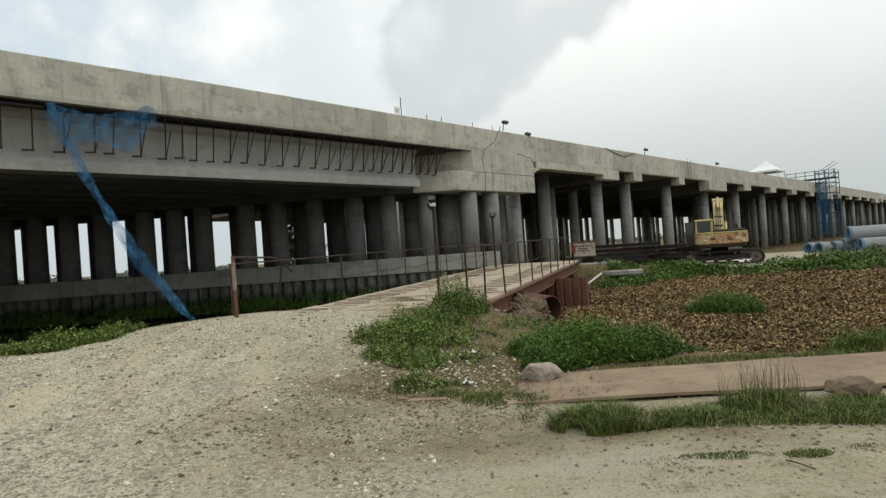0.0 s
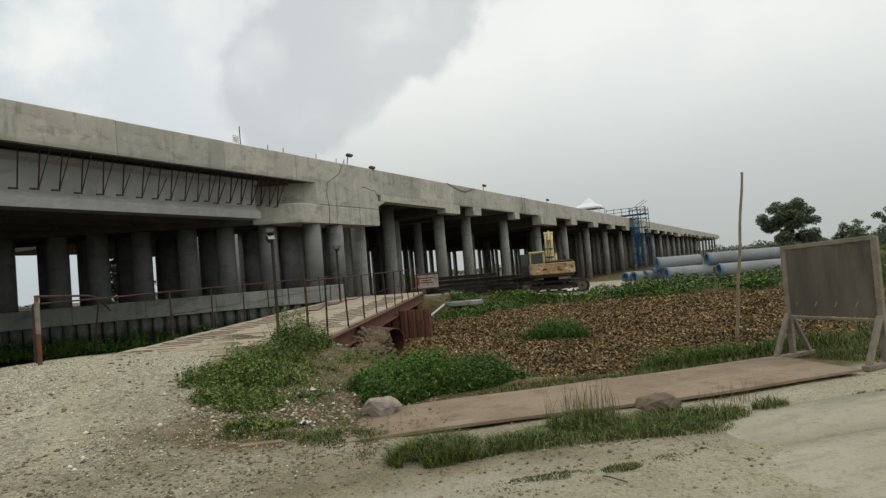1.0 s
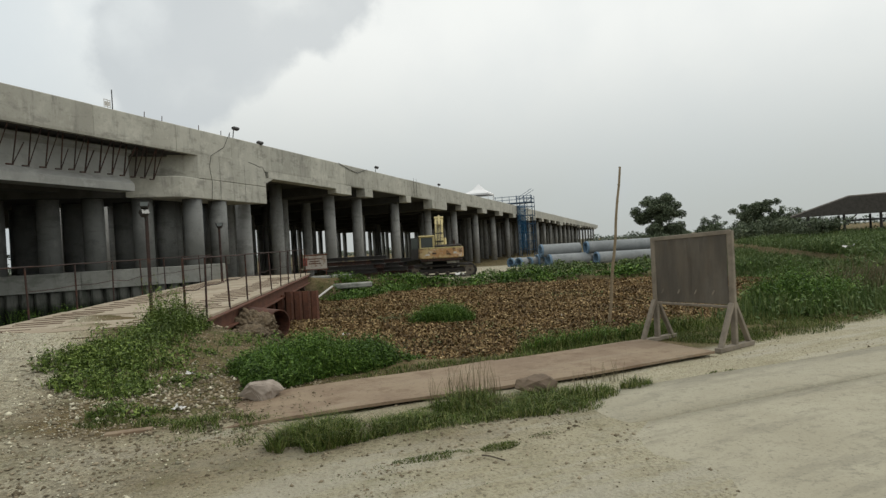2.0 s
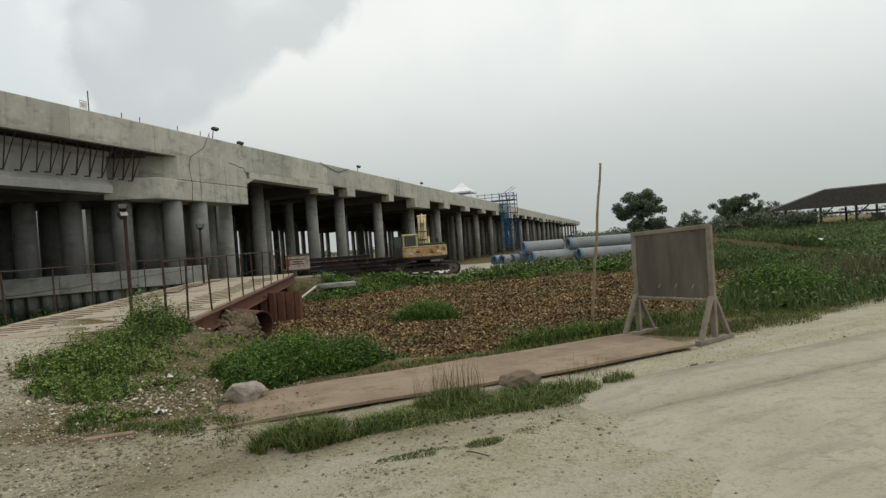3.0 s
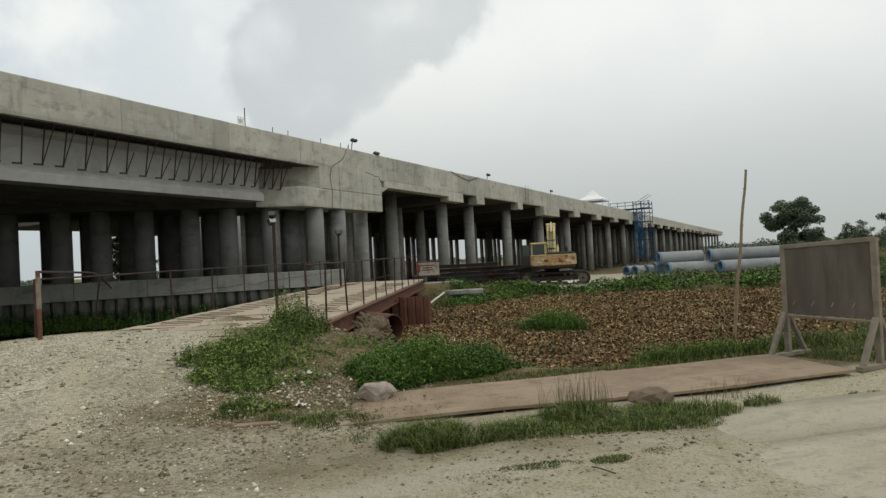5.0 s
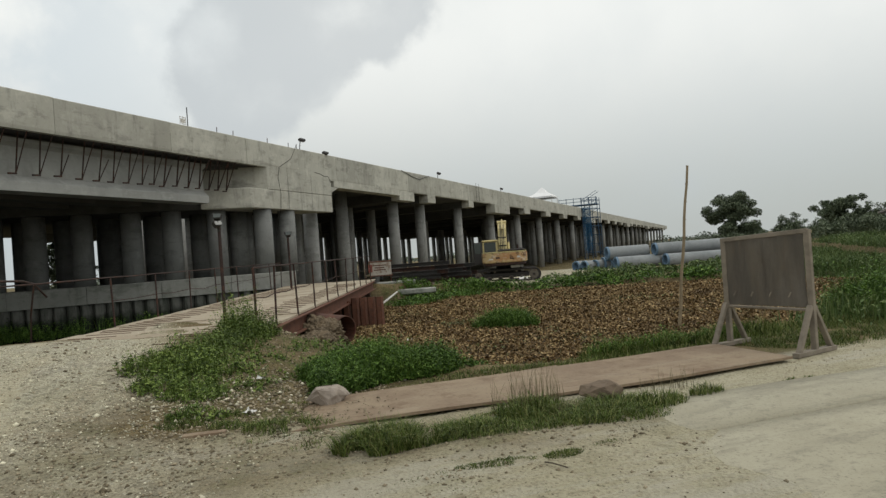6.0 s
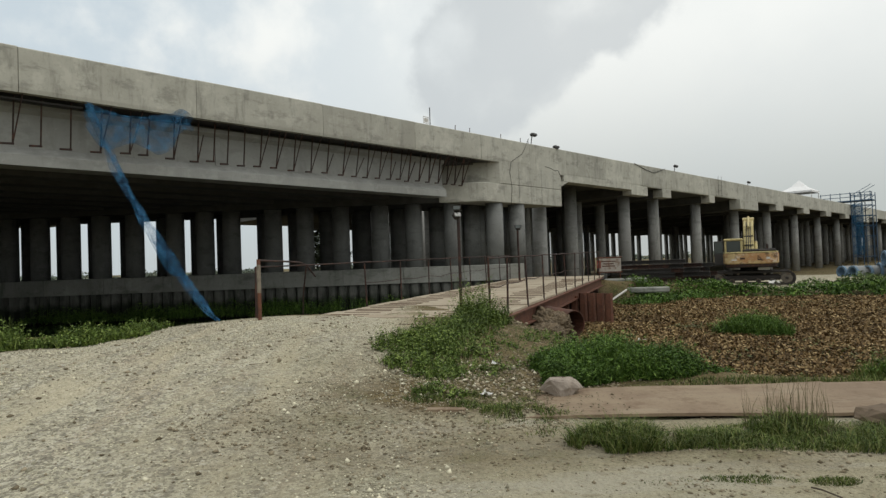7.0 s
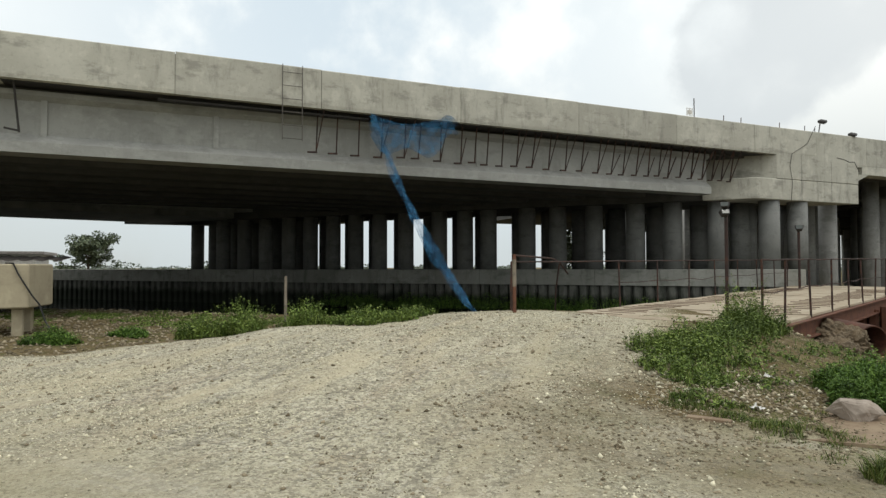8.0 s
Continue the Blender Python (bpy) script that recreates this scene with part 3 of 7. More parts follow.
def road_slab(s0, s1, w0, w1, drop):
    """A slab from s0 to s1 along the road and w0 to w1 across it."""
    na, nb_ = max(2, int((s1 - s0) / 0.25)), max(2, int((w1 - w0) / 0.25))
    vs, fs = [], []
    for i in range(na + 1):
        for j in range(nb_ + 1):
            a_, b_ = s0 + (s1 - s0) * i / na, w0 + (w1 - w0) * j / nb_
            edge_ = 0.006 * math.sin(a_ * 5.1 + w0) + 0.004 * math.sin(a_ * 13.7) if j in (0, nb_) else 0
            q = R0 + R_DIR * a_ + R_OUT * (b_ + edge_)
            z = 0.022 - drop - 0.085 * float(1 - step(-2.6, 1.8, a_ + 0.25 * b_)) - 0.010 * (j in (0, nb_)) + 0.006 * float(wavy(q.x, q.y, 1.7, 51))
            vs.append((q.x, q.y, z))
    m_ = len(vs)
    rim = [i * (nb_ + 1) for i in range(na + 1)] + [na * (nb_ + 1) + j for j in range(1, nb_ + 1)] + [i * (nb_ + 1) + nb_ for i in range(na - 1, -1, -1)] + list(range(nb_ - 1, 0, -1))
    for i in range(na):
        for j in range(nb_):
            k_ = i * (nb_ + 1) + j
            fs.append((k_, k_ + nb_ + 1, k_ + nb_ + 2, k_ + 1)[::-1])
    for k_ in rim:
        vs.append((vs[k_][0], vs[k_][1], vs[k_][2] - 0.15))
    for k_ in range(len(rim)):
        n_ = (k_ + 1) % len(rim)
        fs.append((rim[k_], rim[n_], m_ + n_, m_ + k_))
    mesh_ob("slab", vs, fs, M_ROAD, road, True)


for s0 in (-5.0, 7.0, 19.0):
    road_slab(s0, s0 + 11.985, -1.0, -0.012, 0.0)
    for w0 in (0.0, 3.6):
        road_slab(s0, s0 + 11.985, w0, w0 + 3.588, 0.012)

WATER_Z = -0.75
mesh_ob("water", [(-95, -70, WATER_Z), (12, -70, WATER_Z), (12, 40, WATER_Z), (-95, 40, WATER_Z)], [(0, 1, 2, 3)], M_WATER)
tagged(bpy.data.objects["water"], "dark still canal water under the viaduct", "water", kind="structure")


def gz(x, y):
    return float(ground_z(np.array([x]), np.array([y]))[0])


# ---------------------------------------------------------------- the viaduct
EDGE = -20.0
TOP, LIP = 7.93, 6.67
viaduct = thing("viaduct", "long grey concrete viaduct under construction on round columns", "bridge", EDGE, 0, 0)
VI = viaduct.matrix_world.inverted()


def vpart(name, bm, mat, label="", smooth=False):
    bm.transform(VI)
    return part(name, bm, mat, viaduct, label, smooth)


# parapet in cast lengths
py = -45.0
prng = random.Random(4)
while py < 330:
    ln = prng.uniform(3.6, 5.2) if py < 70 else 12.0
    o = prng.uniform(-0.012, 0.012)
    t = prng.uniform(-0.015, 0.015)
    low = LIP if py < 25.0 else 6.42
    pts = [(EDGE + o, low + 0.12), (EDGE + o, TOP - 0.03 + t), (EDGE - 0.03 + o, TOP + t), (EDGE - 0.25, TOP + t), (EDGE - 0.45, low + 0.35), (EDGE - 1.6, low + 0.3), (EDGE - 1.6, low + 0.02), (EDGE - 0.02 + o, low)]
    vpart("parapet", profile(pts, py, py + ln - 0.015), M_CONC)
    py += ln

vpart("parapet_core", box(EDGE - 0.22, EDGE - 0.06, -45, 330, LIP + 0.2, TOP - 0.06), M_CONC)
vpart("parapet_core", box(EDGE - 1.5, EDGE - 0.05, -45, 25.2, LIP + 0.06, LIP + 0.27), M_CONC)
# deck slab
vpart("deck_slab", box(-36.5, EDGE - 1.0, -45, 25.5, 6.57, 6.95), M_SHADECONC)
vpart("deck_slab", box(-62, EDGE - 0.3, 31.2, 330, 6.4, 6.85), M_SHADECONC)
# Inner slab added over the gap to keep light off the columns below.
vpart("deck_slab", box(-52, -36.5, -45, 31, 6.6, 6.95), M_SHADECONC)
# slab edge beam beyond the pier, stepping down to the pile slab
vpart("edge_beam", profile([(EDGE - 0.01, 6.5), (EDGE - 0.01, 6.08), (EDGE - 0.5, 6.02), (EDGE - 0.5, 6.5)], 31.3, 39.7), M_CONC)
# I-girders over the canal
for k in range(8):
    x = EDGE - 1.15 - k * 2.05
    pts = [(x + 0.42, 4.77), (x + 0.42, 5.08), (x + 0.14, 5.34), (x + 0.14, 6.3), (x + 0.34, 6.42), (x + 0.34, 6.56), (x - 0.34, 6.56), (x - 0.34, 6.42), (x - 0.14, 6.3), (x - 0.14, 5.34), (x - 0.42, 5.08), (x - 0.42, 4.77)]
    yend = 22.0 - (k * 2.05) * 0.68 / 0.733
    # Inner girders carry the shade in their colour, the outer one does not.
    vpart("girder", profile(pts, -44, yend), M_SHADECONC if k else M_GIRDER)
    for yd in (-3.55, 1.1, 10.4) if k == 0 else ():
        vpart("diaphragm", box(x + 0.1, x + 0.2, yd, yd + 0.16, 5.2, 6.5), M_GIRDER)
# Cross beams use the same concrete with the shade painted in.
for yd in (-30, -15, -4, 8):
    vpart("cross_beam", box(-36, EDGE - 1.3, yd, yd + 0.3, 5.1, 6.6), M_SHADECONC)


def skewed(y_front, y_back, length, inset=0.0):
    a, b = Vector((EDGE - inset, y_front, 0)), Vector((EDGE - inset, y_back, 0))
    return [(p.x, p.y) for p in (a, b, b + SKEW * length, a + SKEW * length)]


# skewed pier head: corbel below, block above
vpart("pier_corbel", prism(skewed(24.0, 31.0, 2.3, 0.004), 4.58, 5.55, 0.03), M_CONC)
# Rest of the corbel, its colour darkened for the shade under the girders.
far_head = [(x + SKEW.x * 2.31, y + SKEW.y * 2.31) for x, y in skewed(24.3, 31.0, 38, 0.0)]
vpart("pier_head_beam", prism(far_head, 4.62, 5.55), M_SHADECONC)
vpart("pier_block", prism(skewed(25.3, 31.0, 40, 0.0), 5.56, 6.8, 0.02), M_CONC)
hb = prism([(31.0, 6.06), (31.0, 5.75), (31.75, 6.06)], 0, 14)
hb.transform(Matrix(((0, 0, -1, EDGE - 0.004), (1, 0, 0, 0), (0, 1, 0, 0), (0, 0, 0, 1))))
bmesh.ops.recalc_face_normals(hb, faces=hb.faces[:])
vpart("pier_haunch", hb, M_CONC)


def column_mesh(r, h, material, sides=20):
    bm = bmesh.new()
    bmesh.ops.create_cone(bm, cap_ends=True, segments=sides, radius1=r, radius2=r, depth=h, matrix=Matrix.Translation((0, 0, h / 2)))
    me = bpy.data.meshes.new("column")
    bm.to_mesh(me)
    bm.free()
    me.polygons.foreach_set("use_smooth", [len(p.vertices) == 4 for p in me.polygons])
    me.materials.append(material)
    return me


col_short, col_tall = column_mesh(0.45, 3.26, M_SHADECOL), column_mesh(0.42, 7.4, M_LITCOL)


def column(me, x, y, z):
    ob = new("column", me)
    ob.parent = viaduct
    ob.matrix_world = pose(x, y, z, 0, 0, (x * 37 + y * 91) % 360)
    return ob


# three rows of columns on the canal wall, metres along the skewed pier line, fitted to the camera's view
PIER_ROWS = (
    (0.0, (-1.49, 0.56, 2.56, 4.29, 6.31, 8.16, 9.8, 11.96, 13.33, 14.88, 16.99, 18.72, 20.32, 21.93, 23.57, 25.2, 27.0, 28.73, 30.5)),
    (2.4, (35.15, 33.51, 31.64, 29.83, 27.98, 26.05, 24.06, 22.1, 20.34, 18.55, 16.53, 14.62, 13.18, 10.93, 9.21, 7.49, 5.51, 3.52, 1.41, -0.77)),
    # Third row is added behind the others to block light from the back.
    (4.8, (35.33, 33.35, 31.39, 29.4, 27.37, 25.37, 23.39, 21.53, 19.6, 17.3, 15.38, 13.82, 11.41, 9.52, 7.68, 6.07, 3.81, 2.8, 1.46, 0.0)),
)
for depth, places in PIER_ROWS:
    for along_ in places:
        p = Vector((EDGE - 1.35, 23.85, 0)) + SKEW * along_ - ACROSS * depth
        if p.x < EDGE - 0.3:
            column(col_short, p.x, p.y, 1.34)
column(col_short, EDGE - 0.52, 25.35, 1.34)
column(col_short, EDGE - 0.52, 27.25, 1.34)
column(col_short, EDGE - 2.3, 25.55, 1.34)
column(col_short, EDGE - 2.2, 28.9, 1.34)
column(col_tall, EDGE - 1.45, 30.75, -1.9)
# pile bents beyond the canal: the blocks at the slab edge (from, to, underside, how proud), then the piles
EDGE_BLOCKS = [(39.7, 42.1, 5.75, 0.0), (44.4, 45.9, 5.79, 0.05), (53.5, 54.7, 5.82, 0.03), (60.2, 65.2, 5.5, 0.28)]
BENTS = [36.0, 41.3, 46.0, 54.2, 63.6, 73.6, 84.2, 95.0, 106, 117, 128, 139, 150, 161, 172, 183, 194, 205, 216, 230, 244, 258, 272, 288, 304, 320]
for k, y in enumerate(BENTS[5:]):
    EDGE_BLOCKS.append((y - 1.7, y + 0.8, 5.8, 0.05) if k % 5 != 4 else (y - 3.0, y + 3.0, 5.5, 0.28))
for y0, y1, zb, out in EDGE_BLOCKS:
    vpart("beam_end", box(EDGE - 0.7, EDGE + out, y0, y1, zb, 6.415, 0.025), M_CONC)
    half = (y1 - y0) / 2
    # Inner length of the same beam, with under-deck shade put into its colour.
    vpart("cap_beam", box(-61, EDGE - 0.72, (y0 + y1) / 2 - min(half, 1.0), (y0 + y1) / 2 + min(half, 1.0), zb + 0.02, 6.39, 0.02), M_SHADECONC)
# piles dropped where the camera sees sky between columns: bent, place in the bent
SIGHT_GAPS = {(0, 6), (0, 7), (0, 8), (1, 8), (2, 1), (3, 2), (4, 4), (5, 3), (5, 4), (6, 4), (6, 5), (6, 6), (6, 7), (7, 7)}
SECOND_SIGHT_GAPS = {(0, 0), (1, 0), (1, 1), (3, 3), (4, 3), (5, 5), (5, 6), (7, 8)}
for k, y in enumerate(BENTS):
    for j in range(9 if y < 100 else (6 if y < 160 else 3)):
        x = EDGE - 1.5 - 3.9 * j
        if (k, j) in SIGHT_GAPS:
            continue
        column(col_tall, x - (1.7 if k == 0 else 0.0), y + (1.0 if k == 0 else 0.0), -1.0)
        # Extra piles between bents, added to fill gaps seen under the deck.
        if y < 170 and j > 1 and (k, j) not in SECOND_SIGHT_GAPS:
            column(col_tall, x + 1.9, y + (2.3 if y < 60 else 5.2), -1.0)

# further skewed pile rows behind the pier, closing gaps in the camera's view
for y0, first, last in ((35.2, 3, 6), (39.8, 3, 8), (44.4, 4, 9)):
    for k in range(first, last):
        p = Vector((EDGE - 1.5, y0, 0)) + SKEW * (k * 2.3 + (y0 % 1.7))
        column(col_tall, p.x, p.y, -1.0)

# outermost row on the far side, closing the open gap in the camera's view
for k in range(64):
    column(col_tall, -59.5 + 0.6 * (k % 2), 58 + k * 3.9, -1.0)

# formwork brackets under the overhang
brng = random.Random(9)
by = 4.3
while by < 23.6:
    bm = bmesh.new()
    x = EDGE - 0.32
    lean = brng.uniform(-0.05, 0.06)
    foot = brng.uniform(5.3, 5.38)
    heavy = 0.008 if by > 19 else 0.0
    add_rod(bm, (x - 0.1, by, 6.7), (x - 0.36, by + lean, foot), 0.024 + heavy, sides=6)
    if brng.random() < 0.8:
        up_to = brng.choice((6.66, 6.66, 6.1, 6.2))
        add_rod(bm, (x + (0.2 if up_to > 6.5 else 0.0), by + brng.uniform(0.08, 0.26), up_to), (x - 0.34, by + lean, foot + 0.03), 0.018 + heavy, sides=6)
    add_rod(bm, (x - 0.36, by + lean + 0.03, foot + 0.03), (x - 0.28, by + lean - 0.3, foot + 0.0), 0.032, sides=6)
    vpart("formwork_bracket", bm, M_RUSTDARK, "thin dark steel formwork bracket")
    by += brng.uniform(0.5, 0.86)
for y in (-4.1,):
    bm = rod((EDGE - 0.3, y, 6.7), (EDGE - 0.6, y + 0.1, 5.3), 0.03)
    add_rod(bm, (EDGE - 0.6, y + 0.1, 5.35), (EDGE - 0.55, y - 0.25, 5.4), 0.03)
    vpart("formwork_bracket", bm, M_DARK)
# long plank under the lip, and a thin dark sheet for the shadow gap
bm = box(EDGE - 0.55, EDGE - 0.3, -0.5, 6.0, 6.52, 6.57)
add_box(bm, EDGE - 1.4, EDGE - 0.25, -4.4, 24.9, 6.66, 6.69)
vpart("formwork_board", bm, M_DARK, "plank and dark shadow-gap sheet under the deck edge")
for y in (26.9, 29.0):
    vpart("form_joint", box(EDGE - 0.01, EDGE + 0.003, y, y + 0.014, 4.62, 6.8), M_SHADECOL)
vpart("form_joint", box(EDGE - 0.01, EDGE + 0.003, 25.3, 31.0, 6.80, 6.812), M_GIRDER)
crk = add_path(bmesh.new(), [(EDGE + 0.0, 29.4, 6.78), (EDGE + 0.0, 30.0, 6.72), (EDGE + 0.0, 30.35, 6.62), (EDGE + 0.0, 30.7, 6.66), (EDGE + 0.0, 30.95, 6.35), (EDGE + 0.0, 31.05, 6.2)], 0.02, 5)
vpart("patched_crack", crk, M_SHADECONC)
# crack repairs and cable down the pier face
cable = bmesh.new()
add_path(cable, [(EDGE + 0.02, 27.9, TOP + 0.25), (EDGE + 0.03, 27.3, 7.3), (EDGE + 0.03, 26.25, 6.75), (EDGE + 0.03, 26.1, 6.2), (EDGE + 0.03, 26.25, 5.4), (EDGE + 0.03, 26.15, 4.6), (EDGE - 0.3, 26.1, 3.4), (EDGE - 0.4, 26.0, 1.5)], 0.010)
tagged(part("hanging_cable", cable, M_CABLE), "thin black cable hanging down the concrete pier face", "cable")
cable = bmesh.new()
add_path(cable, [(EDGE + 0.02, 45.0, TOP), (EDGE + 0.03, 43.2, 7.5), (EDGE + 0.03, 41.9, 7.62), (EDGE + 0.02, 40.2, TOP)], 0.02)
tagged(part("hanging_cable", cable, M_CABLE), "thin black cable looping over the parapet", "cable")

# a second deck behind, seen under the first
ramp = thing("ramp_deck", "pale concrete ramp deck standing behind the main viaduct", "bridge", -38, -4, 0)
ra, rb = Vector((-34.2, -22, 0)), Vector((-40.9, 3.6, 0))
rm = Matrix.Translation(ra) @ (rb - ra).to_track_quat("Y", "Z").to_matrix().to_4x4()
RI = ramp.matrix_world.inverted()
ln = (rb - ra).length
bm = profile([(0, 5.0), (0, 6.2), (-0.3, 6.2), (-0.4, 5.5), (-8, 5.5), (-8, 5.0)], -40, ln, RI @ rm)
part("parapet", bm, M_GIRDER, ramp)
# Girder band gets the darker tone for the shade below the parapet.
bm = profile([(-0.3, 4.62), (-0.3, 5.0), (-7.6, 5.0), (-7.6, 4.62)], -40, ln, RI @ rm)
part("girder", bm, M_SHADECOL, ramp)
bm = profile([(0.0, 5.05), (0.0, 6.2), (-8, 6.2), (-8, 5.05)], ln + 0.04, ln + 11, RI @ rm)
part("parapet", bm, M_GIRDER, ramp)

# ---------------------------------------------------------------- canal wall
wallthing = thing("canal_wall", "grey concrete canal wall on sheet piles below the columns", "wall", WALL0.x, WALL0.y, 0, kind="structure")
WI = wallthing.matrix_world.inverted()


def along(s, d, z):
    p = WALL0 + SKEW * s - ACROSS * d
    return Vector((p.x, p.y, z))


s = -3.0
wr = random.Random(3)
while s < 95:
    ln = 3.0 if s < 30 else 8.0
    o = [along(s, 0, 0), along(s + ln - 0.012, 0, 0), along(s + ln - 0.012, 5.6, 0), along(s, 5.6, 0)]
    if s < -0.5:
        o[2], o[3] = along(s + ln - 0.012, 2.2, 0), along(s, 2.2, 0)
    bm = prism([(p.x, p.y) for p in o], 0.62, 1.40 + wr.uniform(-0.008, 0.008), 0.015)
    bm.transform(WI)
    part("wall_cap", bm, M_WALL, wallthing)
    s += ln
s = -3.0
shared = None
while s < 62:
    p = along(s + 0.25, 0.30, 0)
    if shared is None:
        b0 = prism([(-0.24, 0.0), (-0.13, 0.17), (0.13, 0.17), (0.24, 0.0), (0.24, -0.12), (-0.24, -0.12)], -1.8, 0.63)
        ob = part("sheet_pile", b0, M_PILE, wallthing)
        shared = ob.data
    else:
        ob = new("sheet_pile", shared)
        ob.parent = wallthing
    ob.matrix_world = pose(p.x, p.y, 0, 0, 0, math.degrees(math.atan2(SKEW.y, SKEW.x)) + 0)
    s += 0.52
bm = prism([(p.x, p.y) for p in (along(-3, 0.42, 0), along(95, 0.42, 0), along(95, 0.8, 0), along(-3, 0.8, 0))], -1.8, 0.6)
bm.transform(WI)
part("wall_core", bm, M_PILE, wallthing)

# ---------------------------------------------------------------- temporary steel bridge
B_DIR, B_LEFT = Vector((-0.393, 0.9195, 0)), Vector((-0.9195, -0.393, 0))
B0 = Vector((-8.13, 10.27, 0))
tbridge = thing("temporary_bridge", "rusty temporary steel bridge with dusty deck and pipe railings", "bridge", B0.x, B0.y, 0.5)
TI = tbridge.matrix_world.inverted()


def bpt(s, w, z):
    p = B0 + B_DIR * s + B_LEFT * w
    return Vector((p.x, p.y, z))


def bz(s):
    return 0.50 + 0.010 * s


def tpart(name, bm, mat, label="", parent=None):
    bm.transform(TI)
    return part(name, bm, mat, tbridge, label)


s = -1.0
tr = random.Random(2)
k = 0
while s < 17.4:
    ln = 1.5
    for w0, w1 in ((0.0, 2.13), (2.16, 4.3)):
        z = bz(s) + tr.uniform(-0.012, 0.012)
        bm = bmesh.new()
        vs = []
        for zz in (z - 0.05, z):
            vs.append([bm.verts.new(bpt(ss, ww, zz + 0.01 * (ss - s))) for ss, ww in ((s, w0), (s + ln - 0.02, w0), (s + ln - 0.02, w1), (s, w1))])
        bm.faces.new(vs[1])
        bm.faces.new(vs[0][::-1])
        for i in range(4):
            bm.faces.new((vs[0][i], vs[0][(i + 1) % 4], vs[1][(i + 1) % 4], vs[1][i]))
        bmesh.ops.recalc_face_normals(bm, faces=bm.faces[:])
        tpart("deck_plate", bm, M_DECK)
    s += ln
# bars welded across the wheel tracks
s = -2.4
while s < 15:
    for w0 in (0.35, 2.95):
        a = w0 + tr.uniform(-0.12, 0.12)
        z = max(bz(s), gz(*bpt(s, a, 0).xy)) + 0.018 if s < -1 else bz(s) + 0.022
        tpart("grip_bar", rod(bpt(s, a, z - 0.008), bpt(s + tr.uniform(-0.05, 0.05), a + 0.95, z - 0.006), 0.009, sides=6), M_GRIP)
    s += (0.42 if s < 3 else 0.62) + tr.uniform(-0.05, 0.05)
# main beams
for w in (0.02, 1.4, 2.8, 4.1):
    bm = bmesh.new()
    for zo, hw in ((-0.06, 0.13), (-0.40, 0.13)):
        for s0, s1 in ((-0.6, 17.3),):
            vs = [bm.verts.new(bpt(ss, w + ww, bz(ss) + zo + zz)) for ss in (s0, s1) for ww, zz in ((-hw, 0), (hw, 0), (hw, -0.025), (-hw, -0.025))]
            for f in ((0, 1, 2, 3), (4, 7, 6, 5), (0, 4, 5, 1), (1, 5, 6, 2), (2, 6, 7, 3), (3, 7, 4, 0)):
                bm.faces.new([vs[i] for i in f])
    vs = [bm.verts.new(bpt(ss, w + ww, bz(ss) + zz)) for ss in (-0.6, 17.3) for ww, zz in ((-0.012, -0.06), (0.012, -0.06), (0.012, -0.42), (-0.012, -0.42))]
    for f in ((0, 1, 2, 3), (4, 7, 6, 5), (0, 4, 5, 1), (1, 5, 6, 2), (2, 6, 7, 3), (3, 7, 4, 0)):
        bm.faces.new([vs[i] for i in f])
    bmesh.ops.recalc_face_normals(bm, faces=bm.faces[:])
    tpart("main_beam", bm, M_RUST)
for s in (1.2, 5.5, 10.5, 15):
    for w in (0.25, 3.9):
        tpart("support_pile", rod(bpt(s, w, -1.9), bpt(s, w, bz(s) - 0.44), 0.16, sides=14), M_RUSTDARK)
    tpart("cross_head", rod(bpt(s, -0.1, bz(s) - 0.52), bpt(s, 4.3, bz(s) - 0.52), 0.10, sides=10), M_RUSTDARK)
# railings
right_s = [-1.2, 0.1, 2.0, 3.9, 5.7, 7.5, 9.3, 11.1, 12.9, 14.7, 16.5]
left_s = [-2.6, 2.0, 4.2, 6.4, 8.6, 10.8, 13.0, 15.2, 17.0]
for w, ss in ((0.0, right_s), (4.3, left_s)):
    tops = []
    for s in ss:
        a = bpt(s, w, bz(s) - 0.05 if s > 0 else min(gz(*bpt(s, w, 0).xy) - 0.05, 0.4))
        b = bpt(s + tr.uniform(-0.05, 0.05), w + tr.uniform(-0.04, 0.04), bz(s) + 1.16)
        tops.append(b)
        tpart("post", rod(a, b, 0.021, sides=8), M_RUSTDARK)
    for h, r, sag in ((0.0, 0.015, 0.02), (-0.55, 0.010, 0.07)):
        for i, (a, b) in enumerate(zip(tops, tops[1:])):
            if w > 1 and i == 0 and h < 0:
                continue
            mid = (a + b) / 2 + Vector((0, 0, h - sag * tr.uniform(0.2, 1)))
            tpart("rail", add_path(bmesh.new(), [a + Vector((0, 0, h)), mid, b + Vector((0, 0, h))], r), M_RUSTDARK)

# rusty sheet-pile abutment beside the bridge
abut = thing("sheet_pile_abutment", "rusty corrugated steel sheet piles at the bridge end", "sheet piles", -11.6, 20.0, 0)
AI = abut.matrix_world.inverted()
for k in range(11):
    w = -1.15 + k * 0.30
    p = bpt(9.3 + (0.0 if k > 3 else (3 - k) * -0.12), w, 0)
    bm = prism([(-0.14, 0.0), (-0.08, -0.13), (0.08, -0.13), (0.14, 0.0), (0.11, 0.02), (0.06, -0.10), (-0.06, -0.10), (-0.11, 0.02)], -1.9, 0.36 - 0.1 * (k > 3))
    bm.transform(AI @ pose(p.x, p.y, 0, 0, 0, 23))
    part("sheet_section", bm, M_RUST, abut)

# big rusty pipe under the bank
bm = tube((-9.65, 13.75, 0.0), (-8.5, 13.42, -0.07), 0.36, 0.335)
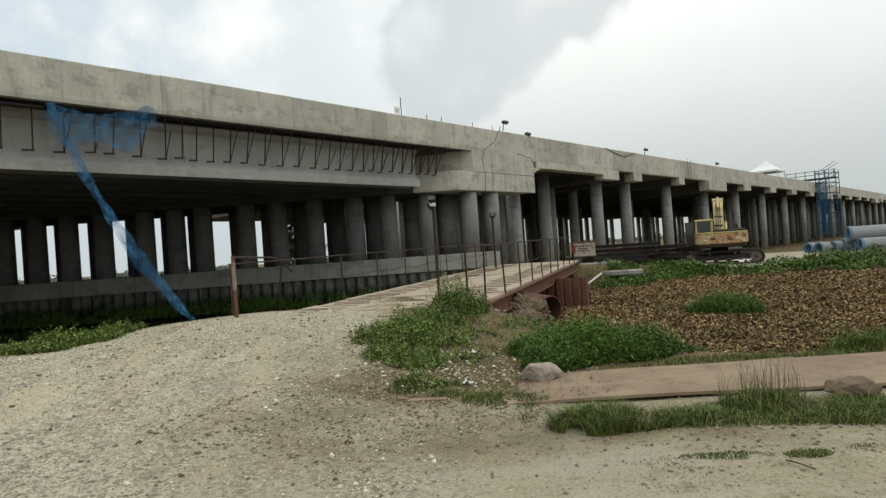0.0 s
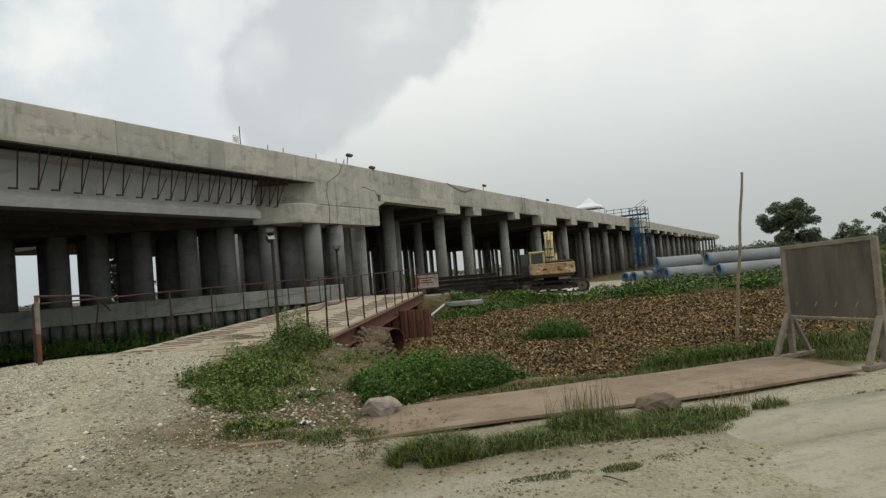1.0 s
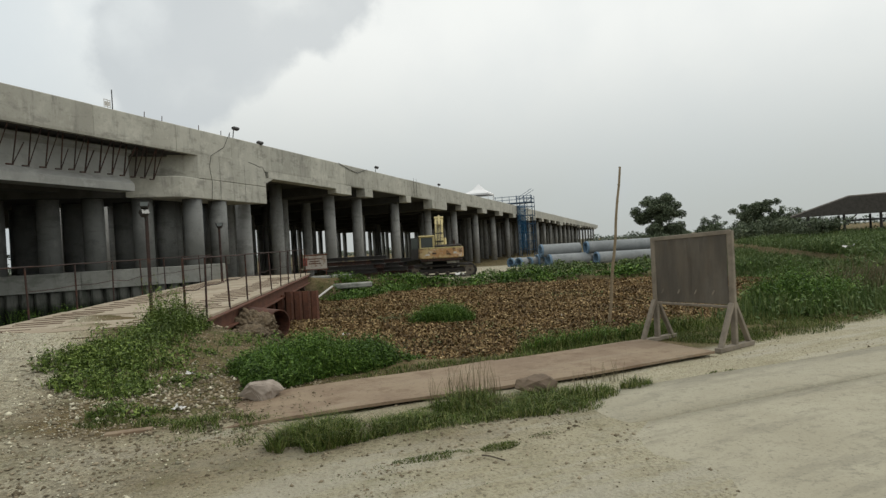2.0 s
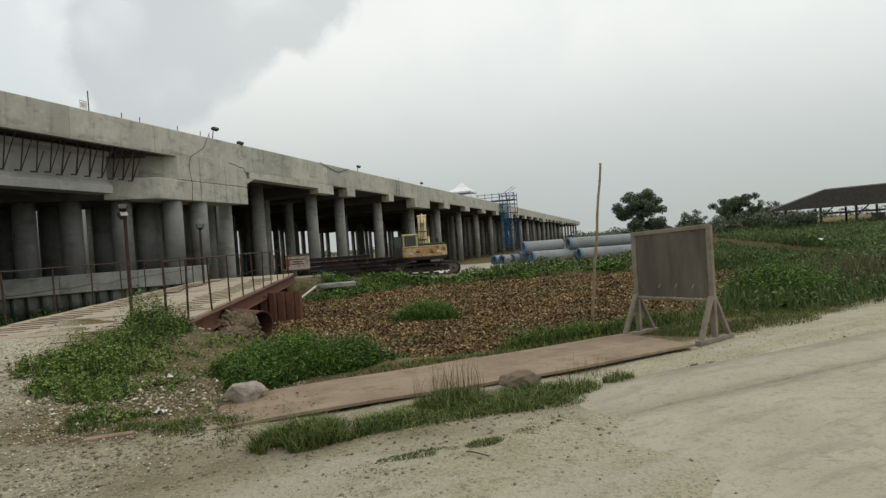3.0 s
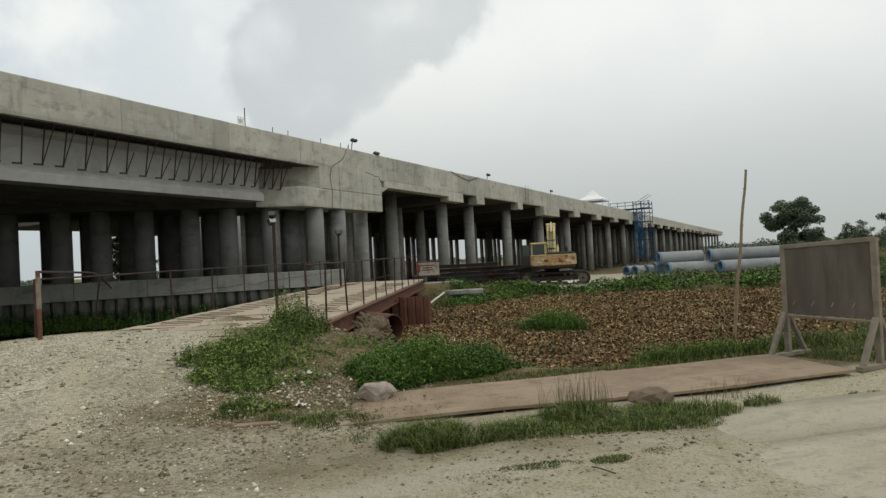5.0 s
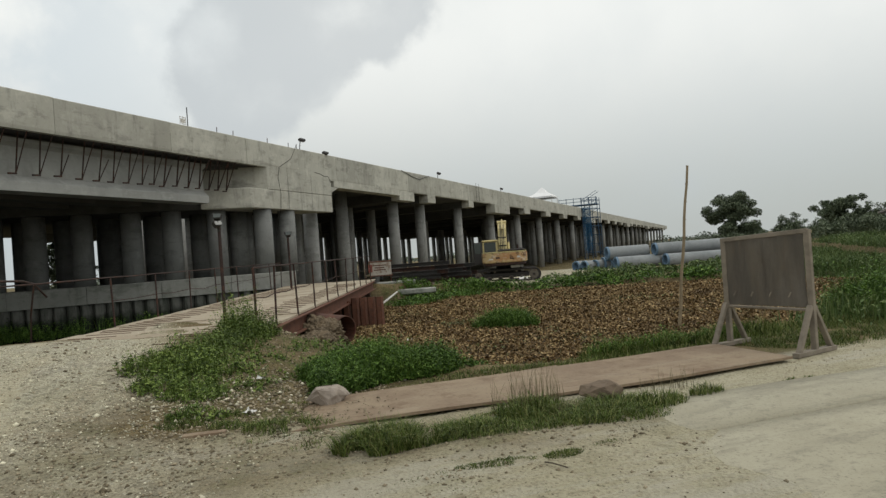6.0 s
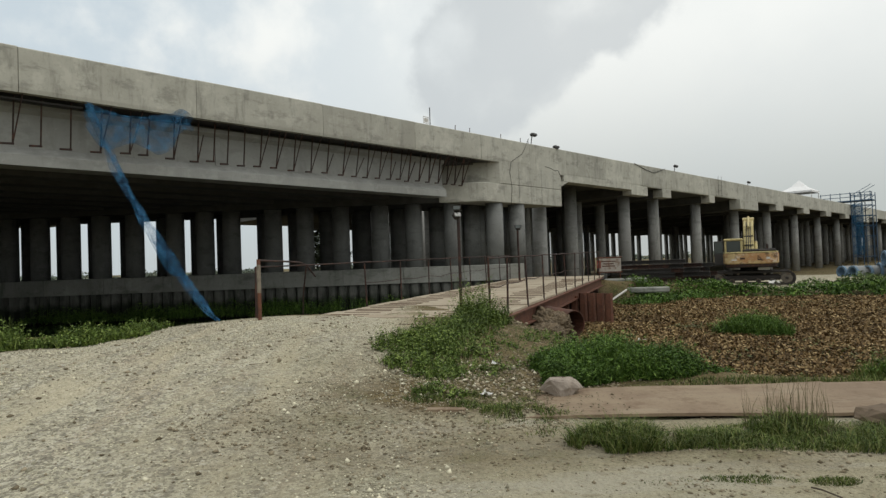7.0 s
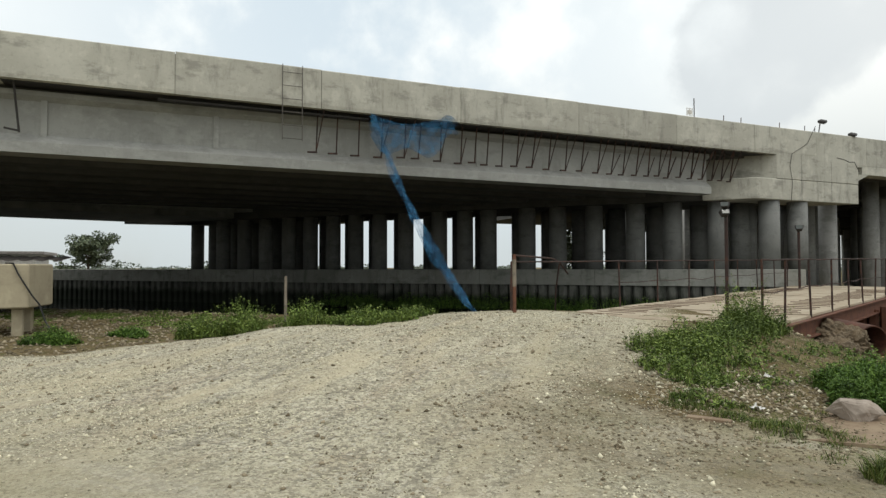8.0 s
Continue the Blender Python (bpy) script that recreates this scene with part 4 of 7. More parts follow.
tagged(part("steel_pipe", bm, M_RUSTPIPE, smooth=False), "large rusty steel pipe lying open on the bank", "pipe")

# ---------------------------------------------------------------- plates, rocks, posts and boards on the near bank
P_DIR, P_UP = Vector((0.775, 0.632, 0)), Vector((-0.632, 0.775, 0))


def road_plate(near, far, z, tag_, sink=0.0):
    """Steel plate between a near and a far edge, each a run of corners."""
    bm = bmesh.new()
    rows_ = []
    n_ = len(near) - 1
    sub = 5
    for zz in (0.0, 0.03):
        for edge in (near, far):
            row = []
            for k in range(n_ * sub + 1):
                i_, f_ = min(k // sub, n_ - 1), k / sub - min(k // sub, n_ - 1)
                (ax, ay), (bx, by) = edge[i_], edge[i_ + 1]
                row.append(bm.verts.new((ax + (bx - ax) * f_, ay + (by - ay) * f_, z + zz + 0.005 * math.sin(k * 1.1 + z * 90) - sink * float(1 - step(0.1, 0.5, k / (n_ * sub))))))
            rows_.append(row)
    a, c, d, e = rows_
    for k in range(n_ * sub):
        for p, q in ((a, c), (c, e), (e, d), (d, a)):
            bm.faces.new((p[k], p[k + 1], q[k + 1], q[k]))
    bm.faces.new((a[0], c[0], e[0], d[0]))
    bm.faces.new((a[-1], d[-1], e[-1], c[-1]))
    bmesh.ops.recalc_face_normals(bm, faces=bm.faces[:])
    ob = part("road_plate", bm, M_PLATE)
    return tagged(ob, tag_, "steel plate", "road plates")


road_plate([(-4.62, 4.46), (-3.4, 5.29), (-2.1, 6.17), (-1.02, 7.0)], [(-5.1, 5.5), (-4.15, 6.28), (-3.1, 7.05), (-1.93, 8.1)], 0.04, "muddy steel road plate with one end under washed soil", 0.07)
road_plate([(-1.06, 6.97), (0.86, 8.72)], [(-1.97, 8.06), (-0.02, 9.78)], 0.032, "flat muddy steel road plate laid along the canal bank")


steel_strip = tagged(part("steel_strip", box(-0.2, 0.2, -0.05, 0.05, -0.02, 0.012, 0.004), M_PLATE), "rusty steel strip end sticking out of the soil", "steel strip")
steel_strip.matrix_world = pose(-4.60, 4.68, gz(-4.60, 4.68) + 0.012, 0, 0, 34)


def rock(x, y, sx, sy, sz, mat, label, seed, sink=0.25):
    bm = bmesh.new()
    r = random.Random(seed)
    for k in range(36):
        n = Vector((r.uniform(-1, 1), r.uniform(-1, 1), r.uniform(-0.7, 0.9))).normalized() * r.uniform(0.82, 1.08)
        bm.verts.new((n.x * sx, n.y * sy, n.z * sz))
    hull = bmesh.ops.convex_hull(bm, input=bm.verts[:])
    bmesh.ops.delete(bm, geom=[g_ for g_ in hull["geom_interior"] if isinstance(g_, bmesh.types.BMVert)], context="VERTS")
    bmesh.ops.bevel(bm, geom=bm.edges[:], offset=min(sx, sy, sz) * 0.05, segments=1, affect="EDGES", clamp_overlap=True)
    bmesh.ops.triangulate(bm, faces=bm.faces[:])
    bmesh.ops.subdivide_edges(bm, edges=bm.edges[:], cuts=2, use_grid_fill=True)
    for v in bm.verts:
        v.co *= 1 + 0.13 * noise.noise(v.co * 9 + Vector((seed, 0, 0))) + 0.09 * noise.noise(v.co * 24)
    ob = part("rock", bm, mat)
    ob.matrix_world = pose(x, y, gz(x, y) + sz * (1 - sink) - sz * 0.35, 0, 0, 30)
    return tagged(ob, label, "rock")


rock(-4.1, 6.05, 0.25, 0.17, 0.17, M_ROCK, "pale grey angular rock beside the steel plate", 3, 0.0)
rock(-1.1, 6.62, 0.225, 0.15, 0.13, M_ROCKB, "brown rock half buried in roadside grass", 8, 0.05)
sp_m = Mat("brown_spoil", 0.97)
sp_c = sp_m.mix(sp_m.ramp(sp_m.noise(4, 6, 0.75), 0.38, 0.62), (0.20, 0.15, 0.095), (0.10, 0.075, 0.048))
sp_c = sp_m.mix(sp_m.mul(sp_m.ramp(sp_m.noise(14, 6, 0.8), 0.52, 0.62), 0.7), sp_c, (0.27, 0.225, 0.16))
M_SPOIL = sp_m.color(sp_c).bump(sp_m.noise(22, 6, 0.8), 0.9, 0.05).m


def spoil_mound(x, y, z, sx, sy, sz, rz, seed, label):
    bm = bmesh.new()
    bmesh.ops.create_icosphere(bm, subdivisions=5, radius=1)
    off = Vector((seed, 0.3 * seed, 0))
    for v in bm.verts:
        n = v.co.normalized()
        k = 1 + 0.28 * noise.noise(n * 1.9 + off) + 0.16 * noise.noise(n * 5.3 + off) + 0.10 * noise.noise(n * 13 + off) + 0.05 * noise.noise(n * 29)
        v.co = Vector((n.x * sx * k, n.y * sy * k, n.z * sz * k))
    ob = tagged(part("spoil_mound", bm, M_SPOIL, smooth=False), label, "spoil")
    ob.matrix_world = pose(x, y, z, 0, 0, rz)


spoil_mound(-9.0, 12.95, -0.25, 1.0, 0.6, 0.56, 150, 1.0, "brown mound of spoil beside the rusty pipe")
spoil_mound(-7.55, 10.75, -0.12, 0.8, 0.5, 0.33, 125, 4.0, "low heap of brown spoil on the earth bank")

# sign board on wooden trestles
sb = thing("sign_board", "blank grey sheet-metal sign board on wooden trestle feet", "sign board", 0.6, 9.7, 0)
SI = sb.matrix_world.inverted()
la, lb = Vector((0.2, 10.0, 0)), Vector((1.17, 9.25, 0))
sd = (lb - la).normalized()
sn = Vector((-sd.y, sd.x, 0))


def spart(name, bm, mat, label=""):
    bm.transform(SI)
    return part(name, bm, mat, sb, label)


def beam(a, b, w, d, side):
    """A squared timber from a to b."""
    a, b, side = Vector(a), Vector(b), Vector(side).normalized()
    z = (b - a).normalized()
    y = z.cross(side).normalized()
    m = Matrix((side, y, z)).transposed().to_4x4()
    m.translation = a
    return box(-w / 2, w / 2, -d / 2, d / 2, 0, (b - a).length, 0.006, m)


up = Vector((0, 0, 1))
lean_s = Vector((0.012, 0.0, 0))
for p, h in ((la, 1.55), (lb, 1.60)):
    spart("post", beam(p, p + up * h + lean_s, 0.075, 0.06, sd), M_WOOD)
    for k in (-1, 1):
        spart("brace", beam(p + sn * 0.36 * k + up * 0.03, p + up * 0.62 + sn * 0.03 * k, 0.07, 0.05, sd), M_WOOD)
    spart("foot", beam(p - sn * 0.42 + up * 0.035, p + sn * 0.42 + up * 0.035, 0.09, 0.06, sd), M_WOOD)
spart("top_rail", beam(la + up * 1.53 - sd * 0.02, lb + up * 1.585 + sd * 0.02, 0.05, 0.06, sn), M_WOOD)
spart("bottom_rail", beam(la + up * 0.575, lb + up * 0.565, 0.04, 0.035, sn), M_WOOD)
half = (lb - la).length / 2
for k in (0, 1):
    bm = bmesh.new()
    nxs, nzs = 14, 8
    g = [[bm.verts.new(la + sd * (0.04 + (half - 0.03) * (i / nxs) + k * (half - 0.05)) + up * (0.6 + 0.95 * j / nzs) - sn * (0.012 + 0.012 * math.sin(i * 1.1 + k) * math.sin(j * 0.8 + 2 * k))) for j in range(nzs + 1)] for i in range(nxs + 1)]
    for i in range(nxs):
        for j in range(nzs):
            bm.faces.new((g[i][j], g[i + 1][j], g[i + 1][j + 1], g[i][j + 1]))
    bmesh.ops.solidify(bm, geom=bm.faces[:], thickness=0.006)
    bmesh.ops.recalc_face_normals(bm, faces=bm.faces[:])
    spart("panel", bm, M_BOARD)
for k in range(4):
    p = la + sd * (0.17 + k * 0.27) + up * 0.76 - sn * 0.055
    bm = box(-0.008, 0.008, -0.008, 0.008, -0.035, 0.035, 0.003, Matrix.Translation(p) @ pose(0, 0, 0, 0, 25, 0))
    spart("cleat", bm, M_WOOD)

# bamboo pole
bm = bmesh.new()
pa, pb = Vector((-0.78, 15.75, -0.45)), Vector((-0.34, 15.75, 3.27))
for k in range(9):
    p, q = pa.lerp(pb, k / 9), pa.lerp(pb, (k + 1) / 9)
    wig = Vector((0.012 * math.sin(k * 1.7), 0, 0))
    add_rod(bm, p + wig, q + Vector((0.012 * math.sin((k + 1) * 1.7), 0, 0)), 0.040 - 0.0016 * k, 0.0385 - 0.0016 * k, 8)
    add_rod(bm, q - Vector((0, 0, 0.012)), q + Vector((0, 0, 0.012)), 0.042 - 0.0016 * k, sides=8)
tagged(part("bamboo_pole", bm, M_BAMBOO), "tall thin dry bamboo pole leaning at the water's edge", "pole")

# marker posts on the gravel shoulder
for x, y, h, mat, lab in ((-10.5, 5.95, 1.12, M_RUST, "rusty upright marker post with pale tape on gravel"), (-15.4, 2.45, 1.3, M_WOOD, "weathered wooden stake standing on the gravel shoulder")):
    z = gz(x, y)
    ob = thing("marker_post", lab, "post", x, y, z)
    part("shaft", rod((0, 0, -0.2), (0.0, 0.0, h), 0.035, sides=8), mat, ob)
    if mat is M_RUST:
        part("tape", rod((0.0, 0, h - 0.62), (0.0, 0, h - 0.1), 0.038, sides=8), M_WOOD, ob, "faded wrap of tape")
        part("strut", rod((-0.28, 0.1, -0.2), (-0.06, 0.02, h - 0.05), 0.018, sides=6), M_RUSTDARK, ob)
bm = bmesh.new()
add_path(bm, [(-10.5, 5.95, gz(-10.5, 5.95) + 1.1), (-12.0, 7.8, 1.72), (-12.9, 8.6, 1.66), (-13.4, 9.2, 1.35)], 0.02)
add_path(bm, [(-12.6, 8.4, 1.62), (-12.9, 8.5, 1.0), (-13.1, 8.6, 0.4)], 0.018)
tagged(part("bent_rail", bm, M_RUSTDARK), "bent rusty rail end hanging beside the canal", "rail")

# floodlights on poles by the bridge
for x, y, zt, n in ((-8.75, 9.55, 2.72, 2), (-17.2, 22.9, 3.1, 1)):
    ob = thing("floodlight_pole", "small floodlight on a thin pole beside the temporary bridge", "floodlight", x, y, 0.0, "site floodlights")
    k_ = math.hypot(x, y) / 28.0
    part("pole", rod((0, 0, min(gz(x, y), 0.6) - 0.2), (-0.04 * k_, 0.03, zt - 0.1), 0.034 * (0.5 + k_), sides=8), M_RUSTDARK, ob)
    for k in range(n):
        hm = pose(0.05 * k_, -0.05, zt - 0.05 - 0.3 * k_ * k, 62, 0, 38 + 25 * k)
        w_, h_ = 0.13 * (0.25 + k_), 0.10 * (0.25 + k_)
        hd = prism([(-w_ * 0.55, -h_ * 0.6), (w_ * 0.55, -h_ * 0.6), (w_, h_), (-w_, h_)], -0.08 * (0.4 + k_), 0.05, 0.012)
        hd.transform(hm)
        head = part("lamp_head", hd, M_DARK, ob)
        part("lens", box(-w_ * 0.7, w_ * 0.7, -h_ * 0.4, h_ * 0.8, 0.052, 0.06, 0.0, hm), M_GLASS, head, "dull glass front")
        part("bracket", rod((-0.03 * k_, 0.02, zt - 0.2 - 0.3 * k_ * k), (0.05 * k_, -0.05, zt - 0.06 - 0.3 * k_ * k), 0.016, sides=6), M_DARK, ob)

# ---------------------------------------------------------------- far bank things
# white notice board
nb = thing("notice_board", "dirty white notice board on thin rusty legs", "notice board", -15.75, 28.5, gz(-15.75, 28.5), rz=28)
panel_ = part("panel", box(-0.55, 0.55, -0.02, 0.02, 0.55, 1.25, 0.008, pose(0, 0, 0, 12, 0, 0)), M_NOTICE, nb)
for z_, w_ in ((1.08, 0.4), (0.96, 0.3), (0.84, 0.36)):
    part("writing_bar", box(-w_, w_ - 0.1, -0.03, -0.024, z_ - 0.025, z_ + 0.025, 0.0, pose(0, 0, 0, 12, 0, 0)), M_RUST, panel_, "faded red bar of writing")
for z_ in (0.53, 1.27):
    part("edge_strip", box(-0.6, 0.6, -0.035, 0.03, z_ - 0.03, z_ + 0.03, 0.006, pose(0, 0, 0, 12, 0, 0)), M_RUST, panel_)
for x in (-0.5, 0.5):
    part("leg", rod((x, 0, -0.1), (x, -0.2, 1.3), 0.025, sides=6), M_RUST, nb)
    part("back_leg", rod((x, 0.55, -0.1), (x, -0.17, 1.15), 0.02, sides=6), M_RUST, nb)
part("red_sign", box(-0.62, -0.42, -0.06, -0.04, 0.75, 1.15, 0.0, pose(0, 0, 0, 12, 0, 0)), plain("faded_red_paint", (0.3, 0.09, 0.07)), nb)

# stacked steel sections and beams
srng = random.Random(6)


def steel_stack(x, y, rz, n, layers, length):
    ob = thing("steel_stack", "stack of dark rusty steel sections on the far bank", "steel stack", x, y, gz(x, y), rz=rz)
    for j in range(layers):
        for k in range(n):
            dx = srng.uniform(-0.5, 0.5)
            z = 0.1 + j * 0.24
            yy = k * 0.36 + srng.uniform(-0.03, 0.03)
            pts = [(-0.12, 0), (0.12, 0), (0.12, 0.03), (0.02, 0.03), (0.02, 0.17), (0.12, 0.17), (0.12, 0.2), (-0.12, 0.2), (-0.12, 0.17), (-0.02, 0.17), (-0.02, 0.03), (-0.12, 0.03)]
            bm = profile(pts, -length / 2 + dx, length / 2 + dx, Matrix.Translation((0, yy, z)) @ pose(0, 0, 0, 0, 0, -90))
            part("steel_section", bm, M_DARK if (j + k) % 3 else M_RUSTDARK, ob)
    for x2 in (-length * 0.3, length * 0.3):
        part("bearer", box(x2 - 0.08, x2 + 0.08, -0.3, n * 0.36, -0.05, 0.1, 0.01), M_WOOD, ob)
    return ob


steel_stack(-15.1, 31.6, 20, 4, 5, 2.7)
steel_stack(-13.9, 34.3, 10, 3, 4, 1.5)
steel_stack(-17.2, 39.5, 15, 4, 4, 3.0)
cb = tagged(part("concrete_beam", box(-1.5, 1.5, -0.2, 0.2, 0, 0.26, 0.05), M_WALL), "pale concrete beam lying on the far bank edge", "concrete beam")
cb.matrix_world = pose(-14.05, 27.85, gz(-14.05, 27.85) - 0.04, 0, 0, 25)
cb = tagged(part("concrete_block", box(-0.5, 0.5, -0.3, 0.3, 0, 0.4, 0.06), M_WALL), "grey concrete block at the end of the steel bridge", "concrete block")
cb.matrix_world = pose(-15.35, 28.2, 0.08, 0, 0, 26)
copy_thing(cb, pose(-14.6, 29.0, 0.08, 0, 0, 30))
cb = tagged(part("timber_prop", box(-1.1, 1.1, -0.035, 0.035, -0.035, 0.035, 0.01), M_WHITE), "pale timber prop slanting down the far bank", "timber")
cb.matrix_world = pose(-13.79, 25.5, -0.2, 0, -12, 95)


def excavator(x, y, rz):
    e = thing("excavator", "worn yellow and orange tracked excavator seen from behind", "excavator", x, y, gz(x, y), rz=rz)
    e.scale = (1.0, 1.0, 0.94)
    # tracks lie across the body
    for sy in (-1.1, 1.1):
        pts = []
        for k in range(24):
            a = k / 24 * 2 * math.pi
            pts.append((1.8 * (1 if math.cos(a) > 0 else -1) + 0.42 * math.cos(a), 0.44 + 0.42 * math.sin(a)))
        belt = bmesh.new()
        rings = [[belt.verts.new((1.8 * (1 if px_ > 0 else -1) + (px_ - 1.8 * (1 if px_ > 0 else -1)) * k_, yy, 0.44 + (pz_ - 0.44) * k_)) for px_, pz_ in pts] for yy, k_ in ((sy - 0.28, 1.0), (sy + 0.28, 1.0), (sy + 0.28, 0.82), (sy - 0.28, 0.82))]
        for a_, b_ in zip(rings, rings[1:] + rings[:1]):
            for k in range(24):
                belt.faces.new((a_[k], a_[(k + 1) % 24], b_[(k + 1) % 24], b_[k]))
        bmesh.ops.recalc_face_normals(belt, faces=belt.faces[:])
        tr_ = part("track", belt, M_RUBBER, e)
        part("track_frame", box(-1.5, 1.5, sy - 0.16, sy + 0.16, 0.32, 0.62, 0.04), M_RUBBER, tr_)
        for xw in (-0.7, 0.7):
            part("top_roller", rod((xw, sy - 0.24, 0.72), (xw, sy + 0.24, 0.72), 0.075, sides=10), M_WHEEL, tr_)
        for k in range(15):
            part("track_shoe", box(-0.11, 0.11, sy - 0.31, sy + 0.31, -0.02, 0.035, 0.0, pose(-1.8 + k * 0.257, 0, 0.87)), M_RUBBER, tr_)
            if k < 7:
                for xe, sg in ((-1.8, -1), (1.8, 1)):
                    an_ = -75 + 25 * k
                    part("track_shoe", box(-0.11, 0.11, sy - 0.31, sy + 0.31, 0.40, 0.46, 0.0, pose(xe, 0, 0.44, 0, sg * (90 - an_), 0)), M_RUBBER, tr_)
        for xw in (-1.8, -1.05, -0.35, 0.35, 1.05, 1.8):
            part("wheel", rod((xw, sy - 0.29, 0.44 if abs(xw) > 1.5 else 0.28), (xw, sy + 0.29, 0.44 if abs(xw) > 1.5 else 0.28), 0.30 if abs(xw) > 1.5 else 0.15, sides=16), M_WHEEL, tr_)
            part("hub", rod((xw, sy - 0.33, 0.44 if abs(xw) > 1.5 else 0.28), (xw, sy + 0.33, 0.44 if abs(xw) > 1.5 else 0.28), 0.09, sides=10), M_RUBBER, tr_)
    part("undercarriage", box(-1.0, 1.0, -0.9, 0.9, 0.4, 0.95, 0.08), M_RUBBER, e)
    part("slew_ring", rod((0, 0, 0.9), (0, 0, 1.15), 0.62, sides=24), M_DARK, e)
    # upper body, rear towards -y
    part("house", box(-1.35, 1.35, -1.4, 1.5, 1.12, 1.45, 0.06), M_DARK, e)
    cw = [(-1.46, -1.45), (-1.36, -1.85), (-0.9, -2.12), (0.9, -2.12), (1.36, -1.85), (1.46, -1.45), (1.46, -0.9), (-1.46, -0.9)]
    weight = part("counterweight", prism(cw, 1.36, 2.02, 0.06), M_ORANGE, e, "scraped orange counterweight with bare patches")
    part("lower_lip", prism([(x_ * 0.93, y_ * 0.96) for x_, y_ in cw], 1.18, 1.37, 0.03), M_RUSTDARK, weight, "dark rusty lower lip")
    part("top_rim", prism([(x_ * 0.99, y_ * 0.995) for x_, y_ in cw], 2.025, 2.10, 0.02), M_YELLOW, weight)
    for xb in (-1.1, 1.1):
        part("lifting_eye", tube((xb - 0.03, -1.5, 2.16), (xb + 0.03, -1.5, 2.16), 0.1, 0.05, 12), M_DARK, weight)
    for k in range(5):
        part("scratch", box(-1.0 + k * 0.45, -0.72 + k * 0.43, -2.128, -2.115, 1.58 + 0.06 * (k % 3), 1.66 + 0.05 * ((k * 2) % 3), 0.004), M_RUSTDARK if k % 2 else M_WHITE, weight)
    part("engine_hood", box(-0.40, 1.32, -1.9, 0.4, 2.11, 2.25, 0.05), M_DARK, e, "black engine hood")
    for k in range(6):
        part("hood_slat", box(-0.25 + k * 0.25, -0.08 + k * 0.25, -1.8, 0.2, 2.25, 2.275, 0.006), M_RUBBER, e)
    part("engine_cover", box(-0.4, 1.3, -0.9, 0.4, 1.45, 2.10, 0.05), M_YELLOW, e)
    part("exhaust", rod((0.9, -0.4, 2.2), (0.9, -0.4, 2.55), 0.06, sides=10), M_RUSTDARK, e)
    part("side_box", box(0.55, 1.35, 0.4, 1.4, 1.45, 2.0, 0.06), M_YELLOW, e)
    part("belly_block", box(0.35, 0.95, -1.3, -0.8, 0.95, 1.16, 0.02), M_WHITE, e, "pale block under the house")
    door = part("cab_door", box(-2.0, -1.46, -0.56, -0.52, 1.3, 2.85, 0.02), M_DARK, e, "open dark cab door")
    part("door_pane", box(-1.95, -1.52, -0.575, -0.562, 2.05, 2.78, 0.004), M_GLASS, door)
    # cab: floor, corner pillars, sills and roof round the panes
    cabp = part("cab", box(-1.42, -0.42, -0.5, 1.2, 1.45, 2.12, 0.04), M_YELLOW, e)
    part("roof", box(-1.46, -0.38, -0.55, 1.25, 2.83, 2.98, 0.05), M_YELLOW, cabp)
    for xc in (-1.36, -0.48):
        for yc in (-0.44, 0.35, 1.14):
            part("pillar", box(xc - 0.055, xc + 0.055, yc - 0.055, yc + 0.055, 2.1, 2.85, 0.015), M_YELLOW, cabp)
    part("rear_window", box(-1.3, -0.54, -0.45, -0.43, 2.12, 2.83, 0.0), M_GLASS, cabp)
    for xc in (-1.37, -0.49):
        part("side_window", box(xc, xc + 0.02, -0.38, 1.08, 2.12, 2.83, 0.0), M_GLASS, cabp)
    part("seat", box(-1.1, -0.7, 0.0, 0.12, 2.1, 2.6, 0.05), M_RUBBER, cabp)
    # boom going up and away, stick folded down in front
    prof = [(0.5, 1.6), (0.9, 1.5), (2.4, 3.3), (3.6, 4.05), (3.5, 4.35), (2.1, 3.85)]
    bm = bmesh.new()
    fs = [bm.verts.new((-0.38, yy, zz)) for yy, zz in prof]
    f = bm.faces.new(fs)
    r = bmesh.ops.extrude_face_region(bm, geom=[f])
    for v in r["geom"]:
        if isinstance(v, bmesh.types.BMVert):
            v.co.x = 0.2
    bmesh.ops.recalc_face_normals(bm, faces=bm.faces[:])
    bmesh.ops.bevel(bm, geom=bm.edges[:], offset=0.03, segments=1, affect="EDGES")
    part("boom", bm, M_YELLOW, e)
    for x2 in (-0.48, 0.3):
        cyl = part("boom_cylinder", rod((x2, 0.8, 1.5), (x2, 1.75, 2.75), 0.09, sides=12), M_YELLOW, e)
        part("cylinder_rod", rod((x2, 1.7, 2.7), (x2, 2.3, 3.45), 0.045, sides=10), M_DARK, cyl)
    for xb in (-0.2, -0.09, 0.02):
        part("hydraulic_hose", add_path(bmesh.new(), [(xb, 0.55, 2.0), (xb - 0.02, 0.95, 2.75), (xb, 1.9, 3.75), (xb, 2.6, 4.12)], 0.026), M_CABLE, e)
    for zb, yb in ((2.55, 1.15), (3.15, 1.62), (3.62, 2.0)):
        part("hose_clamp", box(-0.36, 0.18, yb - 0.05, yb + 0.03, zb - 0.04, zb + 0.03, 0.01), M_DARK, e)
    part("boom_head", tube((-0.42, 3.5, 4.22), (0.24, 3.5, 4.22), 0.26, 0.08, 16), M_YELLOW, e)
    part("stick_cylinder", rod((-0.08, 1.7, 3.75), (-0.08, 3.3, 4.5), 0.075, sides=10), M_YELLOW, e)
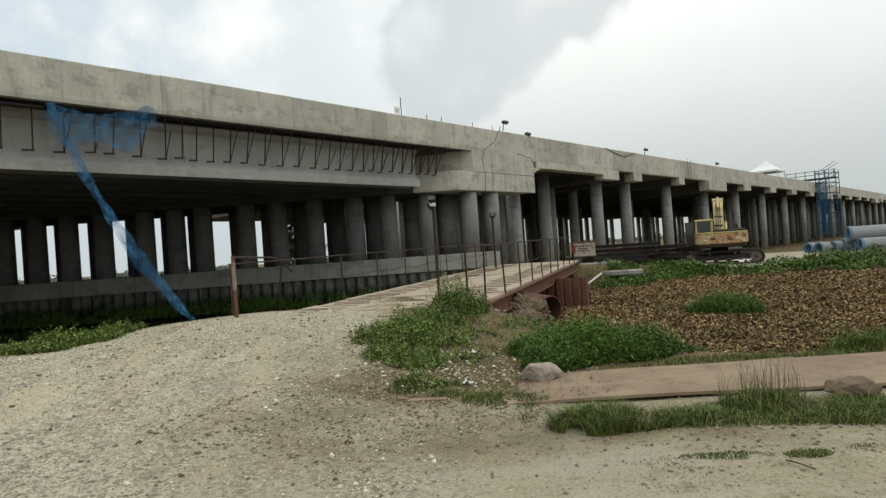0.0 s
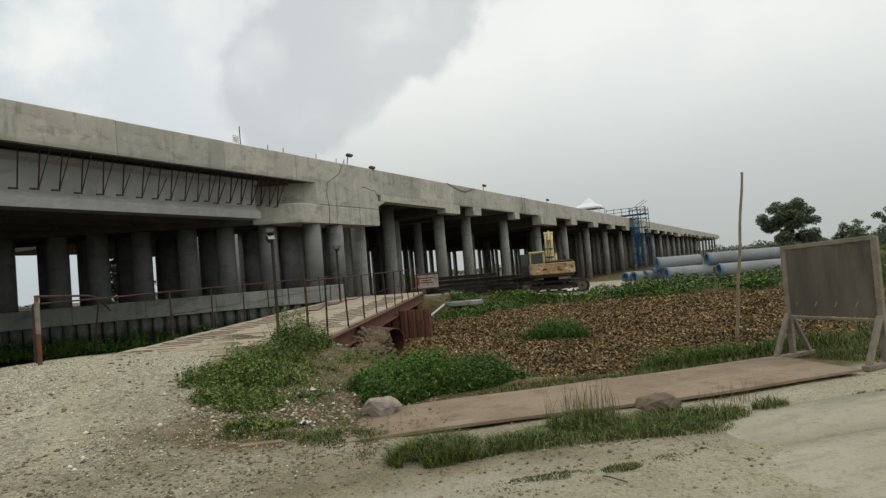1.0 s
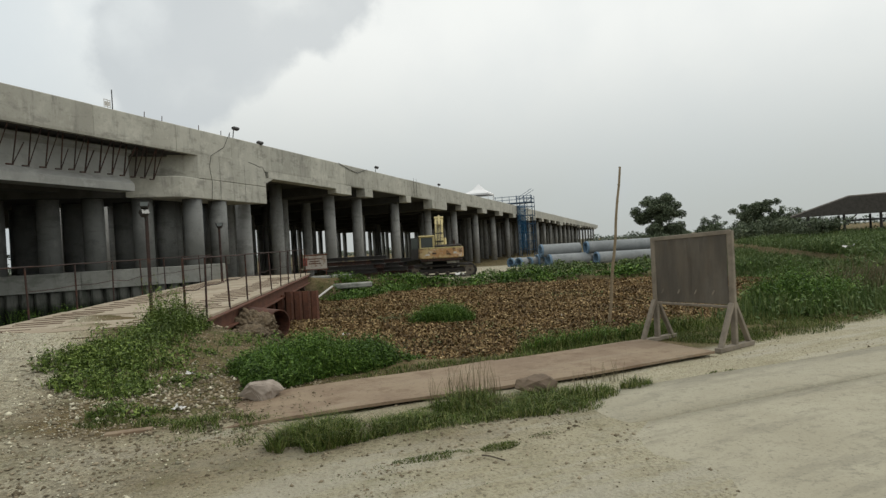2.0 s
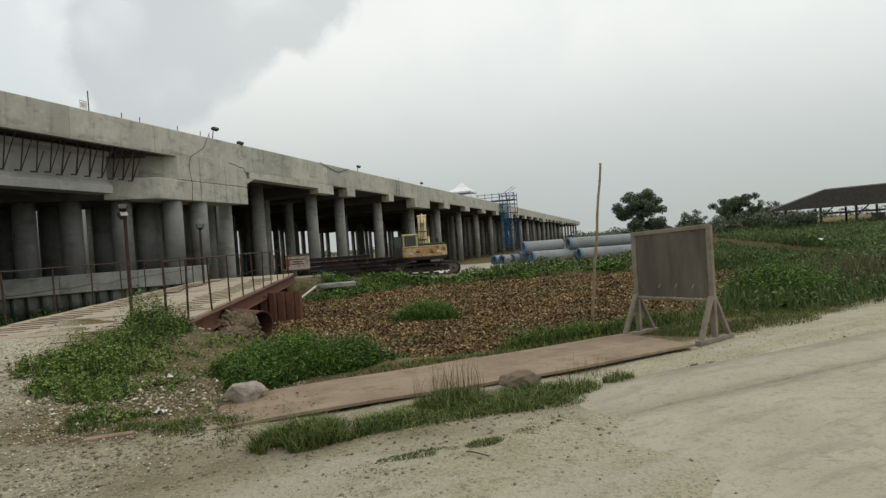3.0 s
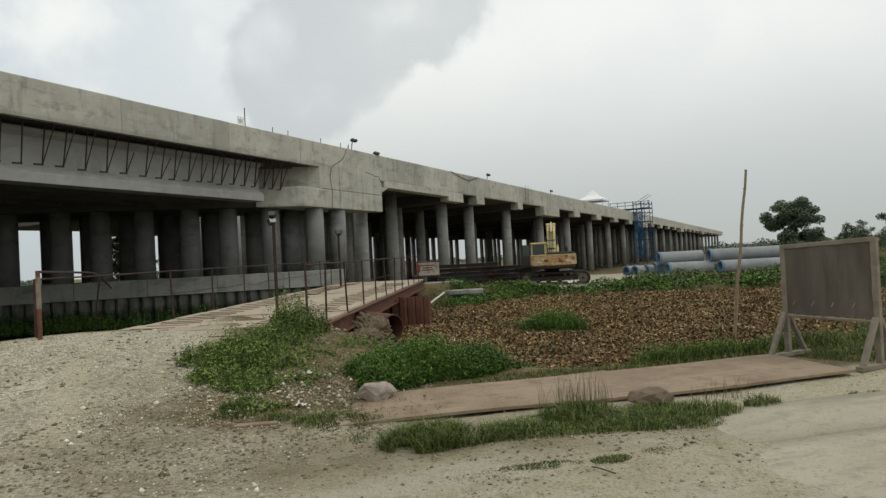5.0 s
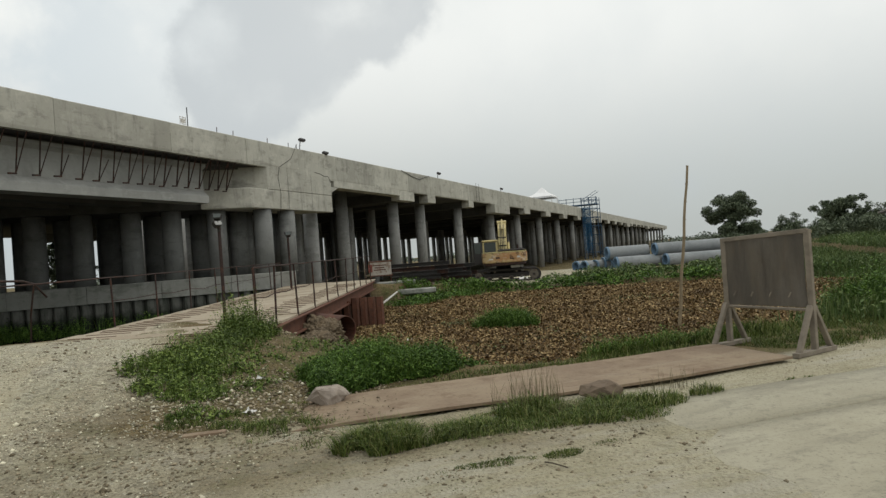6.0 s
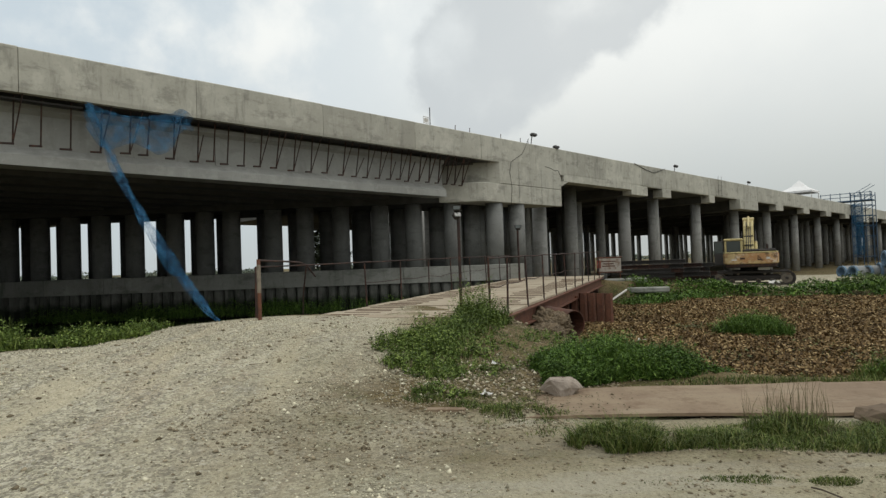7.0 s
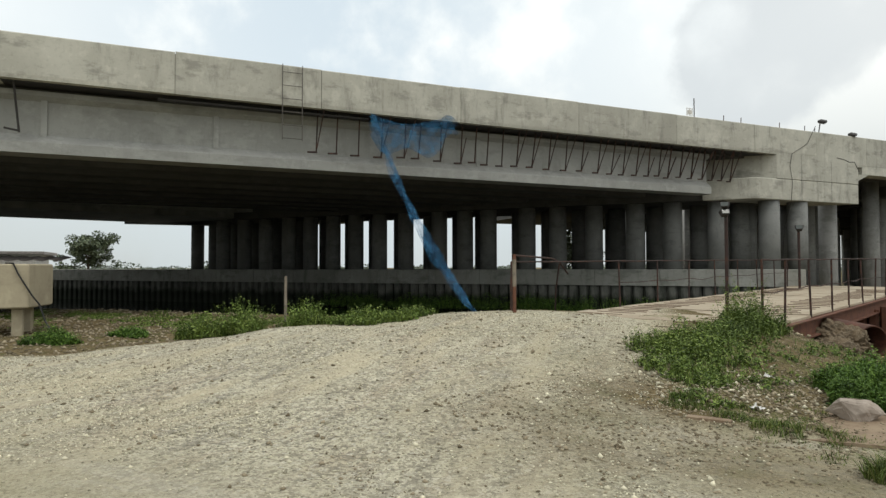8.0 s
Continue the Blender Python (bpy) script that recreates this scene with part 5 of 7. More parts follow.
    part("stick", beam((-0.08, 3.55, 4.4), (-0.08, 3.0, 1.2), 0.3, 0.4, (1, 0, 0)), M_YELLOW, e)
    bk = prism([(2.35, 0.15), (2.95, 0.1), (3.35, 0.7), (3.2, 1.25), (2.9, 1.2)], -0.35, 0.7, 0.03)
    bk.transform(Matrix(((0, 0, 1, 0), (1, 0, 0, 0), (0, 1, 0, 0), (0, 0, 0, 1))))
    bmesh.ops.recalc_face_normals(bk, faces=bk.faces[:])
    part("bucket", bk, M_DARK, e)
    return e


excavator(-12.65, 39.95, 17)

# concrete pipes on the far bank
PIPE_LABEL = "large grey-blue concrete pipe lying on the far bank"


def big_pipe(x, y, z, length, r, rz):
    p = thing("concrete_pipe", PIPE_LABEL, "pipe", x, y, z, "concrete pipes", rz=rz)
    part("barrel", tube((0, 0, 0), (length, 0, 0), r, r * 0.8, 32), M_PIPE, p, smooth=False)
    part("end_ring", tube((-0.04, 0, 0), (0.12, 0, 0), r * 1.05, r * 0.79, 32), M_PIPEEND, p, "blue painted pipe rim")
    part("lining", tube((0.0, 0, 0), (length * 0.98, 0, 0), r * 0.795, r * 0.76, 24), M_PIPEEND, p, "blue inner lining")
    return p


zp = -0.55
for x, y, lv, ln, rz in ((-7.0, 50.8, 0.5, 3.4, 28), (-7.75, 51.5, 1.33, 3.4, 28), (-4.15, 52.2, 1.38, 8.5, 28), (-3.3, 51.2, 0.5, 8.0, 28), (-4.7, 53.2, 0.5, 8.0, 28), (-8.2, 52.3, 0.5, 3.4, 28)):
    big_pipe(x, y, zp + lv, ln, 0.5, rz)
for x, y in ((-10.4, 52.0), (-9.6, 51.4), (-8.8, 51.8), (-7.7, 51.9)):
    big_pipe(x, y, zp + 0.42, 1.2, 0.42, 52)

# scaffold stair tower in blue net beside the viaduct
tw = thing("scaffold_tower", "scaffold stair tower wrapped in blue safety net beside the viaduct", "scaffold", -18.6, 108, 0)
th = 9.6
for dx in (0, 1.3, 2.6):
    for dy in (0, 2.6):
        part("upright", rod((dx - 1.3, dy, -1), (dx - 1.3, dy, th), 0.06, sides=6), M_BLUE, tw)
for k in range(7):
    z = 0.2 + k * 1.5
    for dy in (0, 2.6):
        part("ledger", rod((-1.3, dy, z), (1.3, dy, z), 0.05, sides=6), M_BLUE, tw)
        part("brace", rod((-1.3, dy, z), (1.3, dy, z + 1.5), 0.035, sides=6), M_BLUE, tw)
part("net", box(-1.2, 0.2, -0.06, -0.03, 0.5, 8.0), M_NET, tw, "blue safety net")
part("platform", box(-5.2, 1.3, -0.2, 2.6, 8.35, 8.5, 0.02), M_BLUE, tw)
for k in range(6):
    part("guard_post", rod((-5.1 + k * 1.25, -0.15, 8.4), (-5.1 + k * 1.25, -0.15, 9.7), 0.05, sides=6), M_BLUE, tw)
for z in (9.0, 9.55):
    part("guard_rail", rod((-5.2, -0.15, z), (1.3, -0.15, z), 0.045, sides=6), M_BLUE, tw)

# ---------------------------------------------------------------- on the viaduct's edge
LAMP = "small dark floodlight on a short pole on the parapet"
for y, h, tilt in ((28.3, 0.55, 1), (47.0, 0.42, 1), (63.7, 0.3, 1), (30.7, 0.10, 0)):
    ob = thing("parapet_lamp", LAMP, "floodlight", EDGE - 0.12, y, TOP - 0.02, "parapet lamps")
    if h > 0.2:
        part("pole", rod((0, 0, -0.05), (0.0, 0.12, h - 0.08), 0.025, sides=6), M_DARK, ob)
    hd = box(-0.17, 0.17, -0.14, 0.2, -0.06, 0.09, 0.04, pose(0.05, 0.2 if h > 0.2 else 0, h, 18, 20, 20))
    part("lamp_head", hd, M_DARK, ob)
    part("lens", box(-0.13, 0.13, -0.1, 0.16, -0.075, -0.06, 0.0, pose(0.05, 0.2 if h > 0.2 else 0, h, 18, 20, 20)), M_WHITE, ob)
an = thing("antenna_mast", "thin mast with a small wire cage on the parapet", "antenna", EDGE - 0.15, 20.45, TOP - 0.05)
part("mast", rod((0, 0, 0), (0, 0, 0.88), 0.022, sides=6), M_DARK, an)
cg = bmesh.new()
for z in (0.12, 0.4):
    add_path(cg, [(0, -0.08, z), (0, -0.42, z + 0.02)], 0.014)
for y in (-0.1, -0.25, -0.42):
    add_path(cg, [(0, y, 0.1), (0, y, 0.44)], 0.012)
part("wire_cage", cg, M_WHITE, an)
part("plate", box(-0.01, 0.01, -0.38, -0.14, 0.17, 0.35), M_WHITE, an)
for y in (22.1, 23.15, 27.3, 28.0, 25.6):
    ob = part("rebar_stub", rod((EDGE - 0.1, y, TOP - 0.05), (EDGE - 0.1, y + 0.02, TOP + 0.24), 0.018, sides=6), M_RUSTDARK)
    tagged(ob, "short steel bar standing up from the parapet", "steel bar", "rebar stubs")


def wall_ladder(y, z0, z1, w):
    ob = thing("steel_ladder", "thin dark steel ladder hung over the parapet", "ladder", EDGE + 0.05, y, 0, "parapet ladders")
    for yy in (0, w):
        part("stile", rod((0, yy, z0), (0, yy, z1), 0.013, sides=6), M_LADDER, ob)
    n = int((z1 - z0) / 0.42)
    for k in range(n + 1):
        z = z0 + 0.05 + k * 0.42
        part("rung", rod((0, 0, z), (0, w, z), 0.011, sides=6), M_LADDER, ob)


wall_ladder(3.08, 5.55, TOP + 0.02, 0.62)
wall_ladder(55.6, 6.5, TOP + 0.25, 0.75)
tent = thing("canopy_tent", "white peaked canopy tent standing on the viaduct deck", "tent", -24, 97.5, 6.6)
bm = bmesh.new()
apex = bm.verts.new((0, 0, 4.6))
ring = [bm.verts.new((x, y, 3.0)) for x, y in ((-2.0, -2.0), (2.0, -2.0), (2.0, 2.0), (-2.0, 2.0))]
midr = [bm.verts.new((x * 0.45, y * 0.45, 3.65)) for x, y in ((-2.0, -2.0), (2.0, -2.0), (2.0, 2.0), (-2.0, 2.0))]
low = [bm.verts.new((v.co.x, v.co.y, 2.75)) for v in ring]
for k in range(4):
    j = (k + 1) % 4
    bm.faces.new((midr[k], midr[j], apex))
    bm.faces.new((ring[k], ring[j], midr[j], midr[k]))
    bm.faces.new((low[k], low[j], ring[j], ring[k]))
bmesh.ops.recalc_face_normals(bm, faces=bm.faces[:])
part("canopy", bm, M_TENT, tent)
for x in (-1.9, 1.9):
    for y in (-1.9, 1.9):
        part("leg", rod((x, y, 0), (x, y, 2.9), 0.05, sides=6), M_WHITE, tent)

# blue net: a swag under the lip and a long twisted tail to the bank
nt = thing("safety_net", "torn blue safety net hanging from the deck edge to the bank", "net", EDGE, 7.5, 5)
NI = nt.matrix_world.inverted()
bm = bmesh.new()
nu, nv = 26, 10
g = []
for i in range(nu + 1):
    f = i / nu
    y = 5.95 + 3.15 * f
    drop = 0.75 + 0.35 * math.sin(f * 3.1) + 0.25 * math.sin(f * 11)
    top = 6.66 - 0.25 * math.sin(min(1, f / 0.75) * math.pi) + (0.22 if f > 0.8 else 0) * math.sin((f - 0.8) / 0.2 * math.pi)
    g.append([bm.verts.new((EDGE + 0.06 + 0.06 * math.sin(i * 1.3 + j * 0.7), y + 0.05 * math.sin(j), top - drop * j / nv)) for j in range(nv + 1)])
for i in range(nu):
    for j in range(nv):
        bm.faces.new((g[i][j], g[i + 1][j], g[i + 1][j + 1], g[i][j + 1]))
bm.transform(NI)
part("swag", bm, M_NET, nt, '', True)
for o, wd in ((0.0, 0.11), (0.08, 0.08)):
    bm = bmesh.new()
    g = []
    pa, pm, pb = Vector((EDGE + 0.08, 6.0 + o, 6.6)), Vector((-19.2, 7.25 + o, 3.1)), Vector((-17.9, 8.75 + o, 0.1))
    for i in range(33):
        f = i / 32
        c = pa * (1 - f) ** 2 + (pm * 2 - (pa + pb) / 2) * 2 * f * (1 - f) + pb * f * f
        w = wd * (0.7 + 1.3 * math.sin(f * 2.6) ** 2 + 0.35 * math.sin(i * 0.9 + o * 30))
        tw_ = 0.7 * math.sin(i * 0.33 + o * 9)
        g.append([bm.verts.new(c + Vector((math.sin(tw_) * w * k + 0.03 * math.sin(i + k * 5), math.cos(tw_) * w * k, 0.04 * math.sin(i * 1.7 + k * 3)))) for k in (-1, -0.33, 0.33, 1)])
    for i in range(32):
        for j in range(3):
            bm.faces.new((g[i][j], g[i + 1][j], g[i + 1][j + 1], g[i][j + 1]))
    bm.transform(NI)
    part("tail", bm, M_NET, nt, '', True)

# ---------------------------------------------------------------- beyond the gravel, at the canal's near edge
tk = thing("water_tank", "tan rendered tank on rubble blocks beside the canal", "tank", -17.6, -4.3, 0)
part("body", box(-0.9, 0.75, -1.4, 1.4, 0.62, 1.62, 0.03, pose(0, 0, 0.0, 0, 0, -8)), M_TAN, tk)
for x, y, z in ((0.5, 1.0, 0.62), (0.45, 0.1, 0.62), (-0.6, 1.0, 0.62), (0.5, -1.0, 0.62)):
    part("footing", box(x - 0.11, x + 0.11, y - 0.11, y + 0.11, -0.3, z - 0.005, 0.03), M_TAN, tk)
part("hose", add_path(bmesh.new(), [(0.5, 0.75, 1.64), (0.93, 0.98, 1.63), (0.96, 1.08, 1.4), (0.97, 1.2, 1.18), (0.98, 1.36, 0.9), (0.98, 1.5, 0.7), (1.05, 1.62, 0.35), (1.2, 1.8, 0.05)], 0.018), M_CABLE, tk)
rf = thing("sheet_roof", "weathered corrugated sheet roof propped beside the tank", "roof", -23.5, -6.6, 1.75)
bm = bmesh.new()
g = [[bm.verts.new((x * 1.0 - 1.0, -4 + i * 0.12, 0.16 * (1 - x / 3) + 0.035 * math.sin(i * 1.9))) for x in (0, 1.5, 3.2)] for i in range(64)]
for i in range(63):
    for j in range(2):
        bm.faces.new((g[i][j], g[i + 1][j], g[i + 1][j + 1], g[i][j + 1]))
bmesh.ops.solidify(bm, geom=bm.faces[:], thickness=0.02)
part("roof_sheet", bm, M_SHEET, rf)
for x, y in ((-0.8, -3.6), (1.8, -3.6), (-0.8, 1.2), (1.8, 1.2)):
    part("prop", rod((x, y, -2.4), (x, y, 0.1), 0.05, sides=6), M_WOOD, rf)
hut = thing("low_hut", "pale low hut with a flat roof across the canal", "hut", -62, -14, 0)
part("wall", box(-3, 3, -4, 4, -0.5, 2.6, 0.03), M_WHITE, hut)
part("roof", box(-3.3, 3.3, -4.4, 4.6, 2.6, 2.85, 0.03), M_SHEET, hut)

# ---------------------------------------------------------------- open shed in the field
sh = thing("open_shed", "large open-sided shed with a dark sheet roof in the field", "shed", 20.0, 56, 0.6)
bm = bmesh.new()
o = [(-9.2, 1.75), (-5.4, 3.0), (14, 3.4), (20, 1.9)]
for (xa, za), (xb, zb) in zip(o, o[1:]):
    a = [bm.verts.new(v) for v in ((xa, -4, za), (xb, -4, zb), (xb + 2.2, 5, zb), (xa + 2.2, 5, za))]
    bm.faces.new(a)
bmesh.ops.remove_doubles(bm, verts=bm.verts[:], dist=0.001)
bmesh.ops.solidify(bm, geom=bm.faces[:], thickness=0.08)
part("roof", bm, M_ROOF, sh)
# Added panel: the gable is open, its dark colour stands for shade inside.
bm = bmesh.new()
fr = [(-9.1, 1.70), (-5.4, 2.90), (14, 3.28), (19.9, 1.83), (19.9, 1.62), (-8.6, 1.62)]
front, back = ([bm.verts.new((x, y, z)) for x, z in fr] for y in (-4.12, -4.04))
bm.faces.new(front)
bm.faces.new(back[::-1])
for k in range(6):
    bm.faces.new((front[k], back[k], back[(k + 1) % 6], front[(k + 1) % 6]))
bmesh.ops.recalc_face_normals(bm, faces=bm.faces[:])
part("gable", bm, M_GABLESHADE, sh, "dark panel standing in for the shaded inside of the shed")
for k in range(12):
    part("post", rod((-8 + k * 2.3, -3.9, -0.8), (-8 + k * 2.3, -3.9, 1.7), 0.09, sides=6), M_DARK, sh)
    part("back_post", rod((-6 + k * 2.3, 4.8, -0.8), (-6 + k * 2.3, 4.8, 1.7), 0.09, sides=6), M_DARK, sh)
    part("knee_brace", rod((-8 + k * 2.3, -3.9, 0.9), (-7.2 + k * 2.3, -3.9, 1.6), 0.05, sides=6), M_DARK, sh)
part("tie_beam", rod((-8.4, -3.9, 1.2), (18, -3.9, 1.2), 0.06, sides=6), M_DARK, sh)
part("back_tie_beam", rod((-6.4, 4.8, 1.2), (18, 4.8, 1.2), 0.06, sides=6), M_DARK, sh)
for k in range(5):
    part("stored_panel", box(-1 + k * 1.1, -0.1 + k * 1.1, 0.5, 0.6, -0.6, 0.9 + 0.3 * (k % 2), 0.02, pose(0, 0, 0, 12, 0, 5 * k)), M_WHITE, sh)

# ---------------------------------------------------------------- plants
def from_arrays(name, verts, quads, material, label, category, kind="stuff", parent=None):
    me = bpy.data.meshes.new(name)
    me.vertices.add(len(verts))
    me.vertices.foreach_set("co", verts.astype(np.float32).ravel())
    me.loops.add(quads.size)
    me.loops.foreach_set("vertex_index", quads.ravel().astype(np.int32))
    me.polygons.add(len(quads))
    me.polygons.foreach_set("loop_start", np.arange(0, quads.size, quads.shape[1], dtype=np.int32))
    me.update()
    me.materials.append(material)
    ob = new(name, me)
    ob.parent = parent
    return tagged(ob, label, category, kind=kind) if parent is None else ob


def unit(v):
    return v / np.maximum(np.linalg.norm(v, axis=-1, keepdims=True), 1e-9)


def leaf_arrays(c, size, r, flat=0.35, long=1.8):
    """Folded four-cornered leaves at the points c."""
    n = len(c)
    d = r.normal(size=(n, 3))
    d[:, 2] *= flat
    d = unit(d)
    s = unit(np.cross(d, unit(r.normal(size=(n, 3)) * (0.7, 0.7, 0.3) + (0, 0, 1.2))))
    sz = (size * r.uniform(0.6, 1.35, n))[:, None]
    up_ = np.cross(s, d)
    v = np.stack([c - d * sz * long / 2, c + s * sz / 2 + up_ * sz * 0.12, c + d * sz * long / 2, c - s * sz / 2 + up_ * sz * 0.12], 1).reshape(-1, 3)
    return v, np.arange(4 * n).reshape(-1, 4)


def blade_arrays(c, height, width, r, lean=0.5):
    """Bent grass blades: two quads each, rooted at c."""
    n = len(c)
    a = r.uniform(0, 2 * math.pi, n)
    side = np.stack([np.cos(a), np.sin(a), np.zeros(n)], 1)
    b = r.uniform(0, 2 * math.pi, n)
    out = np.stack([np.cos(b), np.sin(b), np.zeros(n)], 1) * (lean * r.uniform(0.1, 1.2, n))[:, None]
    h = np.broadcast_to(height, n) * r.uniform(0.3, 1.25, n)
    h = h[:, None]
    w = (width * r.uniform(0.7, 1.3, n))[:, None]
    z = np.array([[0, 0, 1.0]])
    m = c + z * h * 0.6 + out * h * 0.35
    t = c + z * h * (1 - 0.25 * lean) + out * h
    v = np.stack([c - side * w, c + side * w, m + side * w * 0.7, m - side * w * 0.7, t + side * w * 0.12, t - side * w * 0.12], 1).reshape(-1, 3)
    k = np.arange(n)[:, None] * 6
    q = np.concatenate([k + np.array([[0, 1, 2, 3]]), k + np.array([[3, 2, 4, 5]])], 0)
    return v, q


def join(*sets):
    vs, qs, o = [], [], 0
    for v, q in sets:
        vs.append(v)
        qs.append(q + o)
        o += len(v)
    return np.concatenate(vs), np.concatenate(qs)


def on_ground(xy, lift=0.0):
    return np.column_stack([xy, np.maximum(ground_z(xy[:, 0], xy[:, 1]), WATER_Z + 0.03) + lift])


def heap(cx, cy, lx, ly, h, ang, n, r, lumps=6):
    """Points through the upper skin of an uneven heap of foliage."""
    a = r.uniform(0, 2 * math.pi, n)
    rad = np.sqrt(r.uniform(0, 1, n))
    edge = 1 + 0.16 * np.sin(3 * a + cx * 7) + 0.10 * np.sin(5 * a + cy * 5) + 0.06 * np.sin(9 * a)
    px, py_ = rad * np.cos(a) * lx * edge, rad * np.sin(a) * ly * edge
    ca, sa = math.cos(ang), math.sin(ang)
    xy = np.column_stack([cx + px * ca - py_ * sa, cy + px * sa + py_ * ca])
    prof = np.sqrt(np.clip(1 - rad ** 2.2, 0, 1))
    bumpy = 1 + 0.22 * wavy(xy[:, 0], xy[:, 1], 4.0 / max(0.5, h * 2.2), 21)
    top = h * prof * bumpy
    depth = 1 - r.uniform(0, 1, n) ** 2 * 0.75
    return on_ground(xy, 0.0) + np.column_stack([np.zeros(n), np.zeros(n), top * depth])


rg = np.random.default_rng(11)


def sprigs(cx, cy, lx, ly, h, ang, stems, per, leaf, r, long=2.2):
    """Leafy stems standing on an uneven patch of ground."""
    a, q = r.uniform(0, 2 * math.pi, stems), np.sqrt(r.uniform(0, 1, stems))
    edge = 1 + 0.2 * np.sin(3 * a + cx * 7) + 0.14 * np.sin(5 * a + cy * 5)
    px, py_ = q * np.cos(a) * lx * edge, q * np.sin(a) * ly * edge
    ca, sa = math.cos(ang), math.sin(ang)
    xy = np.column_stack([cx + px * ca - py_ * sa, cy + px * sa + py_ * ca])
    hh = h * (1.05 - 0.55 * q ** 2) * r.uniform(0.35, 1.15, stems) * (1 + 0.25 * wavy(xy[:, 0], xy[:, 1], 5.0, 23))
    root = on_ground(xy, -0.01)
    lean = r.normal(0, 0.28, (stems, 2)) * hh[:, None]
    f = r.uniform(0.15, 1.0, (stems, per))
    c = np.empty((stems, per, 3))
    c[:, :, :2] = root[:, None, :2] + lean[:, None, :] * (f ** 1.5)[:, :, None] + r.normal(0, leaf * 0.8, (stems, per, 2))
    c[:, :, 2] = root[:, None, 2] + hh[:, None] * f
    size = leaf * (1.15 - 0.5 * f).ravel()
    tip = root.copy()
    tip[:, :2] += lean
    tip[:, 2] += hh
    side = unit(r.normal(size=(stems, 3)) * (1, 1, 0)) * 0.003
    sv = np.stack([root - side, root + side, tip + side * 0.4, tip - side * 0.4], 1).reshape(-1, 3)
    return join(leaf_arrays(c.reshape(-1, 3), size, r, 0.55, long), (sv, np.arange(4 * stems).reshape(-1, 4)))


# creeper heap behind the plate
v1 = sprigs(-4.22, 7.42, 1.12, 0.62, 0.44, 0.76, 3400, 13, 0.019, rg, 3.6)
v2 = blade_arrays(heap(-4.22, 7.42, 1.1, 0.62, 0.27, 0.76, 4500, rg), 0.10, 0.005, rg, 1.3)
v3 = sprigs(-3.3, 8.3, 0.45, 0.35, 0.18, 0.76, 200, 8, 0.024, rg, 2.8)
from_arrays("creeper_bush", *join(v1, v2, v3), M_VINE, "dense bright green creeper heap on the canal bank", "bush", "stuff")

# weeds on the near bank beside the ramp
weeds = []
for cx, cy, lx, ly, h, n in ((-7.75, 8.95, 0.42, 0.34, 0.62, 1500), (-7.35, 8.75, 0.36, 0.3, 0.5, 900), (-7.25, 8.1, 0.5, 0.3, 0.36, 900), (-6.95, 7.5, 0.45, 0.35, 0.28, 700), (-6.85, 6.75, 0.5, 0.34, 0.34, 1100), (-6.85, 6.2, 0.42, 0.3, 0.3, 900), (-6.25, 6.35, 0.5, 0.32, 0.3, 1000), (-6.1, 5.7, 0.45, 0.26, 0.24, 800), (-5.6, 5.6, 0.35, 0.2, 0.14, 350), (-5.5, 6.2, 0.4, 0.25, 0.12, 250), (-6.1, 7.2, 0.4, 0.3, 0.14, 240), (-5.1, 5.05, 0.3, 0.15, 0.12, 260), (-6.0, 8.6, 0.5, 0.4, 0.16, 260), (-7.1, 10.3, 0.6, 0.4, 0.18, 300)):
    weeds.append(sprigs(cx, cy, lx * 1.1, ly * 1.1, h * 1.15, 0.5, int(n * 0.15), 11, 0.028, rg, 2.2))
    weeds.append(blade_arrays(heap(cx, cy, lx * 1.2, ly * 1.2, 0.04, 0.5, int(n * 0.45), rg), h * 0.42 + 0.05, 0.0045, rg, 0.9))
weeds.append(sprigs(-6.1, 7.0, 1.1, 1.6, 0.12, 0.6, 300, 6, 0.02, rg, 2.0))
from_arrays("bank_weeds", *join(*weeds), M_WEED, "mixed leafy weeds growing on the earth bank", "weeds")

# roadside grass
gs = []


def grass_spot(cx, cy, lx, ly, h, n, ang=0.69, w=0.004, lean=0.85):
    a, q = rg.uniform(0, 2 * math.pi, n), np.sqrt(rg.uniform(0, 1, n)) ** 0.8
    px, py_ = q * np.cos(a) * lx, q * np.sin(a) * ly
    ca, sa = math.cos(ang), math.sin(ang)
    xy = np.column_stack([cx + px * ca - py_ * sa, cy + px * sa + py_ * ca])
    keep = wavy(xy[:, 0], xy[:, 1], 5.5, 31) > -0.75
    xy, q = xy[keep], q[keep]
    gs.append(blade_arrays(on_ground(xy, -0.01), h * (1.15 - 0.6 * q), w, rg, lean))


grass_spot(-2.72, 4.82, 0.42, 0.26, 0.30, 3200, lean=1.1)
for f_ in np.linspace(0, 1, 11):
    cx, cy = -2.35 + 1.65 * f_, 5.12 + 1.05 * f_
    grass_spot(cx, cy, 0.34, 0.20 + 0.08 * f_, 0.12 + 0.05 * math.sin(f_ * 9 + 1), 760, lean=1.15)
grass_spot(-2.42, 5.02, 0.34, 0.2, 0.18, 1100, lean=1.1)
grass_spot(-1.95, 5.75, 0.4, 0.16, 0.08, 600, lean=1.2)
grass_spot(-1.68, 5.95, 0.36, 0.26, 0.24, 1300, lean=1.0)
grass_spot(-1.0, 6.25, 0.5, 0.26, 0.16, 1500, lean=1.1)
grass_spot(-0.6, 6.5, 0.4, 0.2, 0.17, 1000)
grass_spot(-0.1, 7.0, 0.2, 0.1, 0.18, 420)
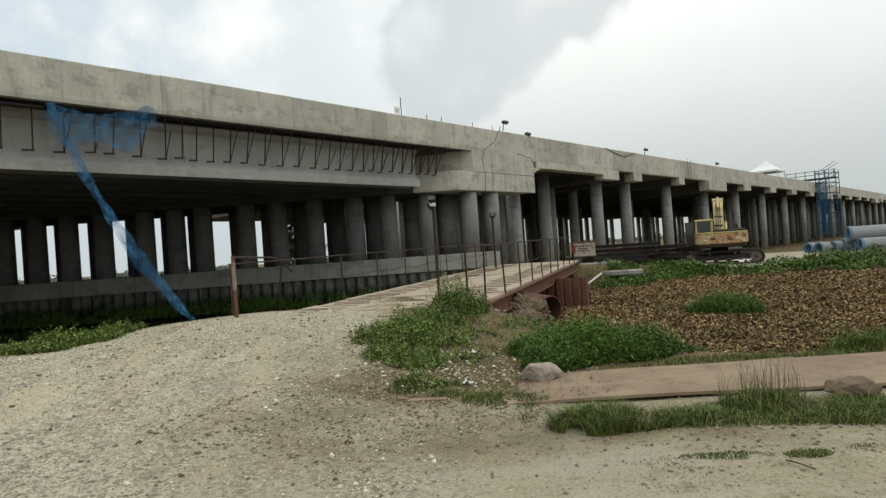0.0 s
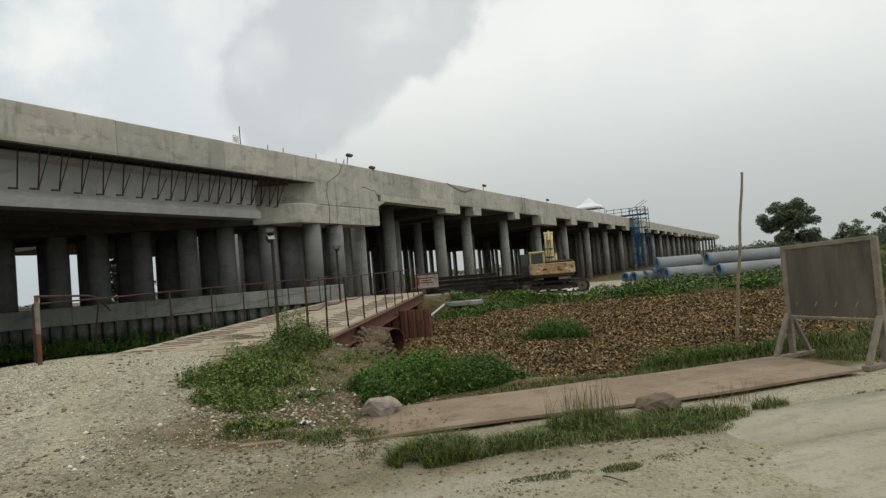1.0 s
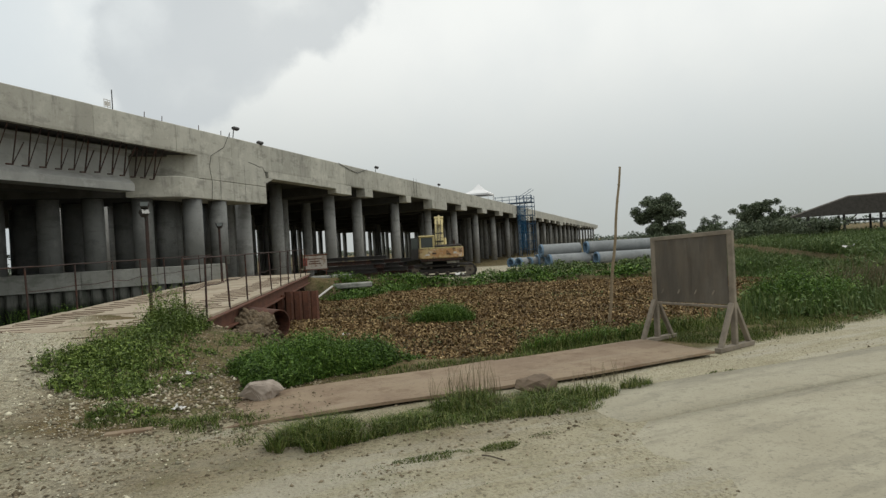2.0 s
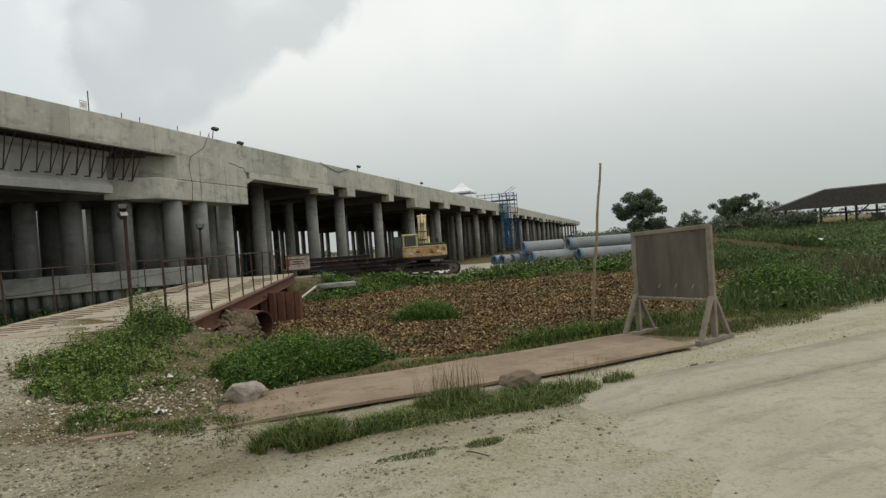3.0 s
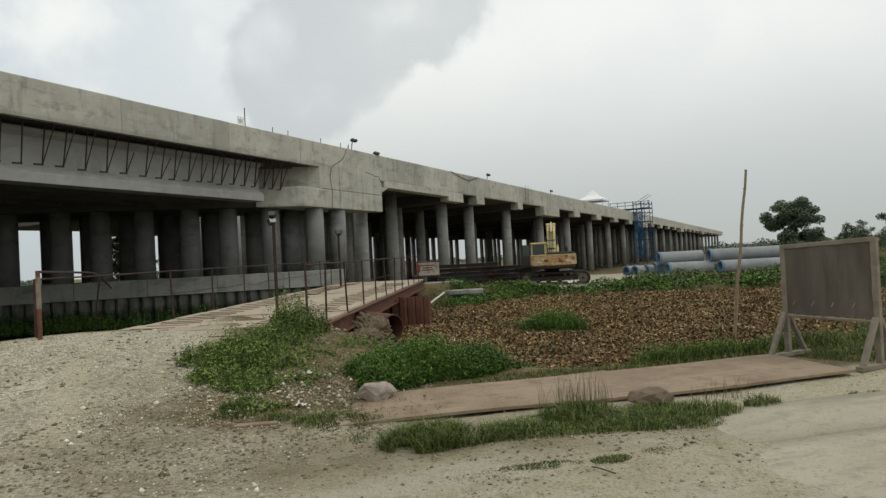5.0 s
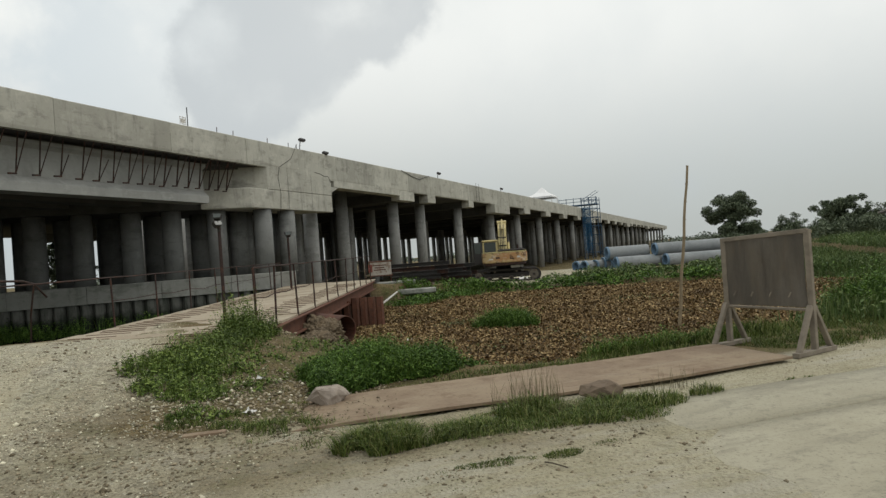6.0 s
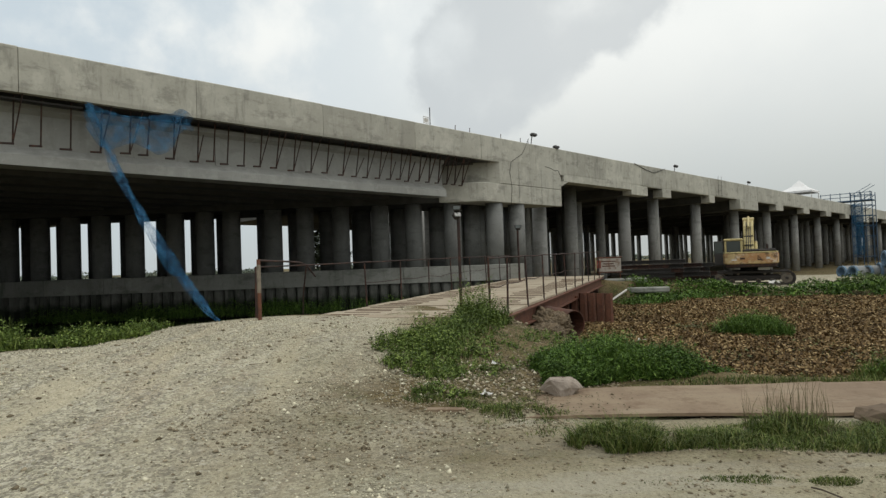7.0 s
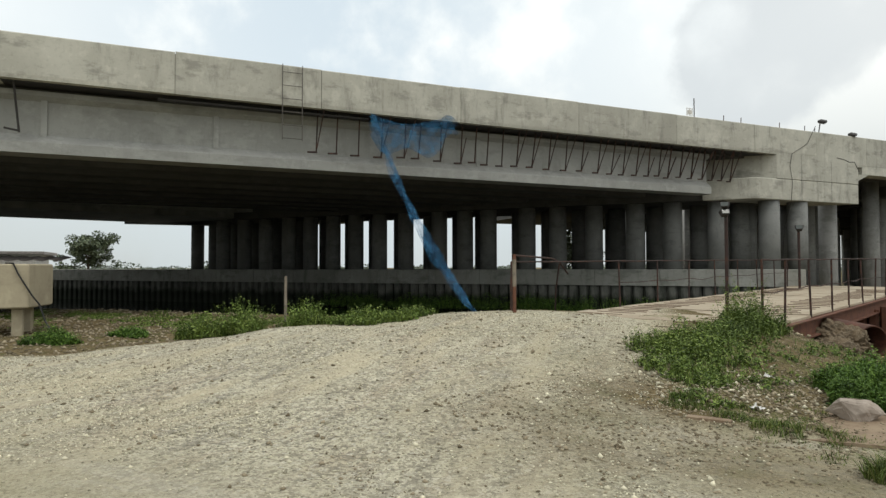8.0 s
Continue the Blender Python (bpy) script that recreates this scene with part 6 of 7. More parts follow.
for gx_, gy_, gl, gh_ in ((-4.55, 4.95, 0.2, 0.12), (-4.3, 5.1, 0.16, 0.07), (-4.05, 5.02, 0.3, 0.16), (-3.75, 5.2, 0.28, 0.15), (-3.5, 5.38, 0.2, 0.1), (-4.8, 5.3, 0.14, 0.08), (-4.2, 5.6, 0.15, 0.05)):
    grass_spot(gx_, gy_, gl, gl * 0.6, gh_, int(1500 * gl), 0.6, lean=1.2)
grass_spot(-5.05, 4.85, 0.28, 0.13, 0.10, 450)
grass_spot(-1.58, 4.57, 0.34, 0.09, 0.045, 1000)
grass_spot(-1.13, 4.9, 0.17, 0.08, 0.05, 700)
grass_spot(-0.85, 5.2, 0.16, 0.05, 0.03, 260)
grass_spot(-1.9, 4.2, 0.4, 0.1, 0.025, 350)
grass_spot(0.82, 7.73, 0.24, 0.08, 0.06, 500)
for _ in range(26):
    grass_spot(rg.uniform(-5, -1.0), rg.uniform(3.0, 4.6), 0.14, 0.07, 0.022, 60)
# fringe along the plate and round the trestles
for s_ in np.arange(3.0, 7.2, 0.35):
    p = Vector((-4.76, 4.61, 0)) + P_DIR * s_ + P_UP * 1.18
    grass_spot(p.x, p.y, 0.35, 0.18, 0.12, 260)
for _ in range(150):
    f_, g_ = rg.uniform(0, 1), rg.uniform(0.1, 2.6)
    cx, cy = 1.35 + 3.2 * f_ - 0.745 * g_, 9.55 + 3.6 * f_ + 0.667 * g_
    grass_spot(cx, cy, 0.4, 0.25, 0.05 + 0.05 * g_, 170, rg.uniform(0, 3))
grass_spot(0.55, 10.15, 0.7, 0.3, 0.13, 1500, -0.6)
grass_spot(1.2, 10.3, 0.7, 0.4, 0.12, 1200, 0.3)
grass_spot(2.2, 10.9, 0.9, 0.5, 0.12, 1500, 0.6)
grass_spot(-0.6, 11.9, 0.8, 0.5, 0.35, 2600, 0.6)
grass_spot(0.2, 12.5, 0.8, 0.5, 0.3, 2200, 0.6)
grass_spot(-1.6, 11.3, 0.7, 0.4, 0.26, 1500, 0.6)
grass_spot(1.2, 12.2, 0.9, 0.6, 0.25, 2000, 0.6)
for f_ in np.linspace(0, 1, 9):
    grass_spot(-1.5 + 2.1 * f_, 9.25 + 1.9 * f_, 0.42, 0.3, 0.3 + 0.06 * math.sin(f_ * 20), 800, 0.7, 0.006, 0.7)
for f_ in range(70):
    grass_spot(rg.uniform(-5.6, -3.2), rg.uniform(4.6, 6.4), 0.12, 0.09, rg.uniform(0.03, 0.09), 34, 0.7, 0.004, 1.1)
from_arrays("grass", *join(*gs), M_GRASS, "green tufts of grass along the roadside and bank", "grass")

fringe = []
for f_ in np.linspace(0, 1, 8):
    cx, cy = -1.5 + 1.75 * f_, 9.35 + 1.7 * f_
    fringe.append(sprigs(cx, cy, 0.32, 0.28, 0.34 + 0.1 * math.sin(f_ * 17), 0.7, 150, 9, 0.022, rg, 3.0))
    fringe.append(blade_arrays(heap(cx, cy, 0.36, 0.3, 0.08, 0.7, 420, rg), 0.26, 0.005, rg, 0.8))
from_arrays("bank_fringe", *join(*fringe), M_VINE, "thick green growth along the canal edge of the plates", "grass")

clump = join(sprigs(-5.8, 18.2, 0.85, 0.65, 0.72, 0.2, 700, 10, 0.03, rg, 3.0), blade_arrays(heap(-5.8, 18.2, 0.85, 0.65, 0.3, 0.2, 2600, rg), 0.35, 0.007, rg, 0.8))
from_arrays("reed_clump", *clump, M_VINE, "bright green clump of reeds growing out of the brown water plants", "reeds", "thing")

# dry seed stalks and litter of straw
gs = []
grass_spot(-1.7, 6.1, 0.42, 0.12, 0.56, 170, 0.69, 0.0032, 0.25)
grass_spot(-0.5, 7.1, 0.35, 0.12, 0.36, 40, 0.69, 0.003, 0.2)
grass_spot(-1.35, 6.0, 0.25, 0.12, 0.13, 700, 0.69, 0.004, 0.9)
grass_spot(-5.2, 7.2, 0.8, 0.5, 0.05, 700, 0.69, 0.004, 1.2)
grass_spot(4.6, 15.2, 1.6, 0.9, 0.95, 2600, 0.5, 0.008, 0.35)
grass_spot(6.2, 16.5, 1.6, 1.2, 0.9, 2400, 0.5, 0.008, 0.35)
from_arrays("dry_stalks", *join(*gs), M_DRYGRASS, "dry straw-coloured grass stalks with seed heads", "dry grass")

# withered water hyacinth over the pond
n = 430000
xy = np.column_stack([rg.uniform(-14.5, 8, n), rg.uniform(10, 36, n)])
xy = xy[rg.uniform(0, 1, n) < np.clip(1.25 - (xy[:, 1] - 11) / 30, 0.35, 1)]
w_edge = (xy[:, 0] - B0.x) * -B_LEFT.x + (xy[:, 1] - B0.y) * -B_LEFT.y
ok = (canal_depth(xy[:, 0], xy[:, 1]) > -0.25 + 0.25 * wavy(xy[:, 0], xy[:, 1], 2.0, 3)) & (w_edge > 0.15)
xy = xy[ok]
zl = WATER_Z + 0.05 + 0.06 * wavy(xy[:, 0], xy[:, 1], 1.6, 14) + rg.uniform(-0.03, 0.12, len(xy))
dist = np.hypot(xy[:, 0], xy[:, 1])
green = (wavy(xy[:, 0], xy[:, 1], 0.8, 44) + rg.normal(0, 0.5, len(xy))) > 1.25
pts = np.column_stack([xy, zl])
sizes = 0.028 + 0.0013 * dist
va = leaf_arrays(pts[~green], sizes[~green], rg, 0.75, 1.7)
from_arrays("water_hyacinth", *va, M_HYA, "brown withered water hyacinth carpet over the canal", "water plants")
vb = leaf_arrays(pts[green], sizes[green], rg, 0.75, 1.7)
from_arrays("green_hyacinth", *vb, M_HYAG, "patches of still green floating water hyacinth", "water plants")
mat_pts = [(x, y) for x, y in CANAL[5:19]]
mb = bmesh.new()
mb.faces.new([mb.verts.new((x, y, WATER_Z + 0.012)) for x, y in mat_pts + [(-12.2, 20.0), (-9.4, 13.4)]])
bmesh.ops.triangulate(mb, faces=mb.faces[:])
bmesh.ops.recalc_face_normals(mb, faces=mb.faces[:])
tagged(part("rotting_mat", mb, plain("rotting_plant_mat", (0.05, 0.033, 0.02), 0.95, vary=0.5)), "dark rotting plant mat floating on the canal", "water plants", kind="stuff")


# low shrubs along the far bank and the near canal edge
def shrub_band(name, pts_, spread, h, n, leaf, mat, label, blades=0.35):
    out = []
    for (ax, ay), (bx, by) in zip(pts_, pts_[1:]):
        ln_ = math.hypot(bx - ax, by - ay)
        for _ in range(max(1, int(ln_ * n))):
            f = rg.uniform()
            cx, cy = ax + (bx - ax) * f + rg.normal(0, spread), ay + (by - ay) * f + rg.normal(0, spread)
            hh = h * rg.uniform(0.5, 1.25)
            out.append(leaf_arrays(heap(cx, cy, rg.uniform(0.5, 1.1), rg.uniform(0.4, 0.8), hh, rg.uniform(0, 3), 170, rg), leaf, rg, 0.7, 1.8))
            out.append(blade_arrays(heap(cx, cy, 0.8, 0.6, hh * 0.4, 0, 60, rg), hh * 0.8, leaf * 0.14, rg, 0.5))
    return from_arrays(name, *join(*out), mat, label, "shrubs")


shrub_band("bank_shrubs", [(-13.6, 26.0), (-13.3, 28.2), (-12.6, 30.2), (-12.0, 32.2)], 0.3, 0.42, 6.0, 0.07, M_VINE, "low green shrubs along the far canal bank")
shrub_band("bank_shrubs", [(-12.6, 32.0), (-8.4, 33.9), (-2, 35.4), (2.0, 35.4), (6.8, 32)], 0.45, 0.42, 3.0, 0.085, M_VINE, "low green shrubs along the far canal bank")
shrub_band("bank_shrubs", [(-9.5, 38.5), (-3, 41.5), (4, 42)], 1.3, 0.55, 2.6, 0.11, M_FIELD, "low green shrubs in front of the concrete pipes")
for cx, cy, lx, ly, top in ((-12.65, 0.4, 0.4, 0.4, 0.7), (-12.8, 1.15, 0.45, 0.45, 0.76), (-12.65, 2.4, 0.5, 0.5, 0.8), (-11.75, 3.25, 0.5, 0.4, 0.72), (-11.65, 4.05, 0.55, 0.4, 0.75), (-14.9, -2.3, 0.45, 0.35, 0.26), (-15.6, -0.9, 0.35, 0.3, 0.2)):
    h = top + 0.04 - gz(cx, cy)
    bush_v = join(sprigs(cx, cy, lx, ly, h, 1.2, 420, 9, 0.034, rg, 2.0), blade_arrays(heap(cx, cy, lx * 1.1, ly * 1.1, 0.05, 1.2, 500, rg), h * 0.5, 0.006, rg, 0.7))
    from_arrays("bush", *bush_v, M_VINE if cx < -14 else M_WEED, "leafy green bush at the edge of the gravel shoulder", "bush", "thing")
low = []
for _ in range(70):
    s_ = rg.uniform(0, 1)
    low.append(sprigs(-15.0 - 9 * s_ + rg.normal(0, 1.0), 4.5 - 9 * s_ + rg.normal(0, 1.6), 0.5, 0.4, 0.14, 0, 60, 6, 0.03, rg, 2.0))
from_arrays("low_weeds", *join(*low), M_WEED, "low weeds scattered over the earth bank", "weeds")
shrub_band("wall_weeds", [tuple(along(1, -0.35, 0).xy), tuple(along(10, -0.35, 0).xy), tuple(along(22, -0.35, 0).xy)], 0.4, 0.7, 3.6, 0.05, M_VINE, "weeds growing at the foot of the canal wall")

# wild field to the side
out_g, out_d = [], []
for i_ in range(1400):
    cy = 13.0 + 50 * rg.uniform() ** 1.5
    cx = rg.uniform(2.0, 44) * (0.25 + cy / 45)
    if i_ > 1050:
        cx, cy = rg.uniform(2.5, 12), rg.uniform(14, 36)
    cx = cx + (cy < 16) * 0.8
    if canal_depth(np.array([cx]), np.array([cy]))[0] > -0.8 or (cy - 13) < (cx - 3) * 0.35:
        continue
    far_ = cy / 40
    hh = rg.uniform(0.25, 0.62) * (0.8 + 0.3 * min(far_, 1.3))
    lf = 0.05 + 0.06 * far_
    tgt = out_g
    tgt.append(leaf_arrays(heap(cx, cy, 1.3 + far_, 0.9 + 0.6 * far_, hh, rg.uniform(0, 3), 170, rg), lf * 0.6, rg, 0.9, 2.4))
    tgt.append(blade_arrays(heap(cx, cy, 1.5 + far_, 1.1 + far_, hh * 0.5, 0, 330, rg), hh * 0.8, lf * 0.11, rg, 0.5))
from_arrays("field_growth", *join(*out_g), M_FIELD, "rank green grass and shrubs covering the open field", "field growth")
bush_v = join(sprigs(2.9, 13.6, 1.05, 0.8, 0.85, 0.5, 1500, 11, 0.035, rg, 2.2), blade_arrays(heap(2.9, 13.6, 1.1, 0.9, 0.3, 0.5, 2500, rg), 0.4, 0.006, rg, 0.7))
from_arrays("bush", *bush_v, M_VINE, "dark green leafy bush at the edge of the field", "bush", "thing")
shrub_band("field_bush", [(5.6, 18.5), (8.6, 20.4)], 0.5, 0.85, 3.0, 0.05, M_VINE, "dark green leafy bush at the edge of the field")
shrub_band("field_bush", [(4.6, 14.9), (6.6, 16.6)], 0.3, 0.95, 3.0, 0.05, M_FIELD, "tall green bush among dry grass in the field")


def tree(x, y, z, h, w, seed, mat, label, leaf=0.3, n=2600, trunk=0.3, low=0.25):
    r = np.random.default_rng(seed)
    t = thing("tree", label, "tree", x, y, z)
    bm = bmesh.new()
    add_rod(bm, (0, 0, -0.5), (0.1, 0.05, h * 0.45), trunk, trunk * 0.6, 8)
    tips = []
    for k in range(11):
        a = k * 2.4 + r.uniform(-0.4, 0.4)
        s0 = h * r.uniform(low, 0.4)
        e = Vector((math.cos(a) * w * r.uniform(0.25, 0.85), math.sin(a) * w * r.uniform(0.25, 0.85), h * r.uniform(0.16, 0.92)))
        m_ = Vector((e.x * 0.4, e.y * 0.4, s0 + (e.z - s0) * 0.6))
        add_rod(bm, (0.05, 0.03, s0), m_, trunk * 0.4, trunk * 0.28, 6)
        add_rod(bm, m_, e, trunk * 0.28, trunk * 0.08, 6)
        tips.append(e)
        tips.append(m_ * 0.35 + e * 0.65)
    part("trunk", bm, M_BARK, t)
    cs = []
    for e in tips:
        for _ in range(4):
            c = np.array(e) + r.normal(size=3) * (w * 0.33, w * 0.33, h * 0.10)
            k = max(4, n // (len(tips) * 4))
            d = r.normal(size=(k, 3))
            d = unit(d) * (r.uniform(0, 1, k) ** 0.45)[:, None] * (w * 0.26, w * 0.26, h * 0.10)
            cs.append(c + d)
    c = np.concatenate(cs)
    c[:, 2] = np.maximum(c[:, 2], h * 0.12)
    v, q = leaf_arrays(c, leaf, r, 0.8, 1.6)
    from_arrays("crown", v, q, mat, "", "", parent=t)
    return t


tree(2.9, 90, 0.3, 6.0, 3.0, 5, M_TREE, "broad dark green tree beyond the viaduct end", 0.15, 36000, low=0.06)
tree(16.2, 99, 0.3, 5.1, 2.7, 6, M_TREE, "rounded dark green tree beyond the field", 0.15, 26000, low=0.05)
tree(19.6, 97, 0.3, 3.9, 2.1, 7, M_TREE, "rounded dark green tree beyond the field", 0.14, 8000, low=0.06)
tree(9.6, 96, 0.3, 3.1, 1.9, 8, M_TREE, "low dark green tree beyond the field", 0.14, 7000, low=0.06)
tree(12.6, 51.5, 0.4, 1.55, 1.5, 9, M_TREE, "dark green shrub tree beside the open shed", 0.08, 6000, 0.1, 0.06)
tree(-149, -15.8, 0, 8.2, 5.0, 15, M_TREE, "lone dark tree far across the canal", 0.32, 9000, low=0.1)
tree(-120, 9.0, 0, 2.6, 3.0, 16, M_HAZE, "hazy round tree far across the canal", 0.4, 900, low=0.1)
tree(-62, 44, -0.3, 6.0, 2.6, 17, M_TREE, "green tree standing behind the viaduct columns", 0.3, 1800)
shrub_band("field_hedge", [(-1.5, 86), (8, 84), (21, 88)], 1.5, 1.9, 4.0, 0.17, M_TREE, "dark hedge along the far edge of the field")

# low woods along the horizon, with haze put into the leaf colour
fw = []
for _ in range(520):
    a = rg.uniform(0, 2 * math.pi)
    d = rg.uniform(260, 420)
    cx, cy = math.sin(a) * d, math.cos(a) * d
    fw.append(leaf_arrays(heap(cx, cy, rg.uniform(5, 13), 4, rg.uniform(1.6, 4.2), rg.uniform(0, 3), 150, rg), 0.7, rg, 0.7, 1.5))
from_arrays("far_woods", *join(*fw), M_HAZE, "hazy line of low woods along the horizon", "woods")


# ---------------------------------------------------------------- stones and litter
def stone_arrays(c, size, r):
    n = len(c)
    base = np.array([[1, 0, 0], [0, 1, 0], [-1, 0, 0], [0, -1, 0], [0, 0, 0.7], [0, 0, -0.5]], float)
    j = base[None] * r.uniform(0.6, 1.25, (n, 6, 1)) + r.normal(0, 0.13, (n, 6, 3))
    a = r.uniform(0, 6.283, n)
    rot = np.zeros((n, 3, 3))
    rot[:, 0, 0], rot[:, 0, 1], rot[:, 1, 0], rot[:, 1, 1], rot[:, 2, 2] = np.cos(a), -np.sin(a), np.sin(a), np.cos(a), 1
    v = np.einsum("nij,nkj->nki", rot, j) * np.asarray(size)[:, None, None] + c[:, None]
    f = np.array([[0, 1, 4], [1, 2, 4], [2, 3, 4], [3, 0, 4], [1, 0, 5], [2, 1, 5], [3, 2, 5], [0, 3, 5]])
    return v.reshape(-1, 3), (np.arange(n)[:, None, None] * 6 + f[None]).reshape(-1, 3)


n = 210000
xy = np.column_stack([rg.uniform(-16, 0, n), rg.uniform(-4, 11, n)])
gc = gravel_cover(xy[:, 0], xy[:, 1])
dist = np.hypot(xy[:, 0], xy[:, 1])
bands = 0.18 + 0.82 * step(-0.15, 0.45, wavy(0.69 * xy[:, 0] + 0.72 * xy[:, 1], 2.2 * (0.72 * xy[:, 0] - 0.69 * xy[:, 1]), 0.55, 67) + 0.5 * wavy(xy[:, 0], xy[:, 1], 2.3, 68))
xy = xy[(rg.uniform(0, 1, n) < bands * gc * np.clip(1.3 - dist / 16, 0.2, 1)) & (dist > 1.9)]
sz = rg.uniform(0.006, 0.015, len(xy)) + (rg.uniform(0, 1, len(xy)) > 0.955) * rg.uniform(0.006, 0.024, len(xy))
from_arrays("gravel_stones", *stone_arrays(on_ground(xy, 0.003), sz, rg), M_STONE, "loose pale crushed stone on the ramp", "gravel")
n = 2600
xy = np.column_stack([rg.uniform(-15, -1, n), rg.uniform(-4, 10, n)])
xy = xy[(gravel_cover(xy[:, 0], xy[:, 1]) > 0.5) & (np.hypot(xy[:, 0], xy[:, 1]) > 2.4)]
from_arrays("loose_stones", *stone_arrays(on_ground(xy, 0.006), 0.012 + 0.028 * rg.uniform(0, 1, len(xy)) ** 3, rg), M_SOILSTONE, "dark loose stones scattered over the pale gravel", "stones")
n = 60000
xy = np.column_stack([rg.uniform(-9, 4.5, n), rg.uniform(1.0, 10, n)])
v_ = 0.61 * xy[:, 0] + 0.79 * xy[:, 1]
xy = xy[(rg.uniform(0, 1, n) < 0.10 + 0.75 * (wavy(xy[:, 0], xy[:, 1], 2.2, 61) > 0.75)) & (np.hypot(xy[:, 0], xy[:, 1]) > 2.0)]
from_arrays("road_grit", *stone_arrays(on_ground(xy, 0.002), rg.uniform(0.004, 0.011, len(xy)) + (rg.uniform(0, 1, len(xy)) > 0.93) * rg.uniform(0.004, 0.014, len(xy)), rg), M_SOILSTONE, "scattered grit and pebbles on the dusty road", "grit")
n = 2600
xy = np.column_stack([rg.normal(-4.9, 0.8, n), rg.normal(5.9, 0.8, n)])
from_arrays("bank_rubble", *stone_arrays(on_ground(xy, 0.004), rg.uniform(0.008, 0.03, n) * rg.uniform(0.5, 1.4, n), rg), M_SOILSTONE, "broken rubble and soil clods on the bank", "rubble")
n = 190
xy = np.column_stack([rg.normal(-5.2, 0.75, n), rg.normal(6.0, 0.7, n)])
from_arrays("pale_stones", *stone_arrays(on_ground(xy, 0.008), rg.uniform(0.012, 0.04, n), rg), M_STONE, "pale broken stones lying among the weeds", "stones")
n = 9000
xy = np.column_stack([rg.uniform(-7.5, -3.3, n), rg.uniform(4.4, 9.6, n)])
v_ = 0.61 * xy[:, 0] + 0.79 * xy[:, 1]
u_ = -0.79 * xy[:, 0] + 0.61 * xy[:, 1]
xy = xy[(v_ > 0.2) & (u_ > 5.6) & (rg.uniform(0, 1, n) < 0.25 + 0.6 * (wavy(xy[:, 0], xy[:, 1], 2.6, 71) > 0.2))]
from_arrays("soil_clods", *stone_arrays(on_ground(xy, 0.002), rg.uniform(0.006, 0.026, len(xy)) * rg.uniform(0.5, 1.2, len(xy)), rg), M_SOILSTONE, "loose soil clods and pebbles on the weedy bank", "clods")
n = 900
xy = np.column_stack([rg.uniform(-4.6, -2.6, n), rg.uniform(4.9, 7.2, n)])
sp_ = (xy[:, 0] + 3.5) * 0.8 + (xy[:, 1] - 5.3) * 0.6
wp_ = (xy[:, 0] + 3.4) * -0.55 + (xy[:, 1] - 5.28) * 0.835
xy = xy[(wp_ > 0.06) & (wp_ < 0.95) & (rg.uniform(0, 1, n) < np.clip(0.75 - sp_ * 0.8, 0, 1))]
from_arrays("plate_grit", *stone_arrays(np.column_stack([xy, np.maximum(ground_z(xy[:, 0], xy[:, 1]), 0.072 - 0.05 * (1 - step(-0.9, 0.3, (xy[:, 0] + 3.5) * 0.8 + (xy[:, 1] - 5.3) * 0.6)))]), rg.uniform(0.006, 0.02, len(xy)), rg), M_SOILSTONE, "soil crumbs washed over the steel plate", "grit")
n = 6000
xy = np.column_stack([rg.uniform(-26, -13, n), rg.uniform(-9, 3, n)])
xy = xy[(canal_depth(xy[:, 0], xy[:, 1]) < -0.2) & (gravel_cover(xy[:, 0], xy[:, 1]) < 0.2)]
from_arrays("shore_rubble", *stone_arrays(on_ground(xy, 0.01), rg.uniform(0.02, 0.09, len(xy)) ** 1.15, rg), M_SOILSTONE, "broken rubble scattered on the earth shore", "rubble")
n = 3600
xy = np.column_stack([rg.uniform(-6.2, 0.3, n), rg.uniform(2.4, 5.6, n)])
xy = xy[rg.uniform(0, 1, n) < np.exp(-((((xy[:, 0] + 3.4) * -0.55 + (xy[:, 1] - 5.28) * 0.835 + 0.6) / 0.9) ** 2))]
from_arrays("verge_clods", *stone_arrays(on_ground(xy, 0.003), rg.uniform(0.007, 0.024, len(xy)), rg), M_SOILSTONE, "dry soil clods and stones along the road verge", "clods")
n = 1500
xy = np.column_stack([rg.normal(-7.8, 0.5, n), rg.normal(11.4, 0.7, n)])
